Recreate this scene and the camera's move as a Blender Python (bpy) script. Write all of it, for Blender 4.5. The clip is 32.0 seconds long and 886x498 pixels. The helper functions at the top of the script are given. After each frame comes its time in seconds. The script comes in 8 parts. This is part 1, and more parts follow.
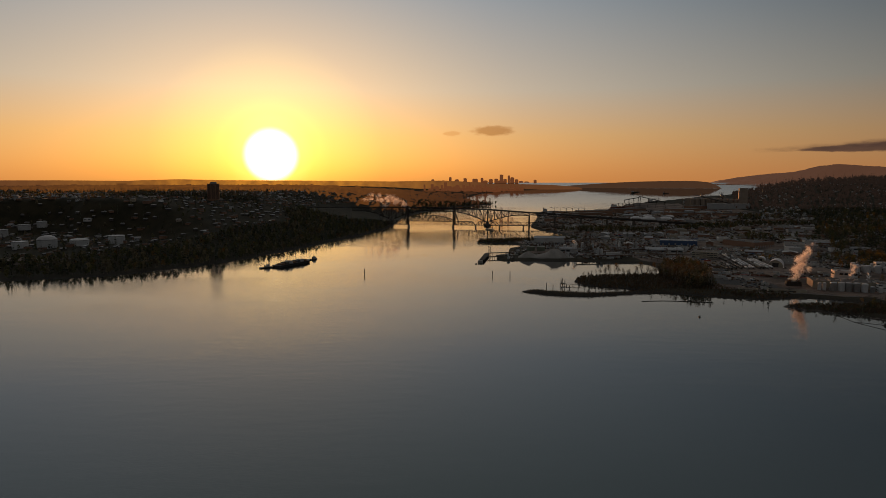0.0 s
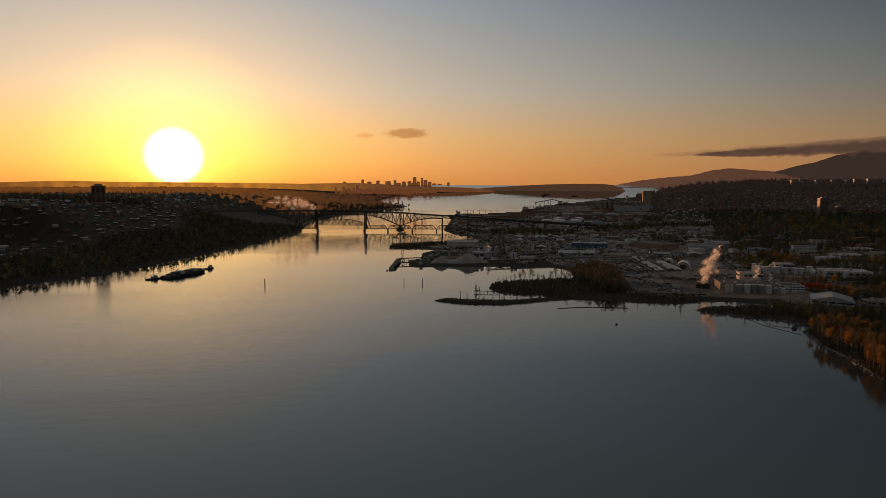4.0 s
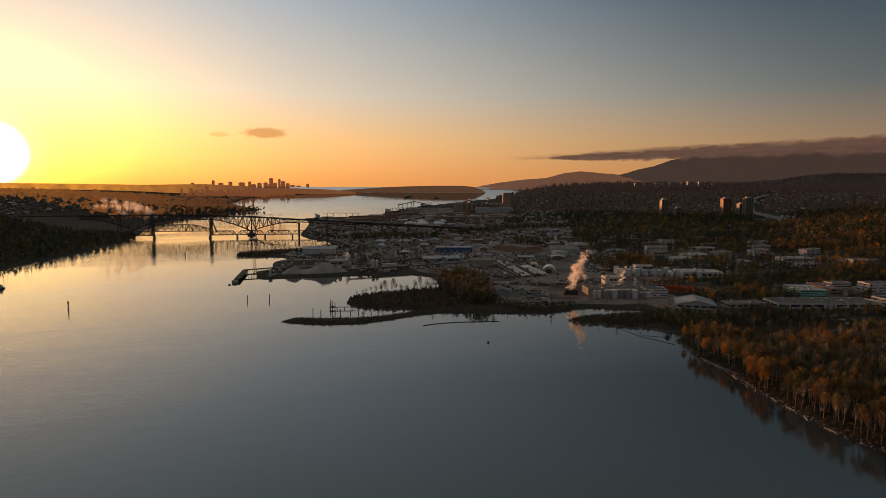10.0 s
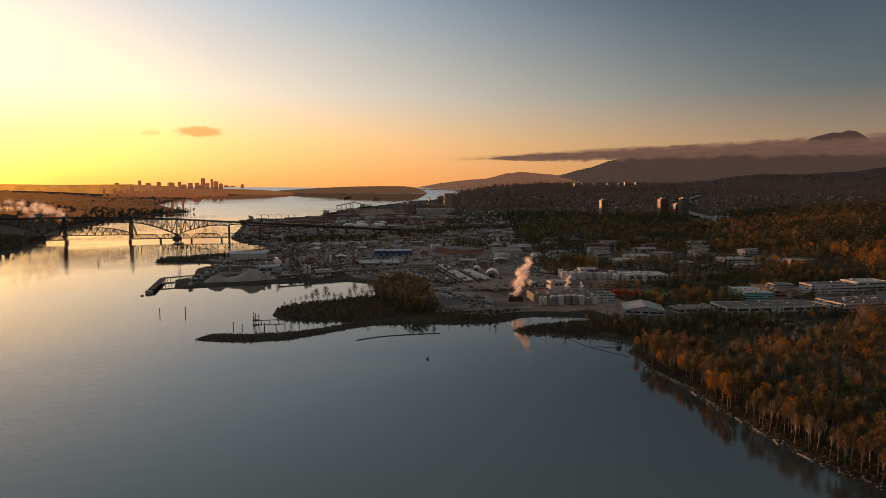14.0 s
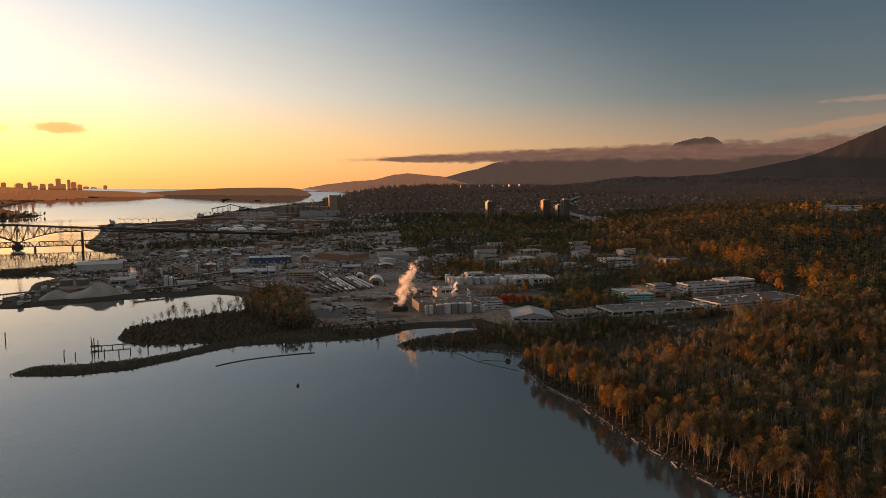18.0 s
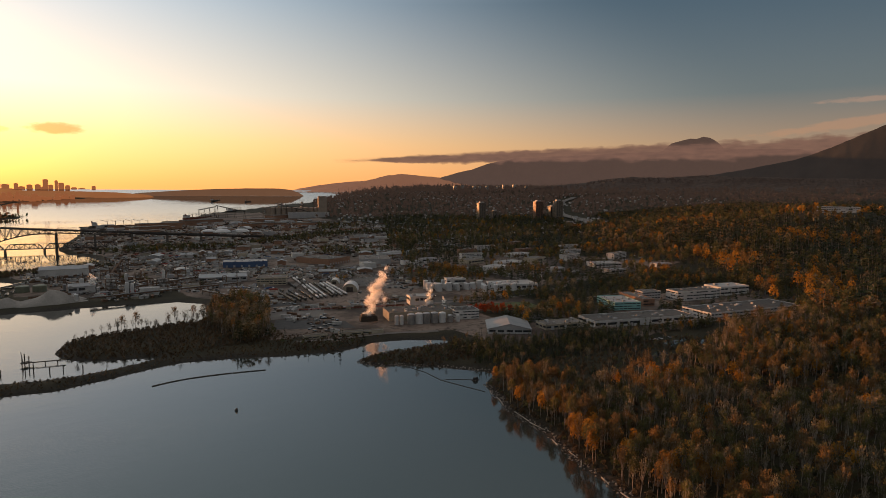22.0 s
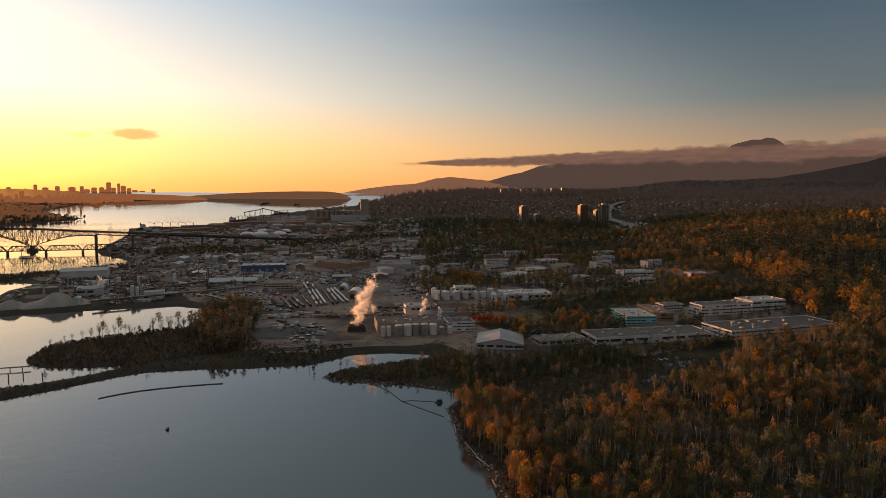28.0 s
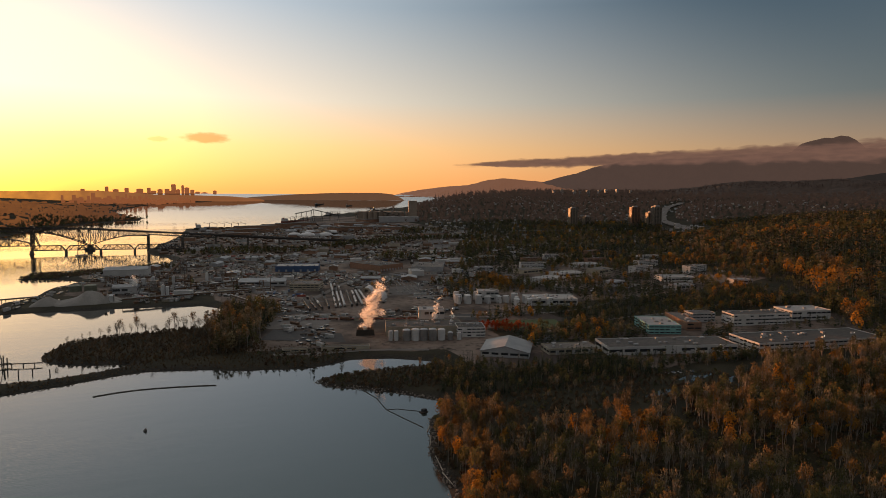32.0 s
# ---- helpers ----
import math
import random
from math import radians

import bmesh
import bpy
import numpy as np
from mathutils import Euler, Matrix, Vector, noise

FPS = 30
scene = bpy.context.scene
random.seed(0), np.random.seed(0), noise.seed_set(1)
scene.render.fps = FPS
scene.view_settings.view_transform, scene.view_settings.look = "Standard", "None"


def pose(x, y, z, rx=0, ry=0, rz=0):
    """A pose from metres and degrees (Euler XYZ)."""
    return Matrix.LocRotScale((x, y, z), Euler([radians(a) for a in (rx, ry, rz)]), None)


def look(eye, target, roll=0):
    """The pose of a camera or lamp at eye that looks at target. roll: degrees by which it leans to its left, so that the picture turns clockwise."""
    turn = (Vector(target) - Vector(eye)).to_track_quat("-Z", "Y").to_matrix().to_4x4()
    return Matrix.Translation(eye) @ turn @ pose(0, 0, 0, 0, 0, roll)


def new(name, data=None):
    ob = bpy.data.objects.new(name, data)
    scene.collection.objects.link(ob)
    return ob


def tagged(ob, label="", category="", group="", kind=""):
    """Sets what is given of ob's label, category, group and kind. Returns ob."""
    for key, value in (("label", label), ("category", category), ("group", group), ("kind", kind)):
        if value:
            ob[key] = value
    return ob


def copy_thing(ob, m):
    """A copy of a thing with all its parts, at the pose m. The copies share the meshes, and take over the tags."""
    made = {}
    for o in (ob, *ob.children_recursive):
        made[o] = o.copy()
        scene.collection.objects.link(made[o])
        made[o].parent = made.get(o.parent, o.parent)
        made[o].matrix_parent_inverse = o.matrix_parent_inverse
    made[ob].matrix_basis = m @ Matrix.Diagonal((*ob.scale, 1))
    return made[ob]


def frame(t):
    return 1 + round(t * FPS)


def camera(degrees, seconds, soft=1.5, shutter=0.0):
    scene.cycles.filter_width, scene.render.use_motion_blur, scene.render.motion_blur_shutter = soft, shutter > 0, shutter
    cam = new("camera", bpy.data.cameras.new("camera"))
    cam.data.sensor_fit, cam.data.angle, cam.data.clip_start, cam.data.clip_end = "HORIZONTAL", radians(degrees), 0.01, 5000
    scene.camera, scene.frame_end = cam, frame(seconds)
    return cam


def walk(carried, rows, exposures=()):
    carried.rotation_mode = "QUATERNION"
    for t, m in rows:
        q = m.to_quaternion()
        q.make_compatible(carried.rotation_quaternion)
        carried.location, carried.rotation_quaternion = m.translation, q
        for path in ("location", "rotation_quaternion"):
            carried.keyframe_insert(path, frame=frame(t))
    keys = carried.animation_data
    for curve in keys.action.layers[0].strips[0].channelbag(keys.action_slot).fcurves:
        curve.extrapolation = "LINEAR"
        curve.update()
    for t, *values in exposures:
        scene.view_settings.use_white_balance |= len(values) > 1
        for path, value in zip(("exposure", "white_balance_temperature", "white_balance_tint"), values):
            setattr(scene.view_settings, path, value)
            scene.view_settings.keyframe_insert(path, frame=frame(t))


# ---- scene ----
# ---- camera: a drone about 155 m over the inlet ----
cam = camera(71.13, 32.0, soft=0.8)
PATH = [
    (0, (-0.79, -1.26, 154.54), (-0.80, 98.14, 143.58), -0.03),
    (0.5, (-0.06, 4.41, 154.52), (1.31, 103.81, 143.65), 0.10),
    (1, (0.81, 10.33, 154.50), (4.27, 109.69, 143.71), 0.16),
    (1.5, (1.81, 16.55, 154.50), (7.09, 115.83, 143.77), 0.17),
    (2, (2.96, 23.11, 154.49), (9.95, 122.29, 143.82), 0.15),
    (2.5, (4.27, 30.06, 154.50), (12.93, 129.11, 143.87), 0.12),
    (3, (5.78, 37.48, 154.52), (16.00, 136.39, 143.91), 0.09),
    (3.5, (7.47, 45.30, 154.55), (19.21, 144.04, 143.96), 0.10),
    (5.5, (14.73, 77.12, 154.65), (34.56, 174.57, 144.16), 0.14),
    (6, (16.70, 85.05, 154.64), (37.81, 182.23, 144.17), 0.15),
    (6.5, (18.91, 92.82, 154.58), (41.57, 189.66, 144.14), 0.16),
    (7, (21.38, 100.47, 154.50), (46.12, 196.80, 144.11), 0.18),
    (7.5, (24.05, 108.04, 154.44), (50.75, 203.86, 144.10), 0.20),
    (8, (26.88, 115.56, 154.41), (55.55, 210.80, 144.11), 0.22),
    (8.5, (29.81, 123.00, 154.41), (60.35, 217.66, 144.14), 0.24),
    (9, (32.82, 130.34, 154.42), (65.07, 224.44, 144.17), 0.25),
    (9.5, (35.88, 137.57, 154.44), (69.72, 231.12, 144.21), 0.26),
    (10, (39.01, 144.65, 154.47), (73.80, 237.85, 144.25), 0.27),
    (10.5, (42.20, 151.54, 154.50), (77.91, 244.39, 144.28), 0.27),
    (11, (45.47, 158.24, 154.54), (82.15, 250.71, 144.31), 0.28),
    (11.5, (48.81, 164.80, 154.55), (86.50, 256.86, 144.34), 0.29),
    (12, (52.22, 171.30, 154.54), (91.04, 262.89, 144.36), 0.29),
    (12.5, (55.70, 177.79, 154.50), (95.67, 268.89, 144.36), 0.30),
    (13, (59.25, 184.30, 154.44), (100.36, 274.89, 144.31), 0.30),
    (13.5, (62.89, 190.79, 154.36), (105.10, 280.88, 144.25), 0.30),
    (14, (66.73, 197.18, 154.30), (110.08, 286.73, 144.20), 0.30),
    (14.5, (70.96, 203.22, 154.31), (115.41, 292.23, 144.24), 0.30),
    (16.5, (88.99, 225.99, 154.77), (142.67, 309.78, 144.88), 0.33),
    (17, (93.49, 231.62, 154.91), (149.68, 313.76, 145.04), 0.34),
    (17.5, (98.32, 236.77, 155.08), (156.32, 317.64, 145.26), 0.34),
    (18, (103.73, 241.22, 155.25), (162.31, 321.67, 145.47), 0.34),
    (18.5, (109.60, 245.21, 155.40), (168.28, 325.60, 145.65), 0.34),
    (19, (115.78, 248.90, 155.53), (174.49, 329.27, 145.79), 0.33),
    (19.5, (122.20, 252.34, 155.66), (180.94, 332.68, 145.93), 0.32),
    (20, (128.85, 255.48, 155.77), (187.58, 335.83, 146.09), 0.32),
    (20.5, (135.73, 258.23, 155.90), (194.51, 338.56, 146.25), 0.31),
    (21, (142.83, 260.53, 156.06), (201.64, 340.84, 146.41), 0.32),
    (21.5, (150.09, 262.35, 156.25), (208.91, 342.64, 146.60), 0.34),
    (22, (157.46, 263.69, 156.48), (216.32, 343.96, 146.81), 0.35),
    (22.5, (164.90, 264.65, 156.70), (223.81, 344.87, 147.03), 0.36),
    (23, (172.38, 265.30, 156.92), (231.33, 345.50, 147.25), 0.36),
    (23.5, (179.88, 265.69, 157.11), (238.86, 345.87, 147.46), 0.36),
    (24, (187.40, 265.82, 157.27), (246.47, 345.94, 147.68), 0.35),
    (24.5, (194.88, 265.64, 157.37), (254.02, 345.72, 147.86), 0.33),
    (25, (202.20, 265.13, 157.41), (261.41, 345.16, 147.97), 0.32),
    (25.5, (209.24, 264.32, 157.40), (268.52, 344.31, 148.01), 0.33),
    (27.5, (236.66, 260.54, 157.39), (289.72, 344.79, 148.13), 0.41),
    (28, (243.50, 259.51, 157.40), (294.55, 345.00, 148.16), 0.42),
    (28.5, (250.38, 258.33, 157.44), (299.64, 344.87, 148.22), 0.41),
    (29, (257.30, 257.00, 157.52), (305.39, 344.19, 148.32), 0.40),
    (29.5, (264.22, 255.58, 157.62), (311.03, 343.47, 148.46), 0.39),
    (30, (271.13, 254.12, 157.76), (316.68, 342.67, 148.62), 0.39),
    (30.5, (278.01, 252.66, 157.91), (322.65, 341.69, 148.80), 0.39),
    (31, (284.87, 251.22, 158.09), (328.75, 340.62, 149.02), 0.39),
    (31.5, (291.70, 249.81, 158.30), (334.93, 339.52, 149.23), 0.39),
    (32, (298.50, 248.44, 158.53), (341.08, 338.46, 149.43), 0.40),
]
walk(cam, [(t, look(eye, target, roll)) for t, eye, target, roll in PATH],
     exposures=[(0, -0.46), (3, -0.42), (7, -0.12), (13, 0.38), (19, 0.8), (25, 0.8), (29, 0.72), (32, 0.6)])
# ---- light: a low sun in the west-south-west and its evening sky ----
SUN_AZ, SUN_EL = radians(-15.35), radians(2.25)
SUN_DIR = Vector((math.sin(SUN_AZ) * math.cos(SUN_EL), math.cos(SUN_AZ) * math.cos(SUN_EL), math.sin(SUN_EL)))


class Nodes:
    """A short way to write node trees."""

    def __init__(self, tree):
        self.tree = tree
        tree.nodes.clear()

    def add(self, kind, **given):
        node = self.tree.nodes.new(kind)
        for key, value in given.items():
            if key.startswith("in_"):
                key = key[3:]
                socket = node.inputs[int(key)] if key.isdigit() else node.inputs[key.replace("_", " ")]
                self.plug(socket, value)
            elif key in ("operation",):
                node.operation = value
            elif key == "blend_type":
                node.blend_type = value
            elif key == "data_type":
                node.data_type = value
            elif key == "clamp":
                node.use_clamp = value
        return node

    def plug(self, socket, value):
        if isinstance(value, bpy.types.NodeSocket):
            self.tree.links.new(value, socket)
        else:
            socket.default_value = value

    def math(self, op, a, b=0.0, c=0.0, clamp=False):
        node = self.add("ShaderNodeMath", operation=op, in_0=a, in_1=b, in_2=c, clamp=clamp)
        return node.outputs[0]

    def ramp(self, fac, stops):
        node = self.add("ShaderNodeValToRGB", in_0=fac)
        el = node.color_ramp.elements
        while len(el) < len(stops):
            el.new(0.5)
        for e, (at, colour) in zip(el, stops):
            e.position, e.color = at, (*colour, 1)
        return node.outputs[0]

    def mix(self, fac, a, b, blend="MIX"):
        node = self.tree.nodes.new("ShaderNodeMix")
        node.data_type, node.blend_type = "RGBA", blend
        for n, v in ((0, fac), (6, a), (7, b)):
            self.plug(node.inputs[n], v)
        return node.outputs[2]

    def noise(self, scale, detail=4.0, vector=None, rough=0.55):
        node = self.add("ShaderNodeTexNoise", in_Scale=scale, in_Detail=detail, in_Roughness=rough)
        if vector is not None:
            self.plug(node.inputs["Vector"], vector)
        return node.outputs[0]

    def span(self, value, a, b, lo=0.0, hi=1.0):
        node = self.add("ShaderNodeMapRange", in_Value=value, in_1=a, in_2=b, in_3=lo, in_4=hi)
        node.interpolation_type = "SMOOTHSTEP"
        return node.outputs[0]


def make_world():
    world = bpy.data.worlds.new("evening_sky")
    scene.world = world
    world.use_nodes = True
    n = Nodes(world.node_tree)
    sky = n.add("ShaderNodeTexSky")
    sky.sky_type, sky.sun_disc = "NISHITA", False
    sky.sun_elevation, sky.sun_rotation = SUN_EL, SUN_AZ
    sky.altitude, sky.air_density, sky.dust_density, sky.ozone_density = 150, 1.0, 2.2, 1.5
    way = n.add("ShaderNodeTexCoord").outputs["Generated"]
    norm = n.add("ShaderNodeVectorMath", operation="NORMALIZE", in_0=way).outputs[0]
    xyz = n.add("ShaderNodeSeparateXYZ", in_0=norm).outputs
    elev = n.math("MULTIPLY", n.math("ARCSINE", xyz[2]), 57.2958)
    azim = n.math("MULTIPLY", n.math("ARCTAN2", xyz[0], xyz[1]), 57.2958)
    near = n.add("ShaderNodeVectorMath", operation="DOT_PRODUCT", in_0=norm, in_1=SUN_DIR).outputs["Value"]
    away = n.math("MULTIPLY", n.math("ARCCOSINE", n.math("MINIMUM", near, 1.0)), 57.2958)  # degrees from the sun
    flat = n.math("MAXIMUM", elev, 0.0)
    # the band of evening colour along the horizon, warmest under the sun
    low = n.ramp(n.math("DIVIDE", flat, 40.0), SKY_UP)
    cool = n.ramp(n.math("DIVIDE", flat, 40.0), SKY_UP_FAR)
    side = n.span(n.math("ABSOLUTE", n.math("SUBTRACT", azim, -15.35)), 5.0, n.math("SUBTRACT", 92.0, n.math("MULTIPLY", n.math("MINIMUM", flat, 16.0), 1.4)))
    band = n.mix(side, low, cool)
    # the paler sky at the viewer's back, opposite the sun
    turn = n.math("ABSOLUTE", n.math("SUBTRACT", azim, -15.35))
    back = n.span(n.math("MINIMUM", turn, n.math("SUBTRACT", 360.0, turn)), 92.0, 130.0)
    band = n.mix(back, band, n.ramp(n.math("DIVIDE", flat, 40.0), SKY_BACK))
    glow = n.mix(1.0, n.ramp(n.math("DIVIDE", away, 50.0), SUN_GLOW), (GLOW_POWER, GLOW_POWER, GLOW_POWER, 1), "MULTIPLY")
    core = n.span(away, 2.6, 1.1)
    halo = n.mix(1.0, glow, n.mix(core, (0, 0, 0, 1), (5.0, 4.6, 3.6, 1)), "ADD")
    total = n.mix(1.0, band, halo, "ADD")

    def cloud(az, el, wide, high, grain, edge, tilt=0.0):
        """How much a bank of cloud about that direction covers."""
        across = n.math("SUBTRACT", azim, az)
        up = n.math("SUBTRACT", n.math("SUBTRACT", elev, el), n.math("MULTIPLY", across, tilt))
        spot = n.add("ShaderNodeCombineXYZ", in_0=n.math("MULTIPLY", azim, 0.5), in_1=n.math("MULTIPLY", elev, 1.9), in_2=az).outputs[0]
        rough = n.math("MULTIPLY", n.math("SUBTRACT", n.noise(grain, 5.0, spot), 0.5), edge)
        far = n.math("ADD", n.math("POWER", n.math("ABSOLUTE", n.math("DIVIDE", across, wide)), 2.0),
                     n.math("POWER", n.math("ABSOLUTE", n.math("DIVIDE", up, high)), 2.0))
        return n.span(n.math("ADD", n.math("SQRT", far), rough), 1.1, 0.55)

    for az, el, wide, high, grain, edge, tilt, colour, most in CLOUDS:
        cover = n.math("MULTIPLY", cloud(az, el, wide, high, grain, edge, tilt), most)
        total = n.mix(cover, total, (*colour, 1))
    sky_part = n.add("ShaderNodeBackground", in_Color=sky.outputs[0], in_Strength=0.05)
    own_part = n.add("ShaderNodeBackground", in_Color=total, in_Strength=SKY_POWER)
    both = n.add("ShaderNodeAddShader", in_0=sky_part.outputs[0], in_1=own_part.outputs[0])
    n.add("ShaderNodeOutputWorld", in_Surface=both.outputs[0])


SKY_POWER, GLOW_POWER = 1.0, 1.0
# colour by height over the horizon (0 to 40 degrees), under the sun and far from it
SKY_UP = [(0.0, (0.80, 0.31, 0.085)), (0.10, (0.76, 0.42, 0.18)), (0.20, (0.56, 0.48, 0.40)), (0.40, (0.29, 0.35, 0.415)), (0.72, (0.225, 0.290, 0.31)), (1.0, (0.31, 0.27, 0.245))]
SKY_UP_FAR = [(0.0, (0.30, 0.15, 0.075)), (0.10, (0.16, 0.10, 0.075)), (0.20, (0.046, 0.053, 0.064)), (0.40, (0.014, 0.027, 0.044)), (0.72, (0.130, 0.162, 0.168)), (1.0, (0.20, 0.17, 0.15))]
SKY_BACK = [(0.0, (0.115, 0.080, 0.066)), (0.25, (0.108, 0.090, 0.084)), (0.5, (0.092, 0.094, 0.098)), (1.0, (0.12, 0.11, 0.105))]
SUN_GLOW = [(0.0, (3.0, 2.6, 1.4)), (0.032, (1.6, 1.35, 0.55)), (0.050, (0.82, 0.65, 0.13)), (0.075, (0.52, 0.39, 0.05)), (0.105, (0.32, 0.24, 0.03)), (0.20, (0.07, 0.055, 0.012)), (0.45, (0.015, 0.015, 0.008)), (1.0, (0.0, 0.0, 0.0))]
CLOUDS = [
    # azimuth, height, half width, half height, grain, ragged, tilt, colour, cover
    (4.5, 4.48, 2.1, 0.5, 2.4, 0.9, 0.0, (0.33, 0.115, 0.04), 0.9),
    (0.8, 4.27, 0.9, 0.25, 3.0, 1.2, 0.0, (0.50, 0.20, 0.07), 0.6),
    (44.0, 3.10, 16.5, 0.50, 0.9, 0.7, 0.040, (0.17, 0.080, 0.055), 1.0),
    (71.0, 5.4, 10.0, 0.45, 1.6, 1.3, 0.12, (0.24, 0.11, 0.065), 0.5),
    (73.0, 7.0, 6.0, 0.28, 1.8, 1.4, 0.03, (0.26, 0.13, 0.085), 0.4),
]
make_world()
sun = new("sun", bpy.data.lights.new("sun", "SUN"))
sun.data.energy, sun.data.angle, sun.data.color = 5.0, radians(0.6), (1.0, 0.39, 0.14)
sun.matrix_world = look(SUN_DIR * 1000, (0, 0, 0))
scene.view_settings.exposure = 0.0
# ---- materials ----
def material(name, a, b, scale=1.0, rough=0.8, metal=0.0, bump=0.0, fine=None, spec=None, vary=0.0, glow=0.0, glow_colour=None, through_light=0.0):
    """A surface whose colour drifts between a and b in patches of 1/scale metres, with finer grain and relief on it."""
    m = bpy.data.materials.new(name)
    m.use_nodes = True
    n = Nodes(m.node_tree)
    place = n.add("ShaderNodeTexCoord").outputs["Object"]
    large, small = n.noise(scale, 5.0, place), n.noise(scale * (fine or 9.0), 3.0, place)
    fac = n.span(n.math("ADD", n.math("MULTIPLY", large, 0.65), n.math("MULTIPLY", small, 0.35)), 0.3, 0.7)
    colour = n.mix(fac, (*a, 1), (*b, 1))
    if vary:
        tone = n.math("ADD", n.math("MULTIPLY", n.add("ShaderNodeObjectInfo").outputs["Random"], vary), 1.0 - vary / 2)
        colour = n.mix(1.0, colour, n.add("ShaderNodeCombineXYZ", in_0=tone, in_1=tone, in_2=tone).outputs[0], "MULTIPLY")
    p = n.add("ShaderNodeBsdfPrincipled", in_Base_Color=colour, in_Metallic=metal,
              in_Roughness=n.math("ADD", n.math("MULTIPLY", small, 0.2), rough - 0.1, clamp=True))
    if spec is not None:
        p.inputs["Specular IOR Level"].default_value = spec
    if bump:
        relief = n.add("ShaderNodeBump", in_Strength=0.6, in_Distance=bump, in_Height=small)
        n.plug(p.inputs["Normal"], relief.outputs[0])
    if glow:
        n.plug(p.inputs["Emission Color"], (*glow_colour, 1))
        p.inputs["Emission Strength"].default_value = glow
    out = p.outputs[0]
    if through_light:
        leaf = n.add("ShaderNodeBsdfTranslucent", in_Color=colour)
        out = n.add("ShaderNodeMixShader", in_0=through_light, in_1=out, in_2=leaf.outputs[0]).outputs[0]
    n.add("ShaderNodeOutputMaterial", in_Surface=out)
    return m


def leaf_material(name, a, b, c, through_light=0.3):
    """Foliage: each clump takes its own tone between three colours, and lets some light through."""
    m = bpy.data.materials.new(name)
    m.use_nodes = True
    n = Nodes(m.node_tree)
    one = n.add("ShaderNodeNewGeometry").outputs["Random Per Island"]
    tone = n.add("ShaderNodeAttribute")  # 1 to 2 where many trees share one mesh
    tone.attribute_name = "tone"
    joined = n.math("GREATER_THAN", tone.outputs["Fac"], 0.5)
    alone = n.math("MULTIPLY", n.add("ShaderNodeObjectInfo").outputs["Random"], n.math("SUBTRACT", 1.0, joined))
    whole = n.math("ADD", alone, n.math("MULTIPLY", joined, n.math("SUBTRACT", tone.outputs["Fac"], 1.0)))
    place = n.add("ShaderNodeNewGeometry").outputs["Position"]
    patch = n.span(n.noise(0.035, 3.0, place), 0.35, 0.65)
    pick = n.math("ADD", n.math("MULTIPLY", one, 0.1), n.math("ADD", n.math("MULTIPLY", whole, 0.65), n.math("MULTIPLY", patch, 0.3)))
    colour = n.ramp(pick, [(0.15, a), (0.5, b), (0.9, c)])
    p = n.add("ShaderNodeBsdfPrincipled", in_Base_Color=colour, in_Roughness=0.75)
    p.inputs["Specular IOR Level"].default_value = 0.15
    leaf = n.add("ShaderNodeBsdfTranslucent", in_Color=colour)
    n.add("ShaderNodeOutputMaterial", in_Surface=n.add("ShaderNodeMixShader", in_0=through_light, in_1=p.outputs[0], in_2=leaf.outputs[0]).outputs[0])
    return m


def water_material():
    m = bpy.data.materials.new("sea_water")
    m.use_nodes = True
    n = Nodes(m.node_tree)
    place = n.add("ShaderNodeNewGeometry").outputs["Position"]
    turned = n.add("ShaderNodeMapping", in_Vector=place)
    turned.inputs["Rotation"].default_value = (0, 0, radians(20))
    turned.inputs["Scale"].default_value = (0.35, 1.0, 1.0)
    small = n.noise(0.9, 3.0, turned.outputs[0])
    swell = n.noise(0.10, 3.0, turned.outputs[0])
    slick = n.span(n.noise(0.0042, 4.0, turned.outputs[0]), 0.42, 0.60)  # wind lanes and slicks
    height = n.math("ADD", n.math("MULTIPLY", small, n.math("ADD", n.math("MULTIPLY", slick, 1.1), 0.2)), n.math("MULTIPLY", swell, 1.2))
    relief = n.add("ShaderNodeBump", in_Strength=WAVE_STRENGTH, in_Distance=0.12, in_Height=height)
    p = n.add("ShaderNodeBsdfPrincipled", in_Base_Color=(0.030, 0.035, 0.031, 1), in_Normal=relief.outputs[0],
              in_Roughness=n.math("ADD", n.math("MULTIPLY", slick, 0.04), 0.025))
    p.inputs["IOR"].default_value = 1.8
    n.add("ShaderNodeOutputMaterial", in_Surface=p.outputs[0])
    return m


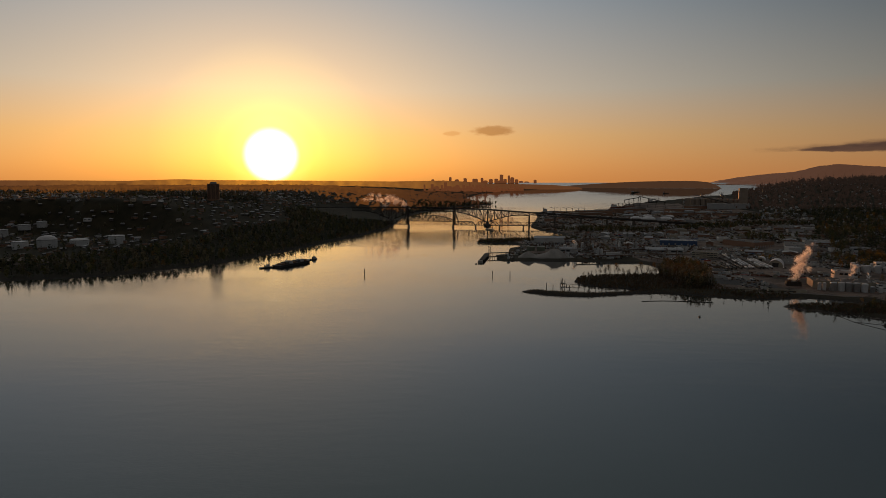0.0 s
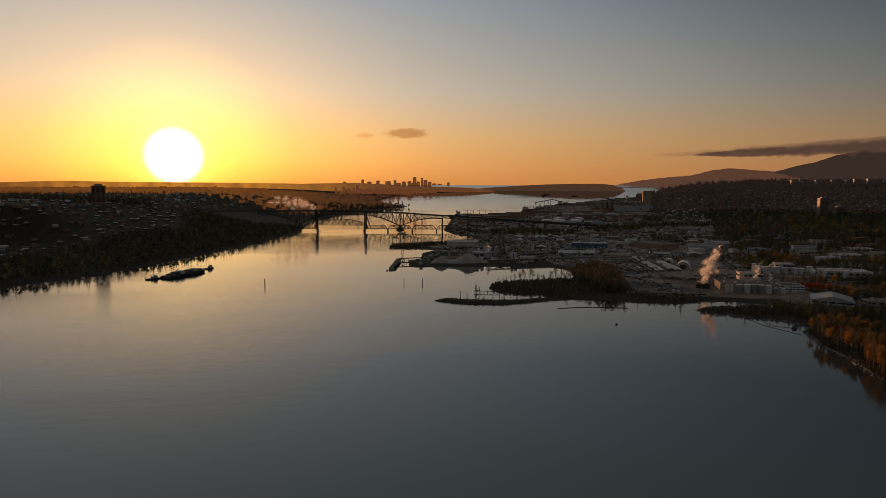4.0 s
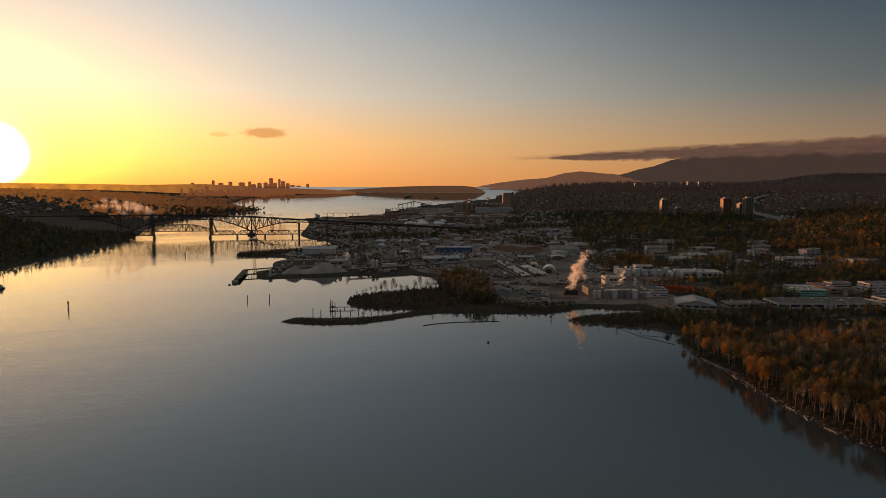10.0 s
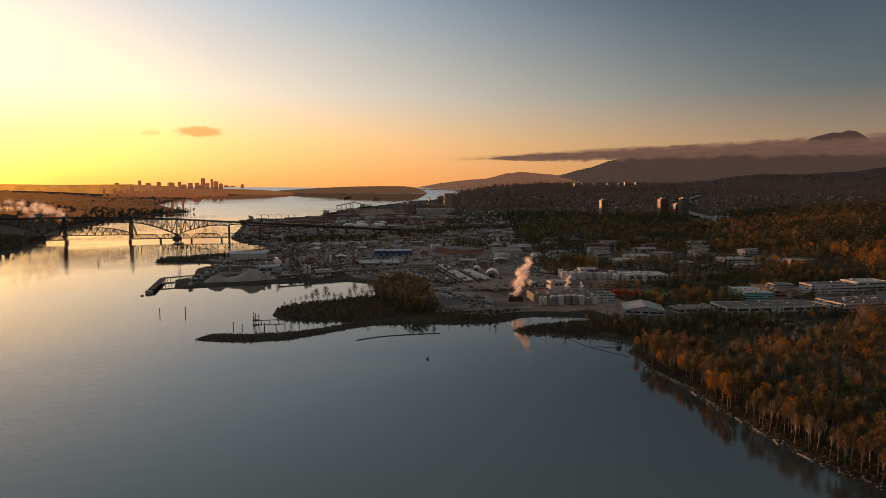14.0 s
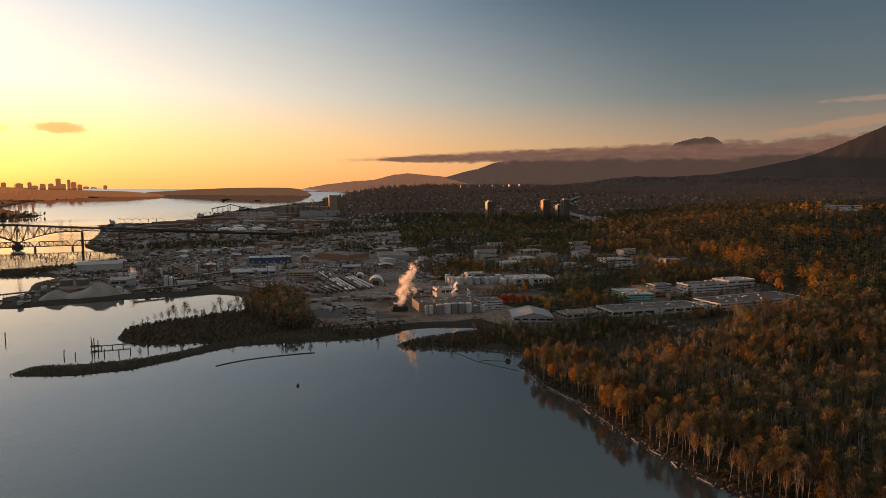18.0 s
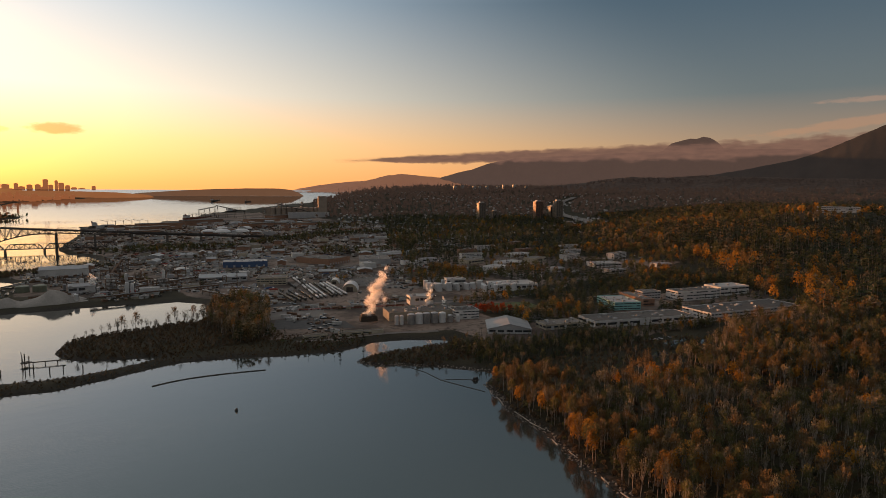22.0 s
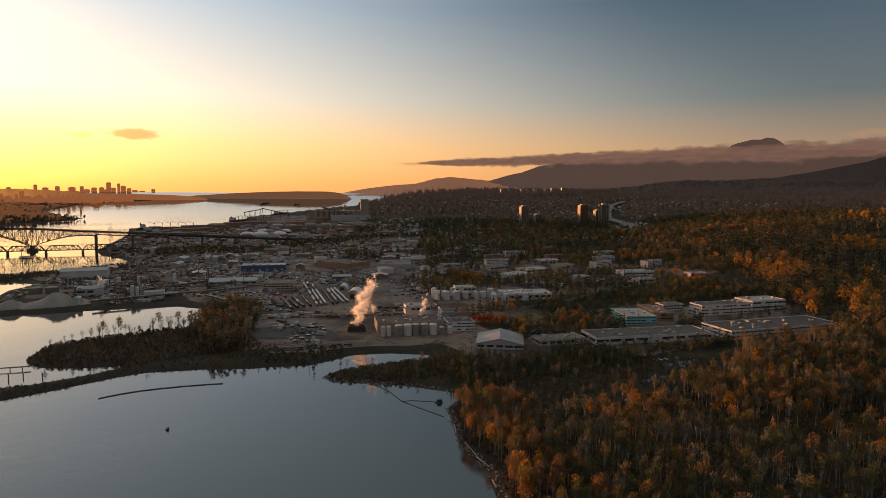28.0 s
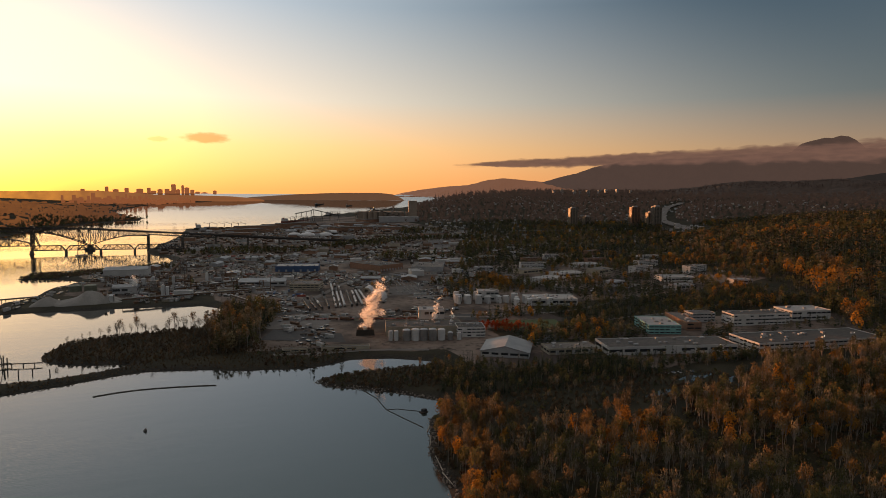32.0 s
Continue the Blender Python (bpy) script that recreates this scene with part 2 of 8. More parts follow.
def ground_material():
    """Soil and rough grass, with paved yards and streets where the land is built up."""
    m = bpy.data.materials.new("land")
    m.use_nodes = True
    n = Nodes(m.node_tree)
    place = n.add("ShaderNodeNewGeometry").outputs["Position"]
    wild = n.mix(n.span(n.noise(0.03, 5.0, place), 0.35, 0.65), (0.014, 0.014, 0.007, 1), (0.042, 0.034, 0.018, 1))
    wild = n.mix(n.span(n.noise(0.6, 4.0, place), 0.3, 0.8), wild, (0.028, 0.025, 0.012, 1))
    yard = n.mix(n.span(n.noise(0.012, 4.0, place), 0.38, 0.62), (0.066, 0.052, 0.044, 1), (0.225, 0.175, 0.142, 1))
    yard = n.mix(n.span(n.noise(0.15, 5.0, place), 0.45, 0.75), yard, (0.055, 0.044, 0.038, 1))
    paved = n.add("ShaderNodeAttribute")
    paved.attribute_name = "paved"
    shore = n.add("ShaderNodeAttribute")
    shore.attribute_name = "shore"
    edge = n.math("ADD", n.math("MULTIPLY", n.math("SUBTRACT", n.noise(0.06, 5.0, place), 0.5), 0.8), paved.outputs["Fac"])
    colour = n.mix(n.span(edge, 0.4, 0.6), wild, yard)
    colour = n.mix(shore.outputs["Fac"], colour, n.mix(n.span(n.noise(0.5, 4.0, place), 0.4, 0.6), (0.014, 0.012, 0.010, 1), (0.042, 0.036, 0.029, 1)))
    relief = n.add("ShaderNodeBump", in_Strength=0.5, in_Distance=0.6, in_Height=n.noise(0.4, 5.0, place))
    p = n.add("ShaderNodeBsdfPrincipled", in_Base_Color=colour, in_Roughness=0.92, in_Normal=relief.outputs[0])
    p.inputs["Specular IOR Level"].default_value = 0.2
    n.add("ShaderNodeOutputMaterial", in_Surface=p.outputs[0])
    return m


WAVE_STRENGTH = 0.5
M = {
    "water": water_material(),
    "land": ground_material(),
    "steel_dark": material("painted_bridge_steel", (0.030, 0.027, 0.025), (0.058, 0.044, 0.035), 0.3, 0.6, 0.0, 0.01),
    "steel_rust": material("rusty_steel", (0.09, 0.055, 0.035), (0.16, 0.085, 0.045), 0.5, 0.8, 0.0, 0.01),
    "pier_stone": material("stained_pier_concrete", (0.075, 0.066, 0.056), (0.15, 0.13, 0.11), 0.15, 0.9, 0.0, 0.02),
    "concrete": material("weathered_concrete", (0.24, 0.22, 0.19), (0.38, 0.35, 0.31), 0.15, 0.9, 0.0, 0.02),
    "asphalt": material("asphalt", (0.040, 0.040, 0.042), (0.065, 0.063, 0.060), 0.2, 0.9),
    "bark": material("grey_bark", (0.10, 0.085, 0.07), (0.22, 0.19, 0.16), 1.5, 0.9, 0.0, 0.02),
    "bark_pale": material("pale_bark", (0.20, 0.17, 0.14), (0.33, 0.29, 0.24), 1.5, 0.85, 0.0, 0.02),
    "autumn": leaf_material("autumn_leaves", (0.084, 0.066, 0.040), (0.142, 0.098, 0.047), (0.22, 0.130, 0.045), 0.42),
    "orange": leaf_material("orange_leaves", (0.17, 0.085, 0.022), (0.28, 0.140, 0.026), (0.40, 0.205, 0.034), 0.45),
    "red": leaf_material("red_leaves", (0.20, 0.03, 0.015), (0.32, 0.06, 0.02), (0.36, 0.10, 0.03)),
    "olive": leaf_material("fading_leaves", (0.046, 0.050, 0.027), (0.084, 0.084, 0.038), (0.142, 0.130, 0.050), 0.42),
    "needle": leaf_material("conifer_needles", (0.016, 0.023, 0.012), (0.028, 0.038, 0.018), (0.05, 0.06, 0.026), 0.12),
    "twig": leaf_material("bare_twigs", (0.105, 0.088, 0.060), (0.165, 0.135, 0.082), (0.235, 0.185, 0.10), 0.2),
    "wall_white": material("white_siding", (0.42, 0.41, 0.40), (0.56, 0.55, 0.53), 0.08, 0.7, 0.0, 0.0, vary=0.15),
    "wall_grey": material("grey_cladding", (0.30, 0.30, 0.31), (0.40, 0.39, 0.38), 0.08, 0.75, vary=0.3),
    "wall_beige": material("beige_stucco", (0.30, 0.26, 0.20), (0.40, 0.35, 0.27), 0.1, 0.85, vary=0.35),
    "wall_brick": material("brown_brick_wall", (0.20, 0.11, 0.07), (0.30, 0.17, 0.11), 0.4, 0.9, 0.0, 0.02, vary=0.3),
    # brown haze over the grain terminal is mixed into its concrete colour
    "grain_stone": material("dusty_terminal_concrete", (0.24, 0.19, 0.15), (0.34, 0.275, 0.215), 0.03, 0.9),
    "wall_tower": material("weathered_tower_concrete", (0.20, 0.165, 0.13), (0.29, 0.24, 0.19), 0.1, 0.85, vary=0.3),
    "tower_glass": material("dark_tower_glazing", (0.016, 0.017, 0.019), (0.035, 0.034, 0.033), 0.2, 0.5, 0.0, spec=0.3),
    "wall_blue": material("blue_metal_cladding", (0.035, 0.07, 0.16), (0.05, 0.10, 0.21), 0.1, 0.55),
    "wall_teal": material("teal_glass_panels", (0.16, 0.36, 0.35), (0.24, 0.46, 0.44), 0.3, 0.25),
    "roof_grey": material("gravel_roof", (0.095, 0.085, 0.077), (0.19, 0.172, 0.153), 0.06, 0.95, 0.0, 0.03, vary=0.4),
    "roof_pale": material("pale_membrane_roof", (0.25, 0.24, 0.235), (0.40, 0.39, 0.37), 0.05, 0.7, vary=0.25),
    "roof_metal": material("standing_seam_metal_roof", (0.19, 0.195, 0.20), (0.31, 0.312, 0.315), 0.07, 0.5, 0.2, 0.0, vary=0.2),
    "roof_dark": material("dark_shingle_roof", (0.045, 0.042, 0.040), (0.10, 0.09, 0.08), 0.3, 0.9, 0.0, 0.02, vary=0.5),
    "glass": material("dark_window_glass", (0.02, 0.025, 0.03), (0.04, 0.045, 0.05), 0.2, 0.14, 0.0, spec=0.8),
    "tank_white": material("white_painted_tank", (0.44, 0.44, 0.44), (0.60, 0.59, 0.58), 0.15, 0.5, 0.0, vary=0.2),
    "tank_steel": material("stainless_silo_steel", (0.26, 0.26, 0.27), (0.40, 0.40, 0.40), 0.2, 0.35, 0.7, vary=0.25),
    "tank_green": material("green_painted_tank", (0.11, 0.12, 0.085), (0.16, 0.17, 0.12), 0.2, 0.6),
    "tank_black": material("black_tank_car", (0.02, 0.02, 0.021), (0.05, 0.045, 0.04), 0.3, 0.55, vary=0.3),
    "salt": material("heaped_pale_mineral", (0.24, 0.23, 0.21), (0.36, 0.34, 0.31), 0.06, 0.95, 0.0, 0.1),
    "wood_dark": material("tarred_timber", (0.03, 0.024, 0.019), (0.07, 0.052, 0.038), 0.8, 0.9, 0.0, 0.02),
    "log": material("grey_driftwood", (0.28, 0.25, 0.21), (0.45, 0.40, 0.34), 0.8, 0.85, 0.0, 0.02),
    "hull_red": material("ship_hull_red", (0.12, 0.03, 0.02), (0.20, 0.05, 0.03), 0.08, 0.6),
    "hull_black": material("ship_hull_black", (0.015, 0.016, 0.018), (0.035, 0.034, 0.034), 0.08, 0.5),
    "car_paint": material("car_paint", (0.30, 0.30, 0.31), (0.36, 0.36, 0.37), 0.5, 0.3, 0.0, vary=1.6),
    "road": material("worn_pale_road", (0.12, 0.110, 0.10), (0.19, 0.172, 0.155), 0.08, 0.9),
    "pad": material("patched_yard_paving", (0.075, 0.070, 0.066), (0.14, 0.128, 0.118), 0.04, 0.92),
    "rubber": material("black_rubber", (0.02, 0.02, 0.02), (0.03, 0.03, 0.03), 2.0, 0.85),
    "grass": material("playing_field_grass", (0.05, 0.075, 0.02), (0.08, 0.10, 0.03), 0.1, 0.9),
    "box_red": material("red_painted_steel", (0.22, 0.04, 0.03), (0.30, 0.06, 0.04), 0.3, 0.6),
    "scrub": leaf_material("brown_scrub", (0.062, 0.042, 0.026), (0.10, 0.066, 0.038), (0.145, 0.095, 0.05), 0.15),
    # brown haze before the far slopes is painted in as a faint glow
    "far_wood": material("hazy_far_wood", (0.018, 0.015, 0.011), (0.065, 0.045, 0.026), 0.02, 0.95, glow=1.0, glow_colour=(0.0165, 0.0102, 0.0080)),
    # orange evening haze on the downtown skyline is added as emission
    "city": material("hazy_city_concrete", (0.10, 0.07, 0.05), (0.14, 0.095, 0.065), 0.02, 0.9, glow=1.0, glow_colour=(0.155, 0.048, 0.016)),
}
# ---- plan of the land ----
HUB = np.array((150.0, 180.0))
EYE_Z = 155.0


def far_place(x, y, z):
    """Far country is drawn in towards the viewer along its own sight line, so that all of it lies within 5 km."""
    x, y, z = (np.asarray(v, float) for v in (x, y, z))
    dx, dy = x - HUB[0], y - HUB[1]
    d = np.maximum(np.hypot(dx, dy), 1e-6)
    u = np.maximum(d - 2200, 0) / 2500
    near = np.where(d > 2200, 2200 + 2500 * u / (1 + u), d)
    k = near / d
    return HUB[0] + dx * k, HUB[1] + dy * k, EYE_Z + (z - EYE_Z) * k


FLATS_SHORE = [(420, -3000), (410, 200), (405, 330), (403, 412), (411, 450), (422, 490), (430, 512), (440, 540), (446, 575), (458, 605), (470, 632), (488, 645), (502, 654)]
POINT_SHORE = [(484, 677), (472, 693), (451, 714), (427, 730), (418, 751), (439, 763), (456, 762), (493, 761), (529, 760), (536, 767), (501, 794), (467, 804)]
SPIT_SHORE = [(445, 797), (418, 791), (393, 800), (372, 806), (349, 818), (322, 828), (290, 838), (262, 832), (225, 820), (190, 812), (150, 820), (106, 848),
              (112, 862), (126, 872), (146, 863), (162, 855), (184, 850), (206, 848), (225, 849), (247, 854), (266, 859), (283, 869), (262, 875), (242, 881), (226, 890), (213, 899), (204, 914), (200, 942), (213, 978), (242, 998), (300, 1004), (347, 1010)]
PLANT_SHORE = [(366, 1030), (374, 1063), (384, 1120), (360, 1154), (302, 1165), (244, 1176), (168, 1180), (103, 1185), (105, 1215), (111, 1284), (140, 1310), (143, 1335),
               (150, 1412), (190, 1470), (166, 1492), (150, 1519), (82, 1541), (92, 1600), (174, 1625), (215, 1640), (326, 1705), (345, 1760)]
PORT_SHORE = [(330, 1850), (296, 1930), (290, 2060), (334, 2305), (400, 2650), (434, 3030), (640, 3060), (834, 3350), (960, 3430), (1180, 4090), (2005, 5290), (2600, 6200), (4500, 8200), (9000, 16000), (30000, 50000)]
NORTH = FLATS_SHORE + POINT_SHORE + SPIT_SHORE + PLANT_SHORE + PORT_SHORE + [(60000, 50000), (60000, -3000)]
SOUTH = [(-1500, -3000), (-1100, 560), (-800, 860), (-688, 945), (-600, 975), (-536, 1010), (-470, 1085), (-410, 1180), (-352, 1330), (-312, 1470), (-272, 1610), (-225, 1751), (-190, 1950), (-172, 2120),
         (-160, 2645), (-60, 3250), (28, 3496), (200, 3800), (333, 4024), (230, 4500), (124, 5506), (379, 7394), (760, 8700), (1150, 9500), (1500, 10600), (1300, 12500), (0, 14000), (0, 40000), (-60000, 40000), (-60000, -3000)]


def shore_distance(x, y, outline):
    """Metres inside (+) or outside (-) an outline."""
    p = np.stack([x, y], -1)
    best, inside = np.full(x.shape, 1e12), np.zeros(x.shape, bool)
    pts = np.array(outline, float)
    for a, b in zip(pts, np.roll(pts, -1, 0)):
        ab = b - a
        t = np.clip(((p - a) @ ab) / (ab @ ab), 0, 1)
        best = np.minimum(best, ((p - a - t[..., None] * ab) ** 2).sum(-1))
        cross = (a[1] > y) != (b[1] > y)
        if a[1] != b[1]:
            inside ^= cross & (x < (b[0] - a[0]) * (y - a[1]) / (b[1] - a[1]) + a[0])
    return np.where(inside, 1, -1) * np.sqrt(best)


def smooth(v, a, b):
    t = np.clip((v - a) / (b - a), 0, 1)
    return t * t * (3 - 2 * t)


def waves(x, y, seed, size):
    """Smooth uneven ground, about -1 to 1."""
    r = np.random.RandomState(seed)
    out = 0
    for k in range(5):
        a, ph, s = r.uniform(0, 6.28), r.uniform(0, 6.28), size / 1.7**k
        out = out + np.sin((x * np.cos(a) + y * np.sin(a)) / s + ph + 1.3 * np.sin((y * np.cos(a) - x * np.sin(a)) / (1.6 * s) + ph)) / 1.5**k
    return out / 2.2


def land_height(x, y):
    """The lie of the land and how far from the shore it is, by true place."""
    x, y = np.asarray(x, float), np.asarray(y, float)
    jag = 2.0 * waves(x, y, 5, 14.0) * np.clip(np.hypot(x - HUB[0], y - HUB[1]) / 900, 0.5, 3)
    north, south = shore_distance(x, y, NORTH) + jag, shore_distance(x, y, SOUTH) + jag
    inland = np.maximum(north, south)
    d, az = np.hypot(x - HUB[0], y - HUB[1]), np.degrees(np.arctan2(x - HUB[0], y - HUB[1]))
    z = np.clip(inland * 0.22, -5, 2.6) + 0.8 * smooth(inland, 15, 120)
    right = smooth(az, 44, 62)
    slow = np.interp(d, (0, 1500, 2800, 3300, 4200, 6000, 9000, 30000), (0, 0, 10, 22, 62, 135, 170, 190))
    fast = np.interp(d, (0, 850, 1200, 1700, 2300, 3000, 5000, 30000), (0, 0, 15, 50, 72, 82, 135, 190))
    knoll = 30 * smooth(np.hypot(x - 2034, y - 995), 260, 70)
    coastal = smooth(north, 60, 900)
    z = z + np.where(north > 0, (slow * (1 - right) + fast * right) * coastal * (1 + 0.08 * waves(x, y, 3, 260)) + knoll, 0)
    plateau = 98 * smooth(south, 30, 620) - 20 * smooth(d, 3800, 9000)
    works = smooth(np.hypot((x + 850) / 1.2, y - 1340), 330, 190) + 0.8 * smooth(np.hypot(x + 1080, y - 1570), 160, 90)
    plateau = plateau * (1 - 0.42 * smooth(az, -17, -7))
    plateau = plateau * (1 - 0.85 * np.clip(works, 0, 1))
    lower = smooth(az, -9, -3) * smooth(d, 2150, 2700)
    z = z + np.where(south > 0, plateau * (1 - 0.86 * lower) * (1 + 0.06 * waves(x, y, 9, 300)), 0)
    return z, inland, north, south


def height_at(x, y):
    return float(land_height(np.array([x]), np.array([y]))[0][0])


def mesh_object(name, verts, faces, mat=None, smooth_faces=False):
    me = bpy.data.meshes.new(name)
    me.from_pydata(verts, [], faces)
    if mat:
        me.materials.append(mat)
    if smooth_faces:
        me.polygons.foreach_set("use_smooth", [True] * len(me.polygons))
    me.update()
    return new(name, me)


def grid_mesh(name, x, y, z, mat, wrap=False):
    """A sheet from rows and columns of places."""
    rows, cols = x.shape
    me = bpy.data.meshes.new(name)
    n = rows * cols
    me.vertices.add(n)
    me.vertices.foreach_set("co", np.stack([x, y, z], -1).reshape(-1).astype(np.float32))
    r, c = np.meshgrid(np.arange(rows - 1), np.arange(cols if wrap else cols - 1), indexing="ij")
    c2 = (c + 1) % cols
    quads = np.stack([r * cols + c, r * cols + c2, (r + 1) * cols + c2, (r + 1) * cols + c], -1).reshape(-1)
    m = len(quads) // 4
    me.loops.add(4 * m)
    me.loops.foreach_set("vertex_index", quads.astype(np.int32))
    me.polygons.add(m)
    me.polygons.foreach_set("loop_start", np.arange(0, 4 * m, 4, dtype=np.int32))
    me.polygons.foreach_set("use_smooth", np.ones(m, bool))
    me.materials.append(mat)
    me.update(calc_edges=True)
    return new(name, me)


PAVED = [  # built-up yards: x from, x to, y from, y to
    (430, 640, 800, 1020), (380, 760, 860, 1500), (230, 420, 1240, 1330), (180, 900, 1300, 2300), (300, 1400, 1900, 4000), (560, 660, 705, 800),
    (700, 1080, 655, 800), (560, 1250, 960, 1500), (640, 1500, 1400, 2300), (-900, -700, 1080, 1180),
]


def make_ground():
    seen = np.radians(np.arange(-44, 84, 0.33))
    rest = np.radians(np.arange(84, 316, 4.0))
    az = np.concatenate([seen, rest])
    rings = np.concatenate([[0.02, 30.0], np.geomspace(60, 3000, 240), np.geomspace(3000, 45000, 50)[1:]])
    a, d = np.meshgrid(az, rings)
    a, d = a[:, ::-1], d[:, ::-1]
    x, y = HUB[0] + d * np.sin(a), HUB[1] + d * np.cos(a)
    z, inland, north, south = land_height(x, y)
    ob = grid_mesh("ground", *far_place(x, y, z), M["land"], wrap=True)
    paved = np.zeros(x.shape)
    for x0, x1, y0, y1 in PAVED:
        paved = np.maximum(paved, np.clip(np.minimum(np.minimum(x - x0, x1 - x), np.minimum(y - y0, y1 - y)) / 20 + 0.5, 0, 1))
    paved *= smooth(inland, 14, 30)
    shore = 1 - smooth(inland, 4, 13)
    for name, values in (("paved", paved), ("shore", shore)):
        layer = ob.data.attributes.new(name, "FLOAT", "POINT")
        layer.data.foreach_set("value", values.reshape(-1).astype(np.float32))
    tagged(ob, "dark grassy shore, paved industrial flats and wooded hillsides", "ground", kind="structure")
    rings = np.concatenate([[0.02, 200.0], np.geomspace(400, 3000, 12), np.geomspace(3000, 45000, 60)[1:]])
    a, d = np.meshgrid(np.radians(np.arange(0, 360, 2.0)), rings)
    a, d = a[:, ::-1], d[:, ::-1]
    x, y = HUB[0] + d * np.sin(a), HUB[1] + d * np.cos(a)
    tagged(grid_mesh("water", *far_place(x, y, 0 * x), M["water"], wrap=True), "calm grey-blue inlet water reflecting the evening sky", "water", kind="structure")


make_ground()


# ---- far mountains ----
def ridge(name, label, profile, far, deep, rough, mat, seed, foot=0.006):
    """A mountain ridge: its crest by azimuth and elevation in degrees, its near flank falling towards the viewer."""
    az = np.linspace(profile[0][0], profile[-1][0], 260)
    el = np.interp(az, [p[0] for p in profile], [p[1] for p in profile])
    steps = np.linspace(0, 1, 26)
    s, a = np.meshgrid(steps, np.radians(az), indexing="ij")
    crest = EYE_Z + far * np.tan(np.radians(el))[None, :] + 0 * s
    d = far - deep * s
    base = EYE_Z - foot * d
    x, y = HUB[0] + d * np.sin(a), HUB[1] + d * np.cos(a)
    spur = waves(np.degrees(a) * 40 + 60 * s, s * 120, seed, 26.0)
    z = base + (crest - base) * (1 - s) ** 1.15 + rough * (spur * np.sin(np.pi * np.minimum(s + 0.06, 1)) + 0.3 * waves(np.degrees(a) * 300, 90 * s, seed + 1, 40.0))
    ob = grid_mesh(name, x[:, ::-1], y[:, ::-1], z[:, ::-1], mat)
    return tagged(ob, label, "mountain", kind="structure")


# distance haze over these hills is painted into each material as emission
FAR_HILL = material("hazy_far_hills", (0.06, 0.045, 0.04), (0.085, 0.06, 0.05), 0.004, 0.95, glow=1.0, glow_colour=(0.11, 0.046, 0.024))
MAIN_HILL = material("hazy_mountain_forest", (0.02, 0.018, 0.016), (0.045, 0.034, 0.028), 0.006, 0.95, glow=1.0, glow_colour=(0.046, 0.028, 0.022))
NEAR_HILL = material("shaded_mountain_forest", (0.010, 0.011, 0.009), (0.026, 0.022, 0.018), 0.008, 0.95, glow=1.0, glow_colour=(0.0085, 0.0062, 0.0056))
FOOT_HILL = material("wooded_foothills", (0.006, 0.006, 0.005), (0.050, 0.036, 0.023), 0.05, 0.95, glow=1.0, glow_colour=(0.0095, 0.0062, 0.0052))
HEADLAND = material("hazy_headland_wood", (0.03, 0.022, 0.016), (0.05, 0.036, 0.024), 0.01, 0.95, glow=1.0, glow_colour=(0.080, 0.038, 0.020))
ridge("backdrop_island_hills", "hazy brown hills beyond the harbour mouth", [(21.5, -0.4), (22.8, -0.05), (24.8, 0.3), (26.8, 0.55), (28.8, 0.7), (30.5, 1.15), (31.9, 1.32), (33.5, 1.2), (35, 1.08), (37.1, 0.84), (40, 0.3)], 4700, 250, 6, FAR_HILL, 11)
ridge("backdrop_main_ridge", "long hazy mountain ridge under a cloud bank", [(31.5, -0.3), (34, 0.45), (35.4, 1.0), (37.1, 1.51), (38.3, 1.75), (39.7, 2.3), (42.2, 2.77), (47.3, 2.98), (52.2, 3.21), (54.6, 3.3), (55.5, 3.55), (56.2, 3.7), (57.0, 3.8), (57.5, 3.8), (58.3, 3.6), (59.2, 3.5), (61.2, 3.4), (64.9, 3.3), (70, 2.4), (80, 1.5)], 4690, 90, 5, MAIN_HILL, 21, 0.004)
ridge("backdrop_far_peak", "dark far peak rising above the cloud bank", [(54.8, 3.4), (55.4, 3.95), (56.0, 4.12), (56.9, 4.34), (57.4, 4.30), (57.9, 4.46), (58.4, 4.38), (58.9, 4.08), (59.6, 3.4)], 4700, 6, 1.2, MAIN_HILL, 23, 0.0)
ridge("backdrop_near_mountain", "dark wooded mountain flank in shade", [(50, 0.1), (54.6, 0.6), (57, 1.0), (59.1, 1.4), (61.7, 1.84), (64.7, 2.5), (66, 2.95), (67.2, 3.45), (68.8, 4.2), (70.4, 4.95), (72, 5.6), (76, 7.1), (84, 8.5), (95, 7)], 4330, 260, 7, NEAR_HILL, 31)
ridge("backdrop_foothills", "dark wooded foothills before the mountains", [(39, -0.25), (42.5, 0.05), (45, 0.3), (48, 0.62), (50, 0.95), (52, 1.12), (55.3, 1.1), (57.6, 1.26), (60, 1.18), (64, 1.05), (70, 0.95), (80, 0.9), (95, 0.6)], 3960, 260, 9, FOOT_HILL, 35)


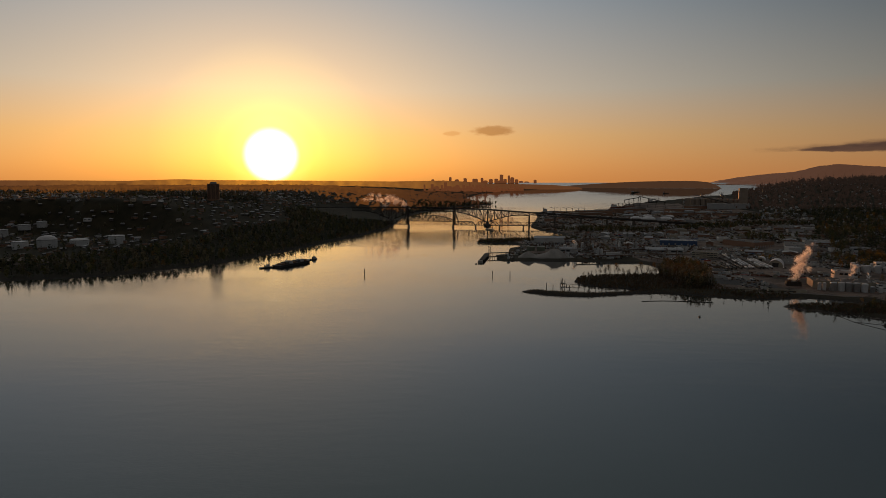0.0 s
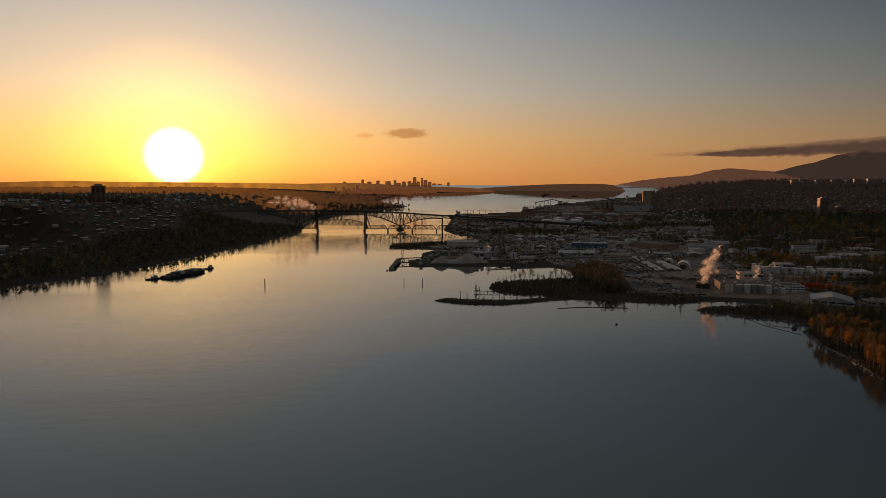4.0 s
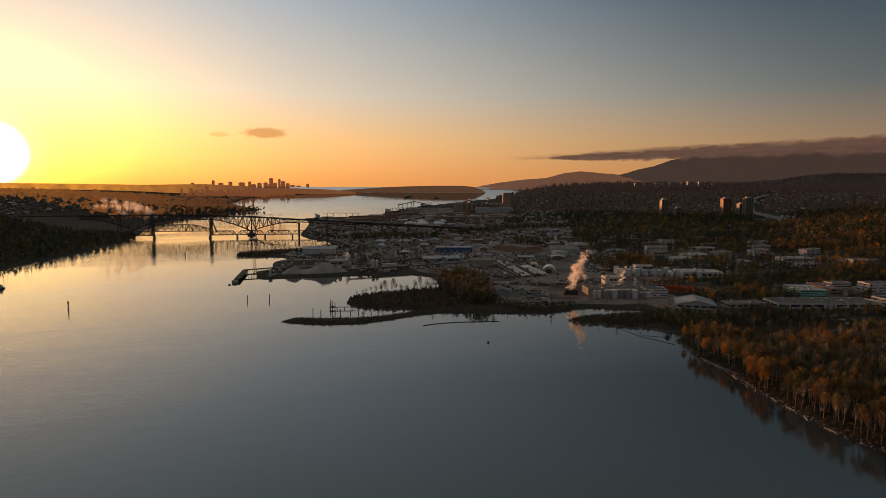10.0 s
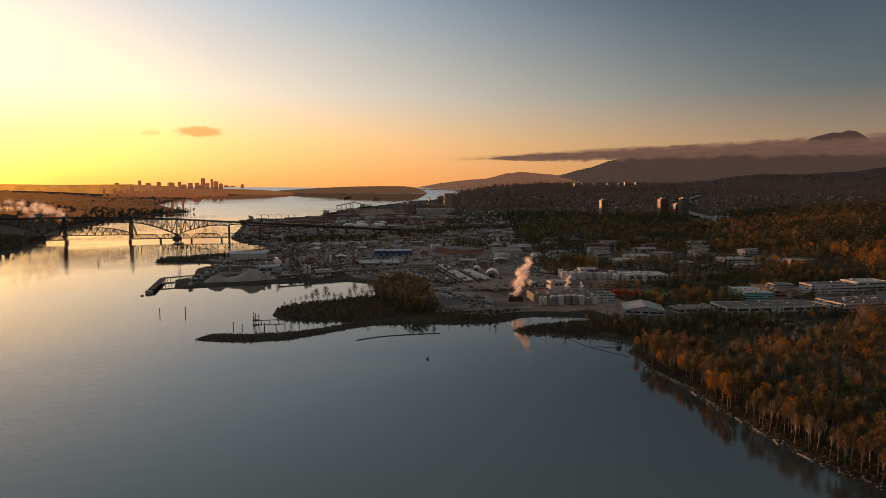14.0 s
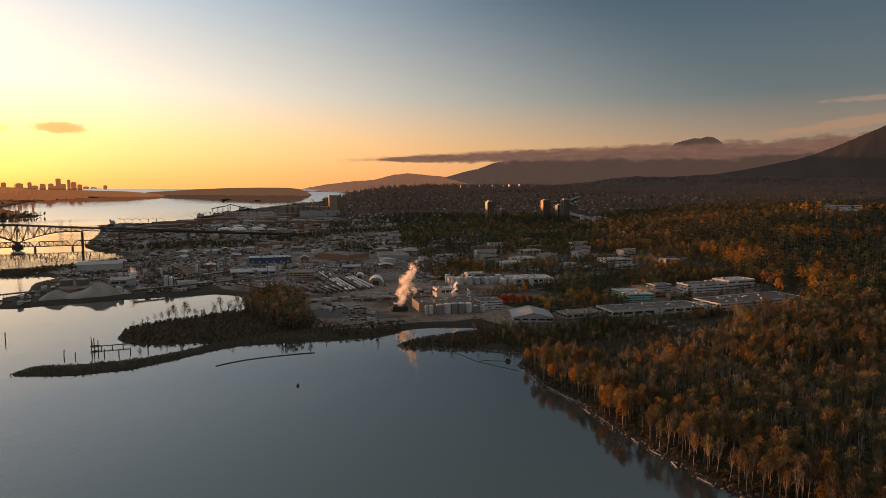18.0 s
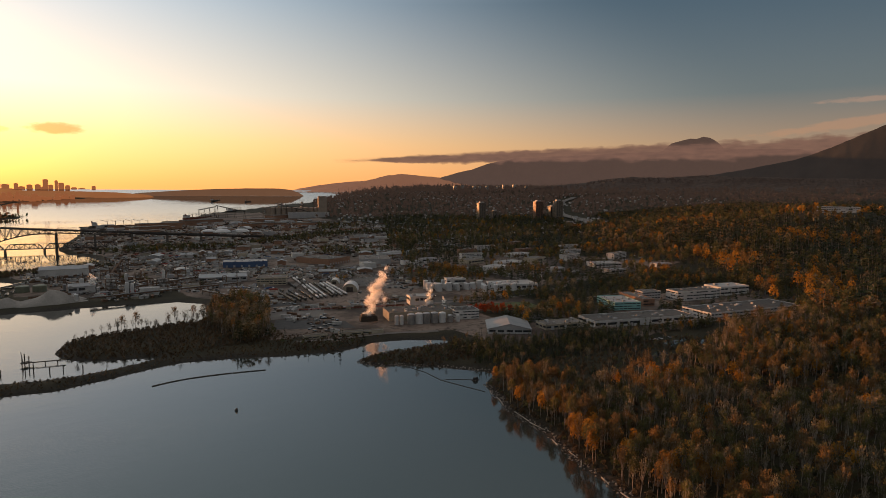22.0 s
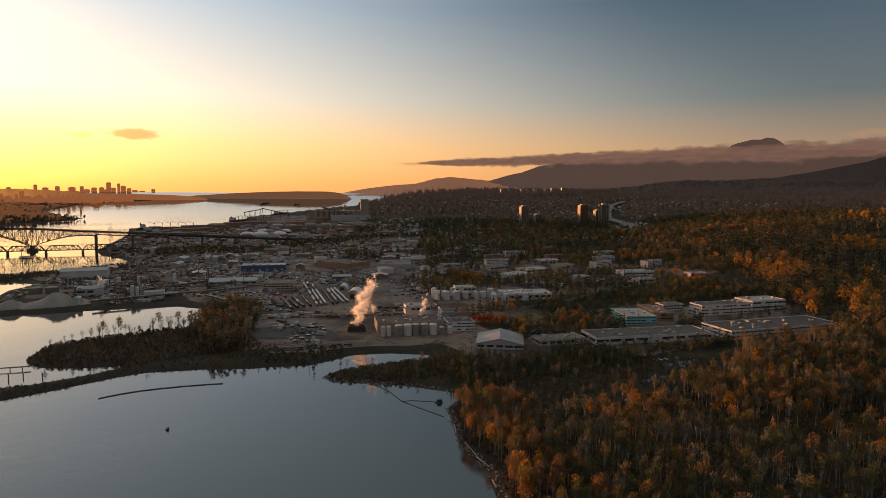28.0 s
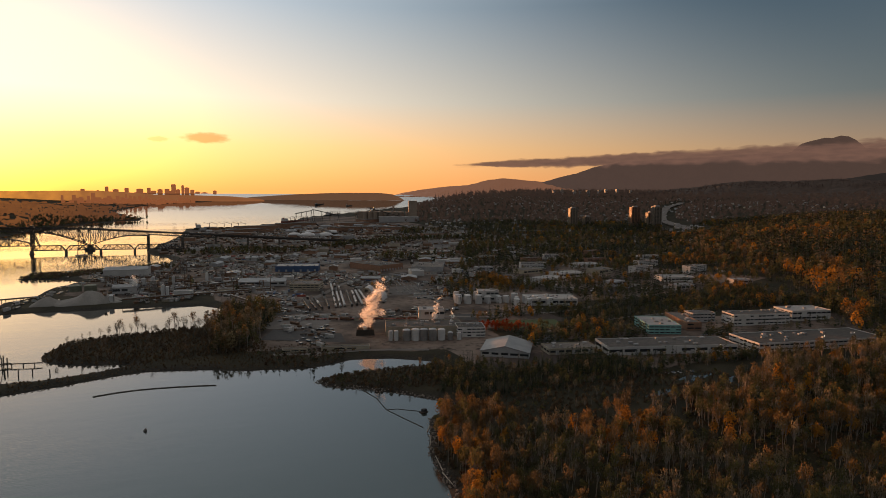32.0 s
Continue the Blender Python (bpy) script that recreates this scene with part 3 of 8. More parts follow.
def cloud_bank():
    """A long bank of cloud lying along the ridge."""
    az = np.linspace(27, 84, 220)
    rows = np.linspace(-1, 1, 24)
    v, a = np.meshgrid(rows, az, indexing="ij")
    mid = np.interp(a, (27, 29.5, 37, 44, 52, 61, 70, 84), (2.45, 2.55, 2.72, 3.0, 3.16, 3.3, 3.7, 4.3))
    half = np.interp(a, (27, 29.5, 33, 44, 52, 61, 70, 84), (0.03, 0.2, 0.42, 0.72, 0.86, 0.9, 0.9, 0.9)) * (1 + 0.22 * waves(a * 30, 0 * a, 61, 14.0))
    d = 4480 - 60 * np.cos(v * 1.57) + 14 * waves(a * 60, v * 30, 62, 30.0)
    el = np.radians(mid + half * v)
    x, y = HUB[0] + d * np.sin(np.radians(a)), HUB[1] + d * np.cos(np.radians(a))
    mat = bpy.data.materials.new("evening_cloud")
    mat.use_nodes = True
    n = Nodes(mat.node_tree)
    place = n.add("ShaderNodeNewGeometry").outputs["Position"]
    stretch = n.add("ShaderNodeMapping", in_Vector=place)
    stretch.inputs["Scale"].default_value = (0.5, 0.5, 2.4)
    soft = n.add("ShaderNodeAttribute")
    soft.attribute_name = "cover"
    rag = n.math("ADD", soft.outputs["Fac"], n.math("MULTIPLY", n.math("SUBTRACT", n.noise(0.012, 6.0, stretch.outputs[0]), 0.5), 1.3))
    cover = n.math("MULTIPLY", n.span(rag, 0.12, 0.75), 0.93)
    # evening light on the cloud is painted: two emission tones mixed by noise
    glow = n.add("ShaderNodeEmission", in_Color=n.mix(n.noise(0.02, 4.0, stretch.outputs[0]), (0.070, 0.041, 0.033, 1), (0.150, 0.078, 0.055, 1)), in_Strength=1.0)
    n.add("ShaderNodeOutputMaterial", in_Surface=n.add("ShaderNodeMixShader", in_0=cover, in_1=n.add("ShaderNodeBsdfTransparent").outputs[0], in_2=glow.outputs[0]).outputs[0])
    ob = grid_mesh("backdrop_cloud_bank", x, y, EYE_Z + d * np.tan(el), mat)
    layer = ob.data.attributes.new("cover", "FLOAT", "POINT")
    layer.data.foreach_set("value", ((1 - np.abs(v) ** 1.6) * smooth(a, 27, 31)).reshape(-1).astype(np.float32))
    ob.visible_shadow = False
    tagged(ob, "long dusky cloud bank lying along the mountains", "cloud", kind="structure")


cloud_bank()


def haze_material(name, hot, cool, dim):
    """Far rolling city land, its sun haze painted as emission: warmest under the sun."""
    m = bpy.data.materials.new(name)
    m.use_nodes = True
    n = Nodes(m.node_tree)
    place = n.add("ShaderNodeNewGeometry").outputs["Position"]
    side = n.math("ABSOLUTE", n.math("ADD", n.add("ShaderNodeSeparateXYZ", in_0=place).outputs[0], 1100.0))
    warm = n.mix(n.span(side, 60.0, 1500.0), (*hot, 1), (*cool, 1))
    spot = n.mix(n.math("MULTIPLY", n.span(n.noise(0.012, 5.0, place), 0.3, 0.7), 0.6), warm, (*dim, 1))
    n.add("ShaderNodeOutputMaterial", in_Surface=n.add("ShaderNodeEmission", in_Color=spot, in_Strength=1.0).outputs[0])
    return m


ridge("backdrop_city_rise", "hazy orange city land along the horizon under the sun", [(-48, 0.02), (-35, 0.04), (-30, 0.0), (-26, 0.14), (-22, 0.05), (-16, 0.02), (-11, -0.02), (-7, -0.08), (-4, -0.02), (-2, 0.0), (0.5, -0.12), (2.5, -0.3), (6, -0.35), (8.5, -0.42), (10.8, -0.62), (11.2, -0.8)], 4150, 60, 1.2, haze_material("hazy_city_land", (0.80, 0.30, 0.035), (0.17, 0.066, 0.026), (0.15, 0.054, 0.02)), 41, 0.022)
# far blocks and street trees glow with the same painted sun haze
M["city_haze"] = haze_material("hazy_far_trees", (0.26, 0.090, 0.018), (0.072, 0.030, 0.016), (0.075, 0.028, 0.012))
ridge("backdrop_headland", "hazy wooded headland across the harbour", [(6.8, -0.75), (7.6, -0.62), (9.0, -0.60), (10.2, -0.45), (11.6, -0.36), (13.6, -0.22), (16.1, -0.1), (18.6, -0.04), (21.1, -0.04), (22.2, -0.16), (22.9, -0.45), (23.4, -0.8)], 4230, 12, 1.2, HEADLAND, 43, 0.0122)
# ---- trees ----
def part(name, bm, mat, parent, label=""):
    """Links a bmesh as one mesh object under a thing or a part."""
    me = bpy.data.meshes.new(name)
    bm.to_mesh(me)
    bm.free()
    if mat:
        me.materials.append(mat)
    ob = new(name, me)
    ob.parent = parent
    return tagged(ob, label) if label else ob


def prism(verts, faces, a, b, ra, rb, sides=5):
    """A tapered limb from a to b."""
    a, b = np.array(a, float), np.array(b, float)
    w = (b - a) / max(np.linalg.norm(b - a), 1e-6)
    u = np.cross(w, (0.3, 0.9, 0.1) if abs(w[2]) > 0.8 else (0, 0, 1))
    u /= np.linalg.norm(u)
    v = np.cross(w, u)
    at = len(verts)
    for c, r in ((a, ra), (b, rb)):
        for k in range(sides):
            t = 6.2832 * k / sides
            verts.append(tuple(c + r * (math.cos(t) * u + math.sin(t) * v)))
    for k in range(sides):
        k2 = (k + 1) % sides
        faces.append((at + k, at + k2, at + sides + k2, at + sides + k))
    faces.append(tuple(at + sides + k for k in range(sides)))


def leaves(r, centres, size, count, spread, up=0.0, thin=0.6):
    """Small leaf sprays about the given centres: vertices and quads as arrays."""
    c = np.repeat(centres, count, 0) + r.normal(0, 1, (len(centres) * count, 3)) * spread
    n = len(c)
    u = r.normal(0, 1, (n, 3)) + (0, 0, up)
    u /= np.linalg.norm(u, axis=1)[:, None]
    v = np.cross(u, r.normal(0, 1, (n, 3)))
    v /= np.linalg.norm(v, axis=1)[:, None]
    s = (size * r.uniform(0.6, 1.3, n))[:, None]
    quad = np.stack([c - u * s, c + v * s * thin, c + u * s, c - v * s * thin], 1)
    return quad.reshape(-1, 3), np.arange(4 * n).reshape(-1, 4)


def round_tree(seed, high, wide, count, size, low=0.12):
    """A full-crowned tree: leaf sprays lie over several rounded boughs, facing outwards."""
    r = np.random.RandomState(seed)
    verts, faces = [], []
    prism(verts, faces, (0, 0, -0.6), (0, 0, high * 0.6), high * 0.016, high * 0.006, 4)
    boughs = 5
    a = np.arange(boughs) * 2.4 + r.uniform(0, 6)
    t = np.linspace(0.35, 0.95, boughs)
    mid = np.stack([np.cos(a) * wide * 0.2 * (1.2 - t), np.sin(a) * wide * 0.2 * (1.2 - t), high * (low + (0.86 - low) * t)], 1)
    rad = wide * (0.40 - 0.16 * t) * r.uniform(0.85, 1.2, boughs)
    which = r.choice(boughs, count, p=rad**2 / (rad**2).sum())
    out = r.normal(0, 1, (count, 3)) + (0, 0, 0.35)
    out /= np.linalg.norm(out, axis=1)[:, None]
    c = mid[which] + out * (rad[which] * r.uniform(0.8, 1.1, count))[:, None] * (1, 1, 1.15)
    face = out + r.normal(0, 0.38, (count, 3))
    u = np.cross(face, r.normal(0, 1, (count, 3)))
    u /= np.linalg.norm(u, axis=1)[:, None]
    v = np.cross(face, u)
    v /= np.linalg.norm(v, axis=1)[:, None]
    s = (size * r.uniform(0.6, 1.25, count))[:, None]
    quad = np.stack([c - u * s, c + v * s * 0.8, c + u * s, c - v * s * 0.8], 1)
    return (verts, faces), (quad.reshape(-1, 3), np.arange(4 * count).reshape(-1, 4))


def broadleaf(seed, high, wide, clumps, per_clump, size, low=0.3, limbs=7, stems=1, up=0.0, thin=0.6):
    """A broadleaved tree: wood (vertices, faces) and crown (vertices, quads)."""
    r = np.random.RandomState(seed)
    verts, faces, tips = [], [], []
    for k in range(stems):
        lean = r.normal(0, 0.04, 2) * high + (r.normal(0, 0.05, 2) * high if stems > 1 else 0)
        foot = r.normal(0, 0.4, 2) * (stems > 1)
        mid = (foot[0] + lean[0] * 0.5, foot[1] + lean[1] * 0.5, high * 0.5)
        top = (foot[0] + lean[0], foot[1] + lean[1], high * 0.94)
        prism(verts, faces, (foot[0], foot[1], -0.6), mid, high * 0.013, high * 0.009)
        prism(verts, faces, mid, top, high * 0.009, high * 0.002)
        for j in range(limbs):
            t = low + (0.9 - low) * (j + r.uniform(0, 0.8)) / limbs
            base = np.array(mid) * min(1, 2 * t) if t < 0.5 else np.array(mid) + (np.array(top) - mid) * (2 * t - 1)
            base[2] = t * high
            a, out = r.uniform(0, 6.28), wide * 0.5 * (1.1 - t) * r.uniform(0.7, 1.4)
            tip = base + (math.cos(a) * out, math.sin(a) * out, high * r.uniform(0.07, 0.17))
            prism(verts, faces, base, tip, high * 0.005, high * 0.0012, 4)
            tips += [tip, (base + tip) / 2]
    k = max(clumps - len(tips), 0)
    t = r.uniform(low, 0.97, k) ** 0.8
    reach = wide * 0.46 * np.sqrt(np.clip(np.sin(np.pi * np.clip((t - low * 0.7) / (1.02 - low * 0.7), 0, 1)), 0.02, 1)) * np.sqrt(r.uniform(0.05, 1, k))
    a = r.uniform(0, 6.28, k)
    extra = np.stack([reach * np.cos(a), reach * np.sin(a), t * high], 1)
    centres = np.concatenate([np.array(tips).reshape(-1, 3), extra])[:max(clumps, 1)]
    return (verts, faces), leaves(r, centres, size, per_clump, np.array((1, 1, 1.25)) * wide * 0.085, up, thin)


def alder(seed, high, wide, count, size, fork=0.42, limbs=11, thin=0.45):
    """A slender alder: a pale stem that forks into a rounded broom of limbs, its leaf sprays lying along them."""
    r = np.random.RandomState(seed)
    verts, faces = [], []
    lean = r.normal(0, 0.025, 2) * high
    crotch = np.array((lean[0], lean[1], high * fork))
    prism(verts, faces, (0, 0, -0.6), crotch, high * 0.012, high * 0.008)
    tips = []
    for k in range(limbs):
        a, out = k * 2.4 + r.uniform(-0.4, 0.4), math.sqrt((k + 0.4) / limbs) * r.uniform(0.85, 1.1)
        tip = np.array((lean[0] * 1.6 + math.cos(a) * out * wide / 2, lean[1] * 1.6 + math.sin(a) * out * wide / 2, high * (0.99 - 0.27 * out**2) * r.uniform(0.95, 1.02)))
        prism(verts, faces, crotch + (0, 0, high * r.uniform(0, 0.12) * (1.2 - out)), tip, high * 0.0055, high * 0.0015, 4)
        tips.append(tip)
    tips = np.array(tips)[r.randint(0, limbs, count)]
    t = 1.04 - 0.58 * r.beta(1.0, 1.8, count)
    c = crotch + (tips - crotch) * t[:, None] + r.normal(0, 1, (count, 3)) * wide * 0.085
    u = (tips - crotch) / np.linalg.norm(tips - crotch, axis=1)[:, None] + r.normal(0, 0.42, (count, 3))
    u /= np.linalg.norm(u, axis=1)[:, None]
    v = np.cross(u, r.normal(0, 1, (count, 3)))
    v /= np.linalg.norm(v, axis=1)[:, None]
    s = (size * r.uniform(0.6, 1.3, count))[:, None]
    quad = np.stack([c - u * s, c + v * s * thin, c + u * s, c - v * s * thin], 1)
    return (verts, faces), (quad.reshape(-1, 3), np.arange(4 * count).reshape(-1, 4))


def conifer(seed, high, wide, tiers, per_tier, size):
    r = np.random.RandomState(seed)
    verts, faces = [], []
    prism(verts, faces, (0, 0, -0.6), (0, 0, high * 0.97), high * 0.014, high * 0.002)
    t = np.repeat(np.linspace(0.14, 0.98, tiers), per_tier) + r.uniform(-0.03, 0.03, tiers * per_tier)
    a = r.uniform(0, 6.28, len(t))
    reach = wide * 0.5 * (1.02 - t) ** 0.85 * r.uniform(0.25, 1.1, len(t))
    c = np.stack([reach * np.cos(a), reach * np.sin(a), t * high - reach * 0.25], 1)
    n = len(c)
    out = np.stack([np.cos(a), np.sin(a), -0.45 + 0 * a], 1)
    side = np.stack([-np.sin(a), np.cos(a), r.normal(0, 0.3, n)], 1)
    s = (size * r.uniform(0.6, 1.3, n) * (1.25 - t))[:, None]
    quad = np.stack([c - out * s, c + side * s * 0.6, c + out * s, c - side * s * 0.6], 1)
    return (verts, faces), (quad.reshape(-1, 3), np.arange(4 * n).reshape(-1, 4))


def tree_thing(name, label, category, wood, crown, bark, leaf, group):
    tree = new(name)
    tagged(tree, label, category, group)
    for piece, (v, f), mat in (("trunk", wood, bark), ("crown", crown, leaf)):
        me = bpy.data.meshes.new(piece)
        me.from_pydata([tuple(q) for q in v], [], [tuple(int(i) for i in q) for q in f])
        me.materials.append(mat)
        ob = new(piece, me)
        ob.parent = tree
    return tree


def spread(seed, x0, x1, y0, y1, gap, keep, jitter=0.45):
    """Places on a loose grid, where keep(x, y) says yes."""
    r = np.random.RandomState(seed)
    x, y = np.meshgrid(np.arange(x0, x1, gap), np.arange(y0, y1, gap))
    x, y = x.ravel() + r.uniform(-jitter, jitter, x.size) * gap, y.ravel() + r.uniform(-jitter, jitter, x.size) * gap
    ok = keep(x, y)
    return x[ok], y[ok]


def woods(name, label, x, y, kinds, weights, seed, scale=(0.75, 1.2), sink=0.0, lean=None, patch=90.0):
    """Many trees as one object: each place takes one of the kinds, turned and scaled; lean gathers kinds in patches."""
    r = np.random.RandomState(seed)
    z = land_height(x, y)[0] - sink
    share = np.array(weights, float)[None, :] + 0 * x[:, None]
    grove = waves(x, y, seed + 300, patch) if len(x) else 0 * x
    if lean:
        share = share * np.exp(2.6 * grove[:, None] * np.array(lean)[None, :])
    share = np.cumsum(share / share.sum(1)[:, None], 1)
    k = (r.rand(len(x))[:, None] > share[:, :-1]).sum(1)
    hue = 1.0 + np.clip(0.5 + 0.28 * r.normal(0, 1, len(x)) + 0.2 * grove, 0, 1)
    turn, size = r.uniform(0, 6.28, len(x)), r.uniform(*scale, len(x))
    verts, faces, mats, slots, tones, at = [], [], [], [], [], 0
    for n, (wood, crown, bark, leaf) in enumerate(kinds):
        who = np.where(k == n)[0]
        if not len(who):
            continue
        c, s = np.cos(turn[who]), np.sin(turn[who])
        for (v, f), mat in ((wood, bark), (crown, leaf)):
            v = np.array(v, float)
            quads = np.array([q for q in f if len(q) == 4])
            px = (c[:, None] * v[None, :, 0] - s[:, None] * v[None, :, 1]) * size[who, None] + x[who, None]
            py = (s[:, None] * v[None, :, 0] + c[:, None] * v[None, :, 1]) * size[who, None] + y[who, None]
            pz = v[None, :, 2] * size[who, None] + z[who, None]
            p = np.stack(far_place(px, py, pz), -1).reshape(-1, 3)
            q = (quads[None] + (np.arange(len(who)) * len(v))[:, None, None]).reshape(-1, 4) + at
            if mat not in mats:
                mats.append(mat)
            verts.append(p), faces.append(q), slots.append(np.full(len(q), mats.index(mat), np.int32)), tones.append(np.repeat(hue[who], len(v)))
            at += len(p)
    verts, faces, slots = np.concatenate(verts), np.concatenate(faces), np.concatenate(slots)
    me = bpy.data.meshes.new(name)
    me.vertices.add(len(verts))
    me.vertices.foreach_set("co", verts.reshape(-1).astype(np.float32))
    me.loops.add(faces.size)
    me.loops.foreach_set("vertex_index", faces.reshape(-1).astype(np.int32))
    me.polygons.add(len(faces))
    me.polygons.foreach_set("loop_start", np.arange(0, faces.size, 4, dtype=np.int32))
    for mat in mats:
        me.materials.append(mat)
    me.polygons.foreach_set("material_index", slots)
    me.update(calc_edges=True)
    layer = me.attributes.new("tone", "FLOAT", "POINT")
    layer.data.foreach_set("value", np.concatenate(tones).astype(np.float32))
    return tagged(new(name, me), label, "woods", kind="stuff")


def clear_of(x, y, boxes):
    ok = np.ones(x.shape, bool)
    for x0, x1, y0, y1 in boxes:
        ok &= ~((x > x0) & (x < x1) & (y > y0) & (y < y1))
    return ok


def inland(x, y):
    return land_height(x, y)[1]


MARSH = lambda x, y: (((x - 655) / 125) ** 2 + ((y - 607) / 31) ** 2 < 1) | (y > np.interp(x, (405, 470, 500, 530, 600, 700), (655, 640, 606, 584, 568, 566))) & (x < 700)  # open wet ground behind the alders


IN_SIGHT = lambda x, y: x < 215 + 3.3 * (y - 250)  # the flats reach on southward, out of the flight's sight


def make_near_forest():
    mats = ("autumn", "autumn", "olive", "orange", "twig", "autumn", "olive", "orange")
    bark = ("bark_pale", "bark", "bark_pale", "bark", "bark_pale", "bark_pale", "bark", "bark")
    words = {"autumn": "tall alder with thin russet autumn leaves and a pale trunk", "olive": "tall alder with fading olive-green leaves",
             "orange": "cottonwood with a full orange autumn crown", "twig": "bare alder with pale trunk and brown twigs"}
    kinds = []
    for n, (leaf, wood) in enumerate(zip(mats, bark)):
        full = leaf == "orange"
        high, wide = (20, 22, 19, 19, 21, 18, 23, 16)[n], (6.2, 6.8, 6.0, 8.4, 5.8, 6.0, 6.8, 7.8)[n]
        shape = round_tree(40 + n, high, wide, 420, 0.5, 0.36) if full else alder(40 + n, high, wide, 220 if leaf == "twig" else 400, 0.48, (0.38, 0.34, 0.4, 0, 0.34, 0.4, 0.36, 0)[n])
        kinds.append(tree_thing("alder_tree" if not full else "cottonwood_tree", words[leaf], "tree",
                                *shape, M[wood], M[leaf], "trees along the flats"))
    x, y = spread(7, 405, 575, 330, 660, 6.4, lambda x, y: (waves(x, y, 73, 16) > -0.7) & (inland(x, y) > 5) & ~MARSH(x, y) & ((x < 470) | (x < 560) & (y > 560)))
    order = np.argsort(x + 0.25 * (640 - y))[:300]
    x, y = x[order], y[order]
    z = land_height(x, y)[0]
    r = np.random.RandomState(3)
    pick = r.choice(8, len(x), p=(0.19, 0.16, 0.18, 0.07, 0.12, 0.14, 0.10, 0.04))
    used = set()
    for k, px, py, pz in zip(pick, x, y, z):
        s = r.uniform(0.75, 1.15)
        m = Matrix.Translation((px, py, pz)) @ Matrix.Rotation(r.uniform(0, 6.28), 4, "Z") @ Matrix.Scale(s, 4)
        if k not in used:
            used.add(k)
            kinds[k].matrix_basis = m
        else:
            copy = copy_thing(kinds[k], m)
            copy.matrix_basis = m
    for k in range(8):
        if k not in used:
            kinds[k].matrix_basis = Matrix.Translation((520 + 9 * k, 500, height_at(520 + 9 * k, 500)))


make_near_forest()
ALDERS = []
for n, (leaf, wood) in enumerate((("autumn", "bark_pale"), ("olive", "bark_pale"), ("twig", "bark_pale"), ("orange", "bark"), ("autumn", "bark"), ("olive", "bark"))):
    if leaf == "orange":
        ALDERS.append((*round_tree(80 + n, 17, 8.5, 170, 0.75, 0.4), M[wood], M[leaf]))
    else:
        ALDERS.append((*alder(80 + n, (20, 19, 20, 17, 22, 21)[n], (6.4, 6.0, 5.8, 8, 6.8, 6.4)[n], 130 if leaf == "twig" else 220, 0.58, 0.38, 9, 0.45), M[wood], M[leaf]))
BARE = [(*alder(190 + n, 15, 7.0, 130, 0.6, 0.3, 12, 0.2), M["bark"], M[leaf]) for n, leaf in enumerate(("twig", "scrub"))]
FIRS = [(*conifer(90 + n, 24 + 3 * n, 7.5, 13, 8, 1.5), M["bark"], M["needle"]) for n in range(3)]
BUSH = [(*round_tree(100 + n, 3.4, 6.4, 46, 0.8, 0.02), M["bark"], M[leaf]) for n, leaf in enumerate(("scrub", "scrub", "olive"))]
FAR_ROUND = [(*round_tree(110 + n, 17, 12, 100, 1.1), M["bark"], M[leaf]) for n, leaf in enumerate(("autumn", "orange", "olive", "olive", "twig"))]
ROUND = [(*round_tree(130 + n, 20 + n, 11, 190, 0.85), M["bark"], M[leaf]) for n, leaf in enumerate(("orange", "autumn", "olive", "autumn"))]
FAR_TINY = [(*round_tree(170 + n, 16, 12, 26, 2.3), M["bark"], M[leaf]) for n, leaf in enumerate(("autumn", "orange", "olive", "olive", "twig"))]
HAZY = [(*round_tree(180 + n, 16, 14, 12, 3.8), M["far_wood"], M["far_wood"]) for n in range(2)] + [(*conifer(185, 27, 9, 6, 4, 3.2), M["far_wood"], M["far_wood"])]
FAR_FIR = [(*conifer(120 + n, 25 + 4 * n, 8, 6, 4, 3.0), M["bark"], M["needle"]) for n in range(2)]

YARDS = [(566, 642, 708, 806), (480, 652, 796, 960), (636, 702, 716, 762), (686, 842, 662, 744), (826, 1004, 612, 704), (786, 894, 740, 820), (880, 1068, 712, 808)]
x, y = spread(8, 405, 1050, 210, 700, 7.3, lambda x, y: (waves(x, y, 73, 16) > -0.5 + 0.35 * smooth(x, 520, 640)) & (inland(x, y) > 5) & ~MARSH(x, y) & clear_of(x, y, YARDS) & (y < 655 - 0.1 * (x - 470)) & IN_SIGHT(x, y))
gone = ((x < 470) | (x < 560) & (y > 560)) & (y > 330)
x, y = x[~gone], y[~gone]
woods("woods_flats", "dense alder and cottonwood wood in autumn colours", x, y, ALDERS, (0.15, 0.27, 0.26, 0.05, 0.10, 0.17), 5, (0.7, 1.2), lean=(0.8, -0.5, -0.6, 1.2, 0.6, -0.4), patch=38.0)
LOW = [(*round_tree(200 + n, 3.0, 7.0, 22, 1.2, 0.02), M["bark"], M[leaf]) for n, leaf in enumerate(("scrub", "olive"))]
x, y = spread(42, 405, 1000, 230, 660, 8.5, lambda x, y: (inland(x, y) > 12) & ~MARSH(x, y) & clear_of(x, y, YARDS) & (y < 600) & IN_SIGHT(x, y))
woods("brush_flats", "dark brush between the alder stems", x, y, LOW, (0.6, 0.4), 42, (0.5, 1.1))
# ---- woods that clothe the shores and hills ----
TOWN_SPOTS = [(1148, 1438), (1186, 1337), (1130, 1300), (1174, 1183), (1095, 1210), (1137, 1060), (1076, 985), (1005, 1195), (960, 1260), (930, 1150), (1010, 1320), (1060, 1400), (1250, 1250), (1240, 1110),
              (1010, 1070), (1180, 960), (900, 1330), (1330, 1330), (1000, 1500), (1290, 1480), (1120, 1560), (880, 1560), (960, 1650), (1955, 2376), (2110, 2190)]
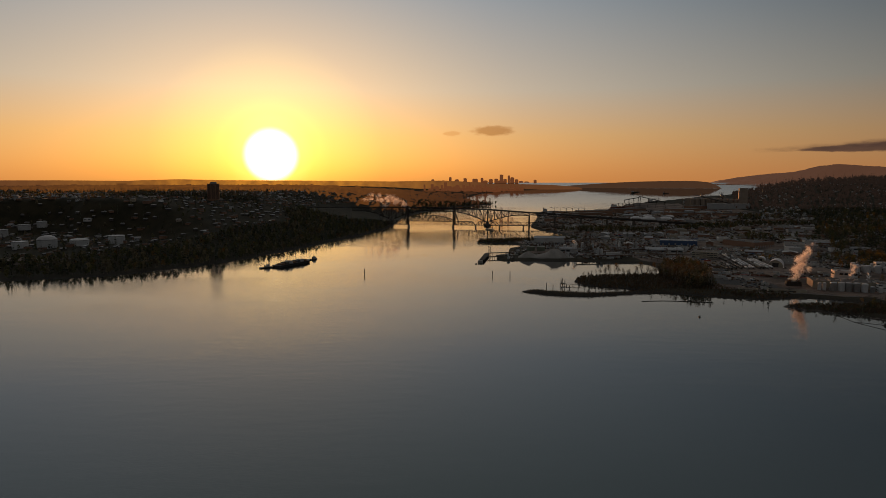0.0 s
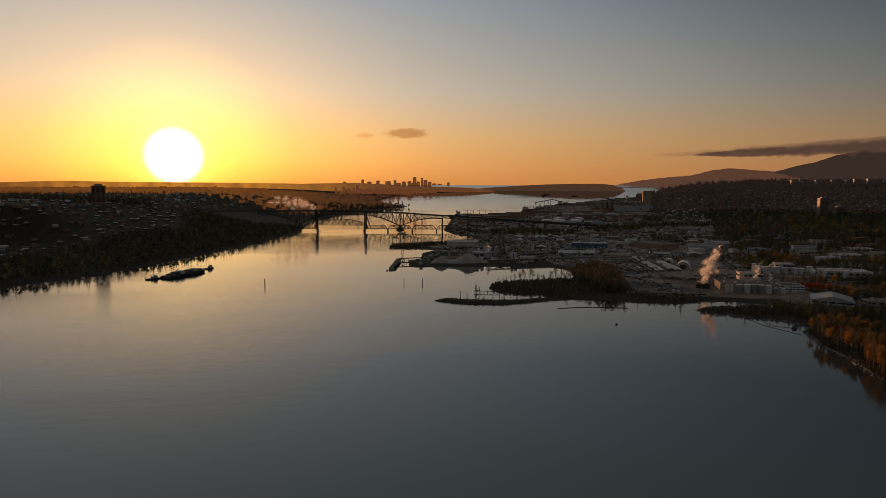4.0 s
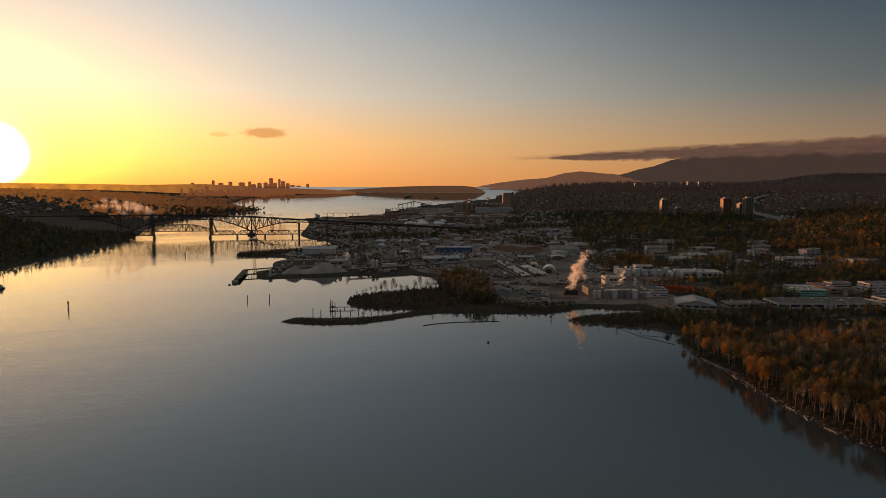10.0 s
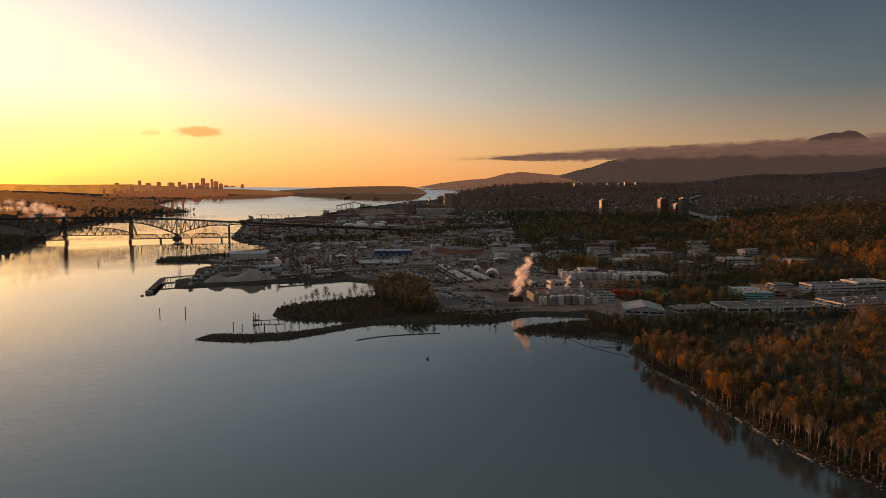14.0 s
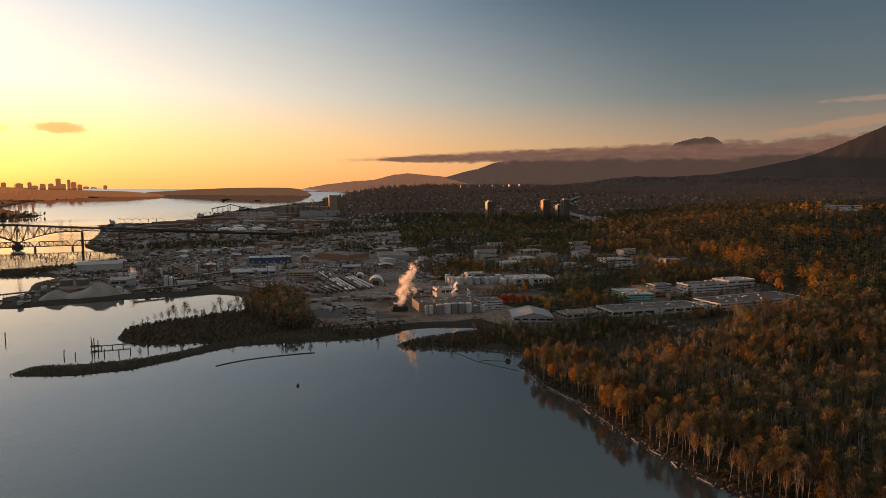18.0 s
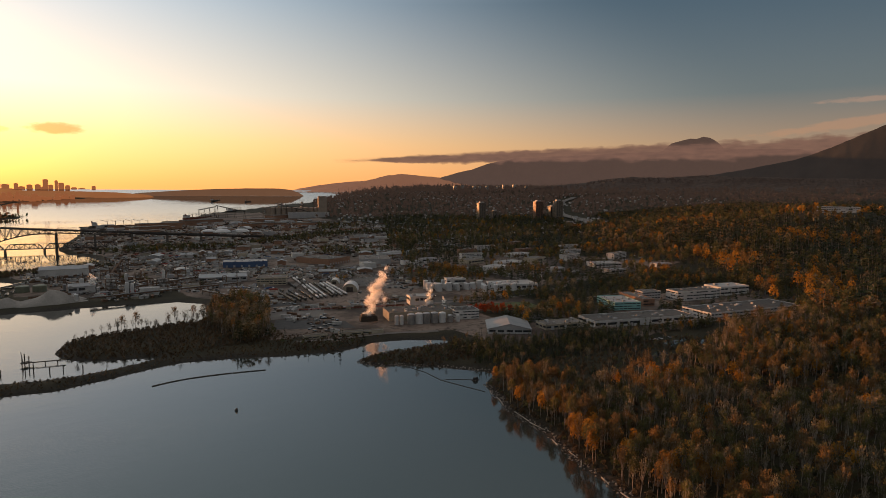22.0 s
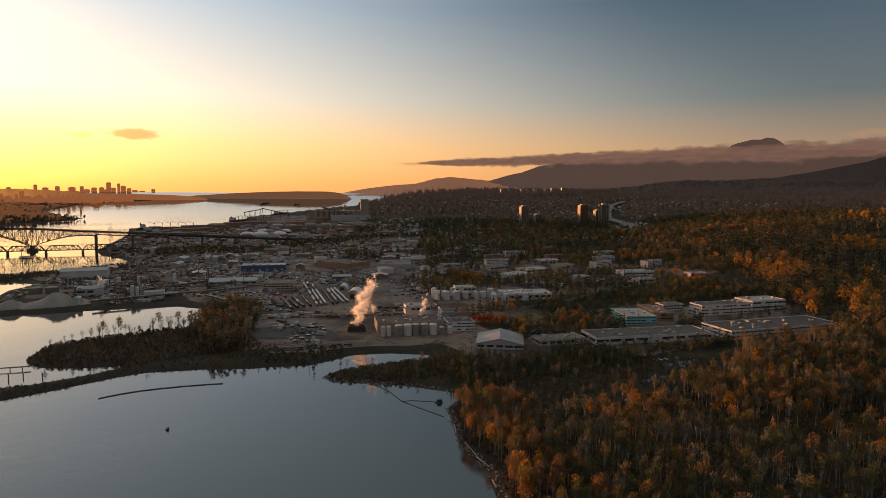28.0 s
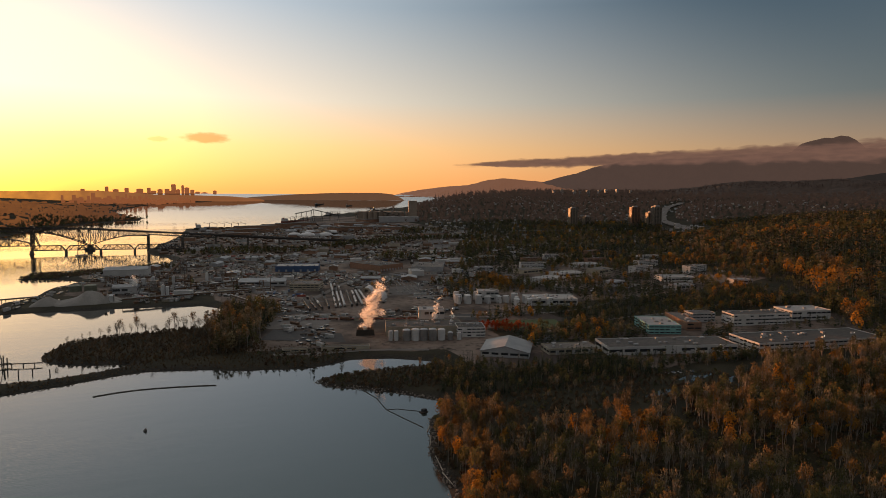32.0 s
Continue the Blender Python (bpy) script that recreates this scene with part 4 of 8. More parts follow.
def polar(x, y):
    return np.hypot(x - HUB[0], y - HUB[1]), np.degrees(np.arctan2(x - HUB[0], y - HUB[1]))


# cottonwoods behind the flats and along the foot of the hill
x, y = spread(9, 640, 1500, 150, 640, 11.0, lambda x, y: (inland(x, y) > 10) & ~MARSH(x, y) & clear_of(x, y, YARDS) & (x + 0.9 * y > 1130) & (y < 585 - 0.05 * (x - 640)) & IN_SIGHT(x, y))
woods("woods_cottonwood", "tall orange cottonwoods above the alder wood", x, y, ROUND + FIRS[:1] + ALDERS[2:3], (0.15, 0.13, 0.24, 0.1, 0.2, 0.18), 6, (0.7, 1.15), lean=(0.8, 0.5, -0.6, 0.3, -1.0, -0.4), patch=60.0)
# dark mixed belt between the shore and the yards
x, y = spread(10, 512, 700, 640, 745, 6.0, lambda x, y: (inland(x, y) > 5) & clear_of(x, y, YARDS) & (y > 655 - 0.1 * (x - 470)) & (y < 760 - 0.30 * (x - 500)))
woods("woods_belt", "dark mixed belt of firs and leafless alders", x, y, FIRS + FAR_ROUND[2:5] + ALDERS[4:5], (0.26, 0.18, 0.16, 0.16, 0.12, 0.08, 0.04), 7, (0.3, 0.58))
x, y = spread(28, 500, 1110, 560, 760, 6.5, lambda x, y: (inland(x, y) > 6) & (y < np.interp(x, (500, 572, 612, 690, 734, 817, 835, 980, 1110), (702, 740, 700, 698, 682, 656, 646, 612, 600))) & (y > np.interp(x, (500, 572, 612, 690, 734, 817, 835, 980, 1110), (660, 690, 662, 660, 650, 632, 622, 592, 584))))
woods("woods_yard_edge", "dark low trees along the edge of the business park", x, y, FIRS[:1] + FAR_ROUND[2:4] + BUSH[:1] + FAR_ROUND[:1], (0.4, 0.22, 0.14, 0.2, 0.03), 28, (0.3, 0.5))
x, y = spread(29, 480, 800, 560, 660, 5.5, lambda x, y: MARSH(x, y) & (inland(x, y) > 5) & (waves(x, y, 71, 22) > -0.55))
woods("scrub_marsh", "dark scrub over the wet ground", x, y, BUSH + BARE + FIRS[:1], (0.4, 0.3, 0.18, 0.08, 0.03, 0.01), 29, (0.35, 0.8))
x, y = spread(11, 415, 540, 660, 770, 4.2, lambda x, y: (inland(x, y) > 2.5) & (y > 700 - 0.2 * (x - 470)))
woods("scrub_point", "low dark scrub on the point", x, y, BUSH + BARE[:1], (0.5, 0.3, 0.17, 0.03), 8, (0.35, 0.75))
# the bushy peninsula and the low spit
x, y = spread(12, 195, 400, 865, 1012, 4.6, lambda x, y: (inland(x, y) > 2) & (y > 868 - 0.3 * (x - 260)))
woods("scrub_peninsula", "brown scrub and bare bushes on a low peninsula", x, y, BUSH[:2] + BARE[1:], (0.6, 0.3, 0.1), 9, (0.4, 0.75))
x, y = spread(13, 205, 420, 940, 1010, 6.5, lambda x, y: (inland(x, y) > 2) & (inland(x, y) < 26) & (y > 985 - 0.9 * (230 - x).clip(0)) & (np.random.RandomState(1).rand(x.size) < 0.65 + 0.35 * smooth(x, 215, 320)), 0.9)
woods("trees_peninsula", "bare alders along the bay", x, y, BARE + ALDERS[:1] + BUSH[:1], (0.35, 0.3, 0.1, 0.25), 10, (0.45, 1.3))
x, y = spread(14, 352, 445, 830, 1090, 8.0, lambda x, y: (inland(x, y) > 4) & (x < 352 + 0.33 * (y - 830) + 22) & (y > 868))
woods("trees_bay_head", "clump of rust-brown alders at the head of the bay", x, y, FAR_ROUND[:1] + FAR_ROUND[2:3] + FAR_ROUND[4:] + ALDERS[:1] + ALDERS[2:3] + FIRS[:1], (0.10, 0.26, 0.22, 0.1, 0.14, 0.18), 11, (0.4, 1.2))
x, y = spread(15, 100, 460, 785, 870, 4.0, lambda x, y: (inland(x, y) > 2.2) & (np.random.RandomState(2).rand(x.size) < 0.75))
woods("scrub_spit", "low dark scrub on the narrow spit", x, y, BUSH[:2], (0.6, 0.4), 12, (0.22, 0.45), 0.2)
x, y = spread(16, 80, 330, 1490, 1700, 7.0, lambda x, y: (inland(x, y) > 4) & (y > 1500 + 0.45 * (x - 90)) & (y < 1640 + 0.4 * (x - 170)))
woods("scrub_island", "dark scrub on a low river-mouth bank", x, y, BUSH, (0.5, 0.2, 0.3), 13, (0.7, 1.2))


HIGHWAY = [(1960, 1900), (2075, 1905), (2170, 1990), (2260, 2100), (2350, 2250), (2520, 2480), (2800, 2760), (3231, 3150), (3736, 3500)]


def off_highway(x, y, wide=48.0):
    pts, best = np.array(HIGHWAY, float), np.full(np.shape(x), 1e9)
    for a, b in zip(pts[:-1], pts[1:]):
        t = np.clip(((x - a[0]) * (b - a)[0] + (y - a[1]) * (b - a)[1]) / ((b - a) @ (b - a)), 0, 1)
        best = np.minimum(best, np.hypot(x - a[0] - t * (b - a)[0], y - a[1] - t * (b - a)[1]))
    return best > wide


# wooded hillsides to the north, sparser where houses stand
def hill_wood(x, y):
    d, az = polar(x, y)
    return (land_height(x, y)[2] > 40) & (az > 40) & (az < 80) & (d > 880) & (d < 3000) & (az > 62 - 0.012 * (d - 850)) & ((az > 52) | (d > 1750)) & (waves(x, y, 85, 75) > -0.85) & off_highway(x, y, 90.0) & (np.hypot(x - 2005, y - 982) > 78)


x, y = spread(17, 700, 3100, 250, 2300, 17.5, lambda x, y: hill_wood(x, y) & (polar(x, y)[0] < 1700) & clear_of(x, y, YARDS) & (y < 1000 + 0.3 * x) & IN_SIGHT(x, y))
woods("woods_hill_near", "mixed autumn woodland climbing the hillside", x, y, FAR_ROUND + FAR_FIR, (0.045, 0.018, 0.17, 0.13, 0.05, 0.36, 0.28), 14, (1.0, 1.75), lean=(1.3, 1.9, 0.2, -0.2, 0.0, -1.6, -1.6), patch=60.0)
x, y = spread(18, 1100, 3200, 400, 2600, 23.0, lambda x, y: hill_wood(x, y) & (polar(x, y)[0] >= 1700))
woods("woods_hill_far", "dark fir and autumn woodland on the far hillside", x, y, FAR_TINY + FAR_FIR, (0.05, 0.015, 0.16, 0.12, 0.05, 0.34, 0.28), 15, (1.0, 1.7), lean=(0.9, 1.2, 0.0, -0.2, 0.0, -1.0, -1.0), patch=120.0)
# the plain north of the yards: street trees and ravines
def town_wood(x, y):
    d, az = polar(x, y)
    return (land_height(x, y)[2] > 60) & (az > 24) & (az < 62) & (d > 1500) & (d < 3100) & off_highway(x, y, 90.0)


x, y = spread(19, 700, 2700, 900, 3000, 20.0, lambda x, y: town_wood(x, y) & (waves(x, y, 41, 120) > -0.75 + 1.2 * (polar(x, y)[1] < 30)) & clear_of(x, y, [(a - 40, a + 40, b - 30, b + 30) for a, b in TOWN_SPOTS]))
woods("woods_town", "autumn trees between streets and yards", x, y, FAR_TINY + FAR_FIR, (0.12, 0.012, 0.22, 0.16, 0.14, 0.21, 0.14), 16, (0.7, 1.3), lean=(0.9, 1.2, 0.0, 0.0, 0.2, -0.9, -0.9), patch=110.0)
x, y = spread(20, 640, 1500, 720, 1620, 12.5, lambda x, y: (waves(x, y, 43, 60) > -0.35 + 1.2 * (polar(x, y)[1] < 31)) & (polar(x, y)[1] > 28) & (polar(x, y)[1] < 60) & clear_of(x, y, YARDS) & clear_of(x, y, [(480, 680, 900, 1300), (675, 860, 925, 1050), (655, 745, 830, 890)] + [(a - 36, a + 36, b - 26, b + 26) for a, b in TOWN_SPOTS]))
woods("trees_yards", "clumps of autumn trees among low buildings", x, y, FAR_ROUND + FAR_FIR[:1], (0.06, 0.018, 0.24, 0.16, 0.08, 0.44), 17, (0.55, 1.0), lean=(0.8, 1.3, 0.0, 0.0, 0.0, -1.0), patch=50.0)
x, y = spread(21, 1300, 4600, 1500, 5400, 44.0, lambda x, y: (polar(x, y)[0] > 3000) & (land_height(x, y)[2] > 150) & (polar(x, y)[1] > 24) & (polar(x, y)[1] < 78) & off_highway(x, y, 70.0) & (waves(x, y, 47, 200) > -0.75))
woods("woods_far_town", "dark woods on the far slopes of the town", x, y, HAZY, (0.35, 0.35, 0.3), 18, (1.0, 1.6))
x, y = spread(26, 2300, 9000, 1900, 9500, 125.0, lambda x, y: (polar(x, y)[0] > 5000) & (land_height(x, y)[2] > 150) & (polar(x, y)[1] > 26) & (polar(x, y)[1] < 78))
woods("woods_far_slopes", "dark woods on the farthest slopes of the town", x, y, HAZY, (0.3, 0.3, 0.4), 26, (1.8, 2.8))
# firs standing along the foothill skyline
def crest_woods():
    r = np.random.RandomState(27)
    a = r.uniform(41.5, 80, 1500)
    el = np.interp(a, (39, 42.5, 45, 48, 50, 52, 55.3, 57.6, 60, 64, 70, 80), (-0.25, 0.05, 0.3, 0.62, 0.95, 1.12, 1.1, 1.26, 1.18, 1.05, 0.95, 0.9)) - np.abs(r.normal(0, 0.25, 1500)) - 0.12
    d = 3945.0 - 250 * np.clip((1.0 - el), 0, 1)
    x, y, z = HUB[0] + d * np.sin(np.radians(a)), HUB[1] + d * np.cos(np.radians(a)), EYE_Z + d * np.tan(np.radians(el))
    v, f = (np.array(q) for q in conifer(186, 15, 7, 6, 4, 2.4)[1])
    p = (v[None] * r.uniform(0.6, 1.3, 1500)[:, None, None] + np.stack([x, y, z], 1)[:, None, :]).reshape(-1, 3)
    q = (f[None] + (np.arange(1500) * len(v))[:, None, None]).reshape(-1, 4)
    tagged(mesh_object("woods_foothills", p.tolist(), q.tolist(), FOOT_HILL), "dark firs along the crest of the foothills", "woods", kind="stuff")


crest_woods()
# the steep wooded bank on the southern shore
x, y = spread(22, -1200, -150, 850, 2200, 12.5, lambda x, y: (land_height(x, y)[3] > 8) & (land_height(x, y)[3] < np.where(polar(x, y)[1] < -20, 230, 340)) & (waves(x, y, 51, 60) > -0.7) & clear_of(x, y, [(-930, -720, 1100, 1430), (-1150, -1040, 1500, 1640)]))
woods("woods_south_bank", "dark wooded bank above the southern shore", x, y, FAR_TINY[2:] + FAR_FIR + FAR_TINY[:1], (0.2, 0.12, 0.2, 0.22, 0.2, 0.06), 19, (0.6, 1.05))
x, y = spread(23, -2300, -150, 1250, 3200, 29.0, lambda x, y: (land_height(x, y)[3] > np.where(polar(x, y)[1] < -20, 220, 330)) & (polar(x, y)[1] > -48) & (np.random.RandomState(5).rand(x.size) < 0.8))
woods("trees_south_streets", "street and garden trees among hillside houses", x, y, FAR_TINY[2:] + FAR_FIR, (0.2, 0.1, 0.2, 0.25, 0.25), 20, (0.4, 0.8))
x, y = spread(24, -1300, -600, 1900, 2500, 12.0, lambda x, y: (polar(x, y)[1] < -22) & (polar(x, y)[0] > 2000) & (polar(x, y)[0] < 2130))
woods("trees_south_crest", "tall firs on the crest of the hill", x, y, FAR_FIR, (0.5, 0.5), 21, (0.7, 1.15))
x, y = spread(25, -170, 340, 2600, 4050, 24.0, lambda x, y: (land_height(x, y)[3] > 15) & (polar(x, y)[1] > -9))
woods("woods_south_park", "dark wooded park beyond the bridge", x, y, FAR_TINY[2:] + FAR_FIR, (0.3, 0.2, 0.1, 0.2, 0.2), 22, (0.8, 1.3))

# dark trees that stand between the offices, round the field and before the works
x, y = spread(32, 640, 1130, 640, 920, 8.0, lambda x, y: clear_of(x, y, YARDS) & clear_of(x, y, [(650, 765, 818, 900), (700, 860, 930, 1060)]) & (y > 660 - 0.12 * (x - 640)) & (waves(x, y, 75, 30) > -0.6))
woods("trees_park", "dark firs and fading trees between the office blocks", x, y, FAR_FIR[:1] + FAR_ROUND, (0.56, 0.02, 0.008, 0.2, 0.14, 0.08), 32, (0.4, 0.75), lean=(-0.5, 0.8, 1.2, 0.0, 0.0, 0.0), patch=40.0)
x, y = spread(33, 390, 520, 800, 900, 6.5, lambda x, y: (inland(x, y) > 6) & clear_of(x, y, YARDS) & (waves(x, y, 76, 18) > -0.35) & (y < 856 - 0.2 * (x - 390)))
woods("trees_shore_yard", "low dark bushes along the shore road", x, y, BUSH + FAR_FIR[:1], (0.5, 0.2, 0.2, 0.1), 33, (0.4, 0.8))
x, y = spread(34, 360, 1300, 1600, 2300, 13.0, lambda x, y: (inland(x, y) > 12) & (np.abs(y - np.interp(x, (360, 500, 630, 830, 1040, 1300), (1900, 1885, 1860, 1975, 2080, 2060))) < 55 + 30 * waves(x, y, 77, 60)))
woods("trees_channel", "dark strip of trees along the channel behind the port", x, y, FAR_TINY + FAR_FIR[:1], (0.12, 0.02, 0.32, 0.24, 0.1, 0.2), 34, (0.5, 0.9))
x, y = spread(35, 330, 900, 1160, 1760, 12.0, lambda x, y: (inland(x, y) > 14) & (waves(x, y, 78, 34) > 0.72) & clear_of(x, y, [(488, 590, 1010, 1250), (500, 850, 1340, 1560), (430, 550, 1200, 1340)]))
woods("trees_among_yards", "small clumps of trees between the yards", x, y, FAR_ROUND, (0.25, 0.06, 0.35, 0.24, 0.1), 35, (0.35, 0.7))
x, y = spread(36, 806, 850, 1100, 1230, 9.0, lambda x, y: ((x - 826) / 18) ** 2 + ((y - 1165) / 52) ** 2 < 1)
woods("trees_yard_grove", "grove of orange cottonwoods beside the white tanks", x, y, FAR_ROUND[:2], (0.6, 0.4), 36, (0.8, 1.15))

# stones and tangled brush along the foot of the flats
def stone(seed):
    r = np.random.RandomState(seed)
    v = np.array([(-1, -1, -0.5), (1, -1, -0.5), (1, 1, -0.5), (-1, 1, -0.5), (-0.7, -0.6, 0.6), (0.6, -0.7, 0.7), (0.7, 0.6, 0.5), (-0.6, 0.7, 0.8)]) * 0.6 + r.normal(0, 0.12, (8, 3))
    return v, [(4, 5, 6, 7), (0, 1, 5, 4), (1, 2, 6, 5), (2, 3, 7, 6), (3, 0, 4, 7)]


x, y = spread(40, 395, 520, 330, 770, 1.9, lambda x, y: (inland(x, y) > -1.5) & (inland(x, y) < 4.5) & (np.random.RandomState(11).rand(x.size) < 0.6))
tagged(woods("shore_stones", "dark wet stones along the shore", x, y, [(stone(k), stone(k + 5), M["concrete"] if k == 0 else M["bark"], M["bark"]) for k in range(3)], (0.2, 0.4, 0.4), 40, (0.4, 1.3)), category="stones")
x, y = spread(41, 395, 520, 330, 660, 3.6, lambda x, y: (inland(x, y) > 3) & (inland(x, y) < 13) & (np.random.RandomState(12).rand(x.size) < 0.7))
woods("brush_shore", "dark brush under the alders along the shore", x, y, BUSH, (0.5, 0.3, 0.2), 41, (0.3, 0.75))
# ---- helpers for built things ----
def box(bm, x, y, z, sx, sy, sz, turn=0.0, taper=1.0):
    """A block standing on (x, y, z), turned about its own middle, its top scaled by taper."""
    c, s = math.cos(turn), math.sin(turn)
    vs = []
    for dz, k in ((0, 1.0), (sz, taper)):
        for dx, dy in ((-1, -1), (1, -1), (1, 1), (-1, 1)):
            px, py = dx * sx / 2 * k, dy * sy / 2 * k
            vs.append(bm.verts.new((x + c * px - s * py, y + s * px + c * py, z + dz)))
    for f in ((3, 2, 1, 0), (4, 5, 6, 7), (0, 1, 5, 4), (1, 2, 6, 5), (2, 3, 7, 6), (3, 0, 4, 7)):
        bm.faces.new([vs[i] for i in f])


def bar(bm, a, b, wide, deep=None):
    """A straight square member from a to b."""
    a, b = Vector(a), Vector(b)
    w = (b - a).normalized()
    u = w.cross(Vector((0, 0, 1)) if abs(w.z) < 0.95 else Vector((1, 0, 0))).normalized()
    v = w.cross(u)
    r, q = wide / 2, (deep or wide) / 2
    ends = [[bm.verts.new(p + u * (r * i) + v * (q * j)) for i, j in ((-1, -1), (1, -1), (1, 1), (-1, 1))] for p in (a, b)]
    for k in range(4):
        bm.faces.new((ends[0][k], ends[0][(k + 1) % 4], ends[1][(k + 1) % 4], ends[1][k]))
    bm.faces.new(ends[0][::-1])
    bm.faces.new(ends[1])


def drum(bm, x, y, z, radius, high, sides=20, top=None, dome=0.0):
    """An upright drum, tapering to top, with a domed or flat lid."""
    rings = [(radius, z), (radius if top is None else top, z + high)]
    if dome:
        r = radius if top is None else top
        rings += [(r * 0.8, z + high + dome * 0.55), (r * 0.45, z + high + dome * 0.88), (r * 0.05, z + high + dome)]
    last = None
    for r, h in rings:
        ring = [bm.verts.new((x + r * math.cos(6.28319 * k / sides), y + r * math.sin(6.28319 * k / sides), h)) for k in range(sides)]
        if last:
            for k in range(sides):
                bm.faces.new((last[k], last[(k + 1) % sides], ring[(k + 1) % sides], ring[k]))
        else:
            bm.faces.new(ring[::-1])
        last = ring
    bm.faces.new(last)


def thing(name, label, category, x=0.0, y=0.0, z=0.0, turn=0.0, group=""):
    """An empty at a thing's base, to which its parts belong. turn in degrees."""
    ob = new(name)
    ob.matrix_basis = pose(x, y, z, 0, 0, turn)
    return tagged(ob, label, category, group)


def bmesh_of(draw, *given, **more):
    bm = bmesh.new()
    draw(bm, *given, **more)
    return bm


# ---- the railway lift bridge ----
RAIL_WAY = Vector((0.985, -0.172, 0)).normalized()
RAIL_SIDE = Vector((-RAIL_WAY.y, RAIL_WAY.x, 0))


def rail_point(s, side, z):
    p = Vector((33, 2050, 0)) + RAIL_WAY * s + RAIL_SIDE * side
    return (p.x, p.y, z)


def truss(bm, at, s0, s1, low, high, panels, wide, size, ends=True):
    """Two trussed sides with a floor: low(t) and high(t) give the chords' heights."""
    for side in (-wide / 2, wide / 2):
        ts = [k / panels for k in range(panels + 1)]
        lo = [at(s0 + (s1 - s0) * t, side, low(t)) for t in ts]
        hi = [at(s0 + (s1 - s0) * t, side, high(t)) for t in ts]
        first, last = (1, panels - 1) if ends else (0, panels)
        for k in range(panels):
            bar(bm, lo[k], lo[k + 1], size * 1.25)
            if first <= k < last:
                bar(bm, hi[k], hi[k + 1], size * 1.25)
                bar(bm, *((lo[k], hi[k + 1]) if k % 2 else (hi[k], lo[k + 1])), size * 0.75)
            if first <= k <= last:
                bar(bm, lo[k], hi[k], size * 0.7)
        if ends:
            bar(bm, lo[0], hi[1], size * 1.2), bar(bm, lo[-1], hi[-2], size * 1.2)
        elif hi[-1][2] - lo[-1][2] > 1:
            bar(bm, lo[-1], hi[-1], size)
    for k in range(panels + 1):
        s = s0 + (s1 - s0) * k / panels
        for h in (low(k / panels), high(k / panels)):
            bar(bm, at(s, -wide / 2, h), at(s, wide / 2, h), size * 0.6)


def rail_bridge():
    bridge = thing("railway_lift_bridge", "dark steel railway lift bridge with two towers on concrete piers", "bridge")
    steel, stone = M["steel_dark"], M["pier_stone"]
    piers = [-151, 0, 75, 153, 231, 309]
    bm = bmesh.new()
    truss(bm, rail_point, -150, -1, lambda t: 20.5, lambda t: 26.0 + 14.0 * math.sin(math.pi * t) ** 0.8, 16, 8, 1.35, False)
    lift = part("lift_span", bm, steel, bridge, "raised curved-top lift span")
    part("track_deck", bmesh_of(lambda b: bar(b, rail_point(-150, 0, 20.3), rail_point(-1, 0, 20.3), 6, 1.0)), M["wood_dark"], lift)
    for a, b, n in [(-229, -153, 8)] + list(zip(piers[1:], [q - 2 for q in piers[2:]] + [385], [8] * 5)):
        bm = bmesh.new()
        truss(bm, rail_point, a, b, lambda t: 9.0, lambda t: 20.5, n, 7, 1.15)
        bar(bm, rail_point(a, 0, 8.6), rail_point(b, 0, 8.6), 6, 1.0)
        part("truss_span", bm, steel, bridge)
    for s in piers:
        bm = bmesh.new()
        p = rail_point(s, 0, 0)
        turn = math.atan2(RAIL_WAY.y, RAIL_WAY.x)
        big = s in (-151, 0)
        box(bm, p[0], p[1], -4, 9 if big else 6, 18 if big else 12, 5 if big else 4, turn, 0.95)
        box(bm, p[0], p[1], 0, 6 if big else 4.4, 13 if big else 10, 8.4, turn, 0.9)
        part("pier", bm, stone, bridge, "stained concrete pier")
    for s, lean in ((-151, -1), (0, 1)):
        bm = bmesh.new()
        for side in (-4.5, 4.5):
            legs = [(rail_point(s + 1.2 * k * lean, side, 8), rail_point(s + 1.2 * k * lean, side, 66)) for k in (0, 5)]
            foot = (rail_point(s + 17 * lean, side, 20), rail_point(s + 7 * lean, side, 50))
            for a, b in legs + [foot]:
                bar(bm, a, b, 1.9)
            for k in range(7):
                z0, z1 = 12 + 7.6 * k, 12 + 7.6 * (k + 1)
                a, b = s, s + 6 * lean
                bar(bm, rail_point(a, side, z0), rail_point(b, side, z1), 0.9)
                bar(bm, rail_point(b, side, z0), rail_point(a, side, z1), 0.9)
                bar(bm, rail_point(a, side, z1), rail_point(b, side, z1), 0.9)
        for z in (28, 43, 58, 66):
            for ds in (0, 6 * lean):
                bar(bm, rail_point(s + ds, -4.5, z), rail_point(s + ds, 4.5, z), 0.9)
        tower = part("lift_tower", bm, steel, bridge, "latticed steel lift tower")
        p = rail_point(s + 3 * lean, 0, 66)
        bm = bmesh.new()
        box(bm, p[0], p[1], 65.5, 9, 12, 1.0, math.atan2(RAIL_WAY.y, RAIL_WAY.x))
        box(bm, p[0], p[1], 66.5, 7.5, 9, 4.2, math.atan2(RAIL_WAY.y, RAIL_WAY.x), 0.9)
        part("machine_house", bm, M["steel_dark"], tower)
        p = rail_point(s + 3 * lean, 0, 0)
        part("counterweight", bmesh_of(box, p[0], p[1], 28, 5, 7.5, 9, math.atan2(RAIL_WAY.y, RAIL_WAY.x)), stone, tower)


# ---- the highway cantilever bridge behind it ----
ROAD_WAY = Vector((0.989, -0.148, 0)).normalized()
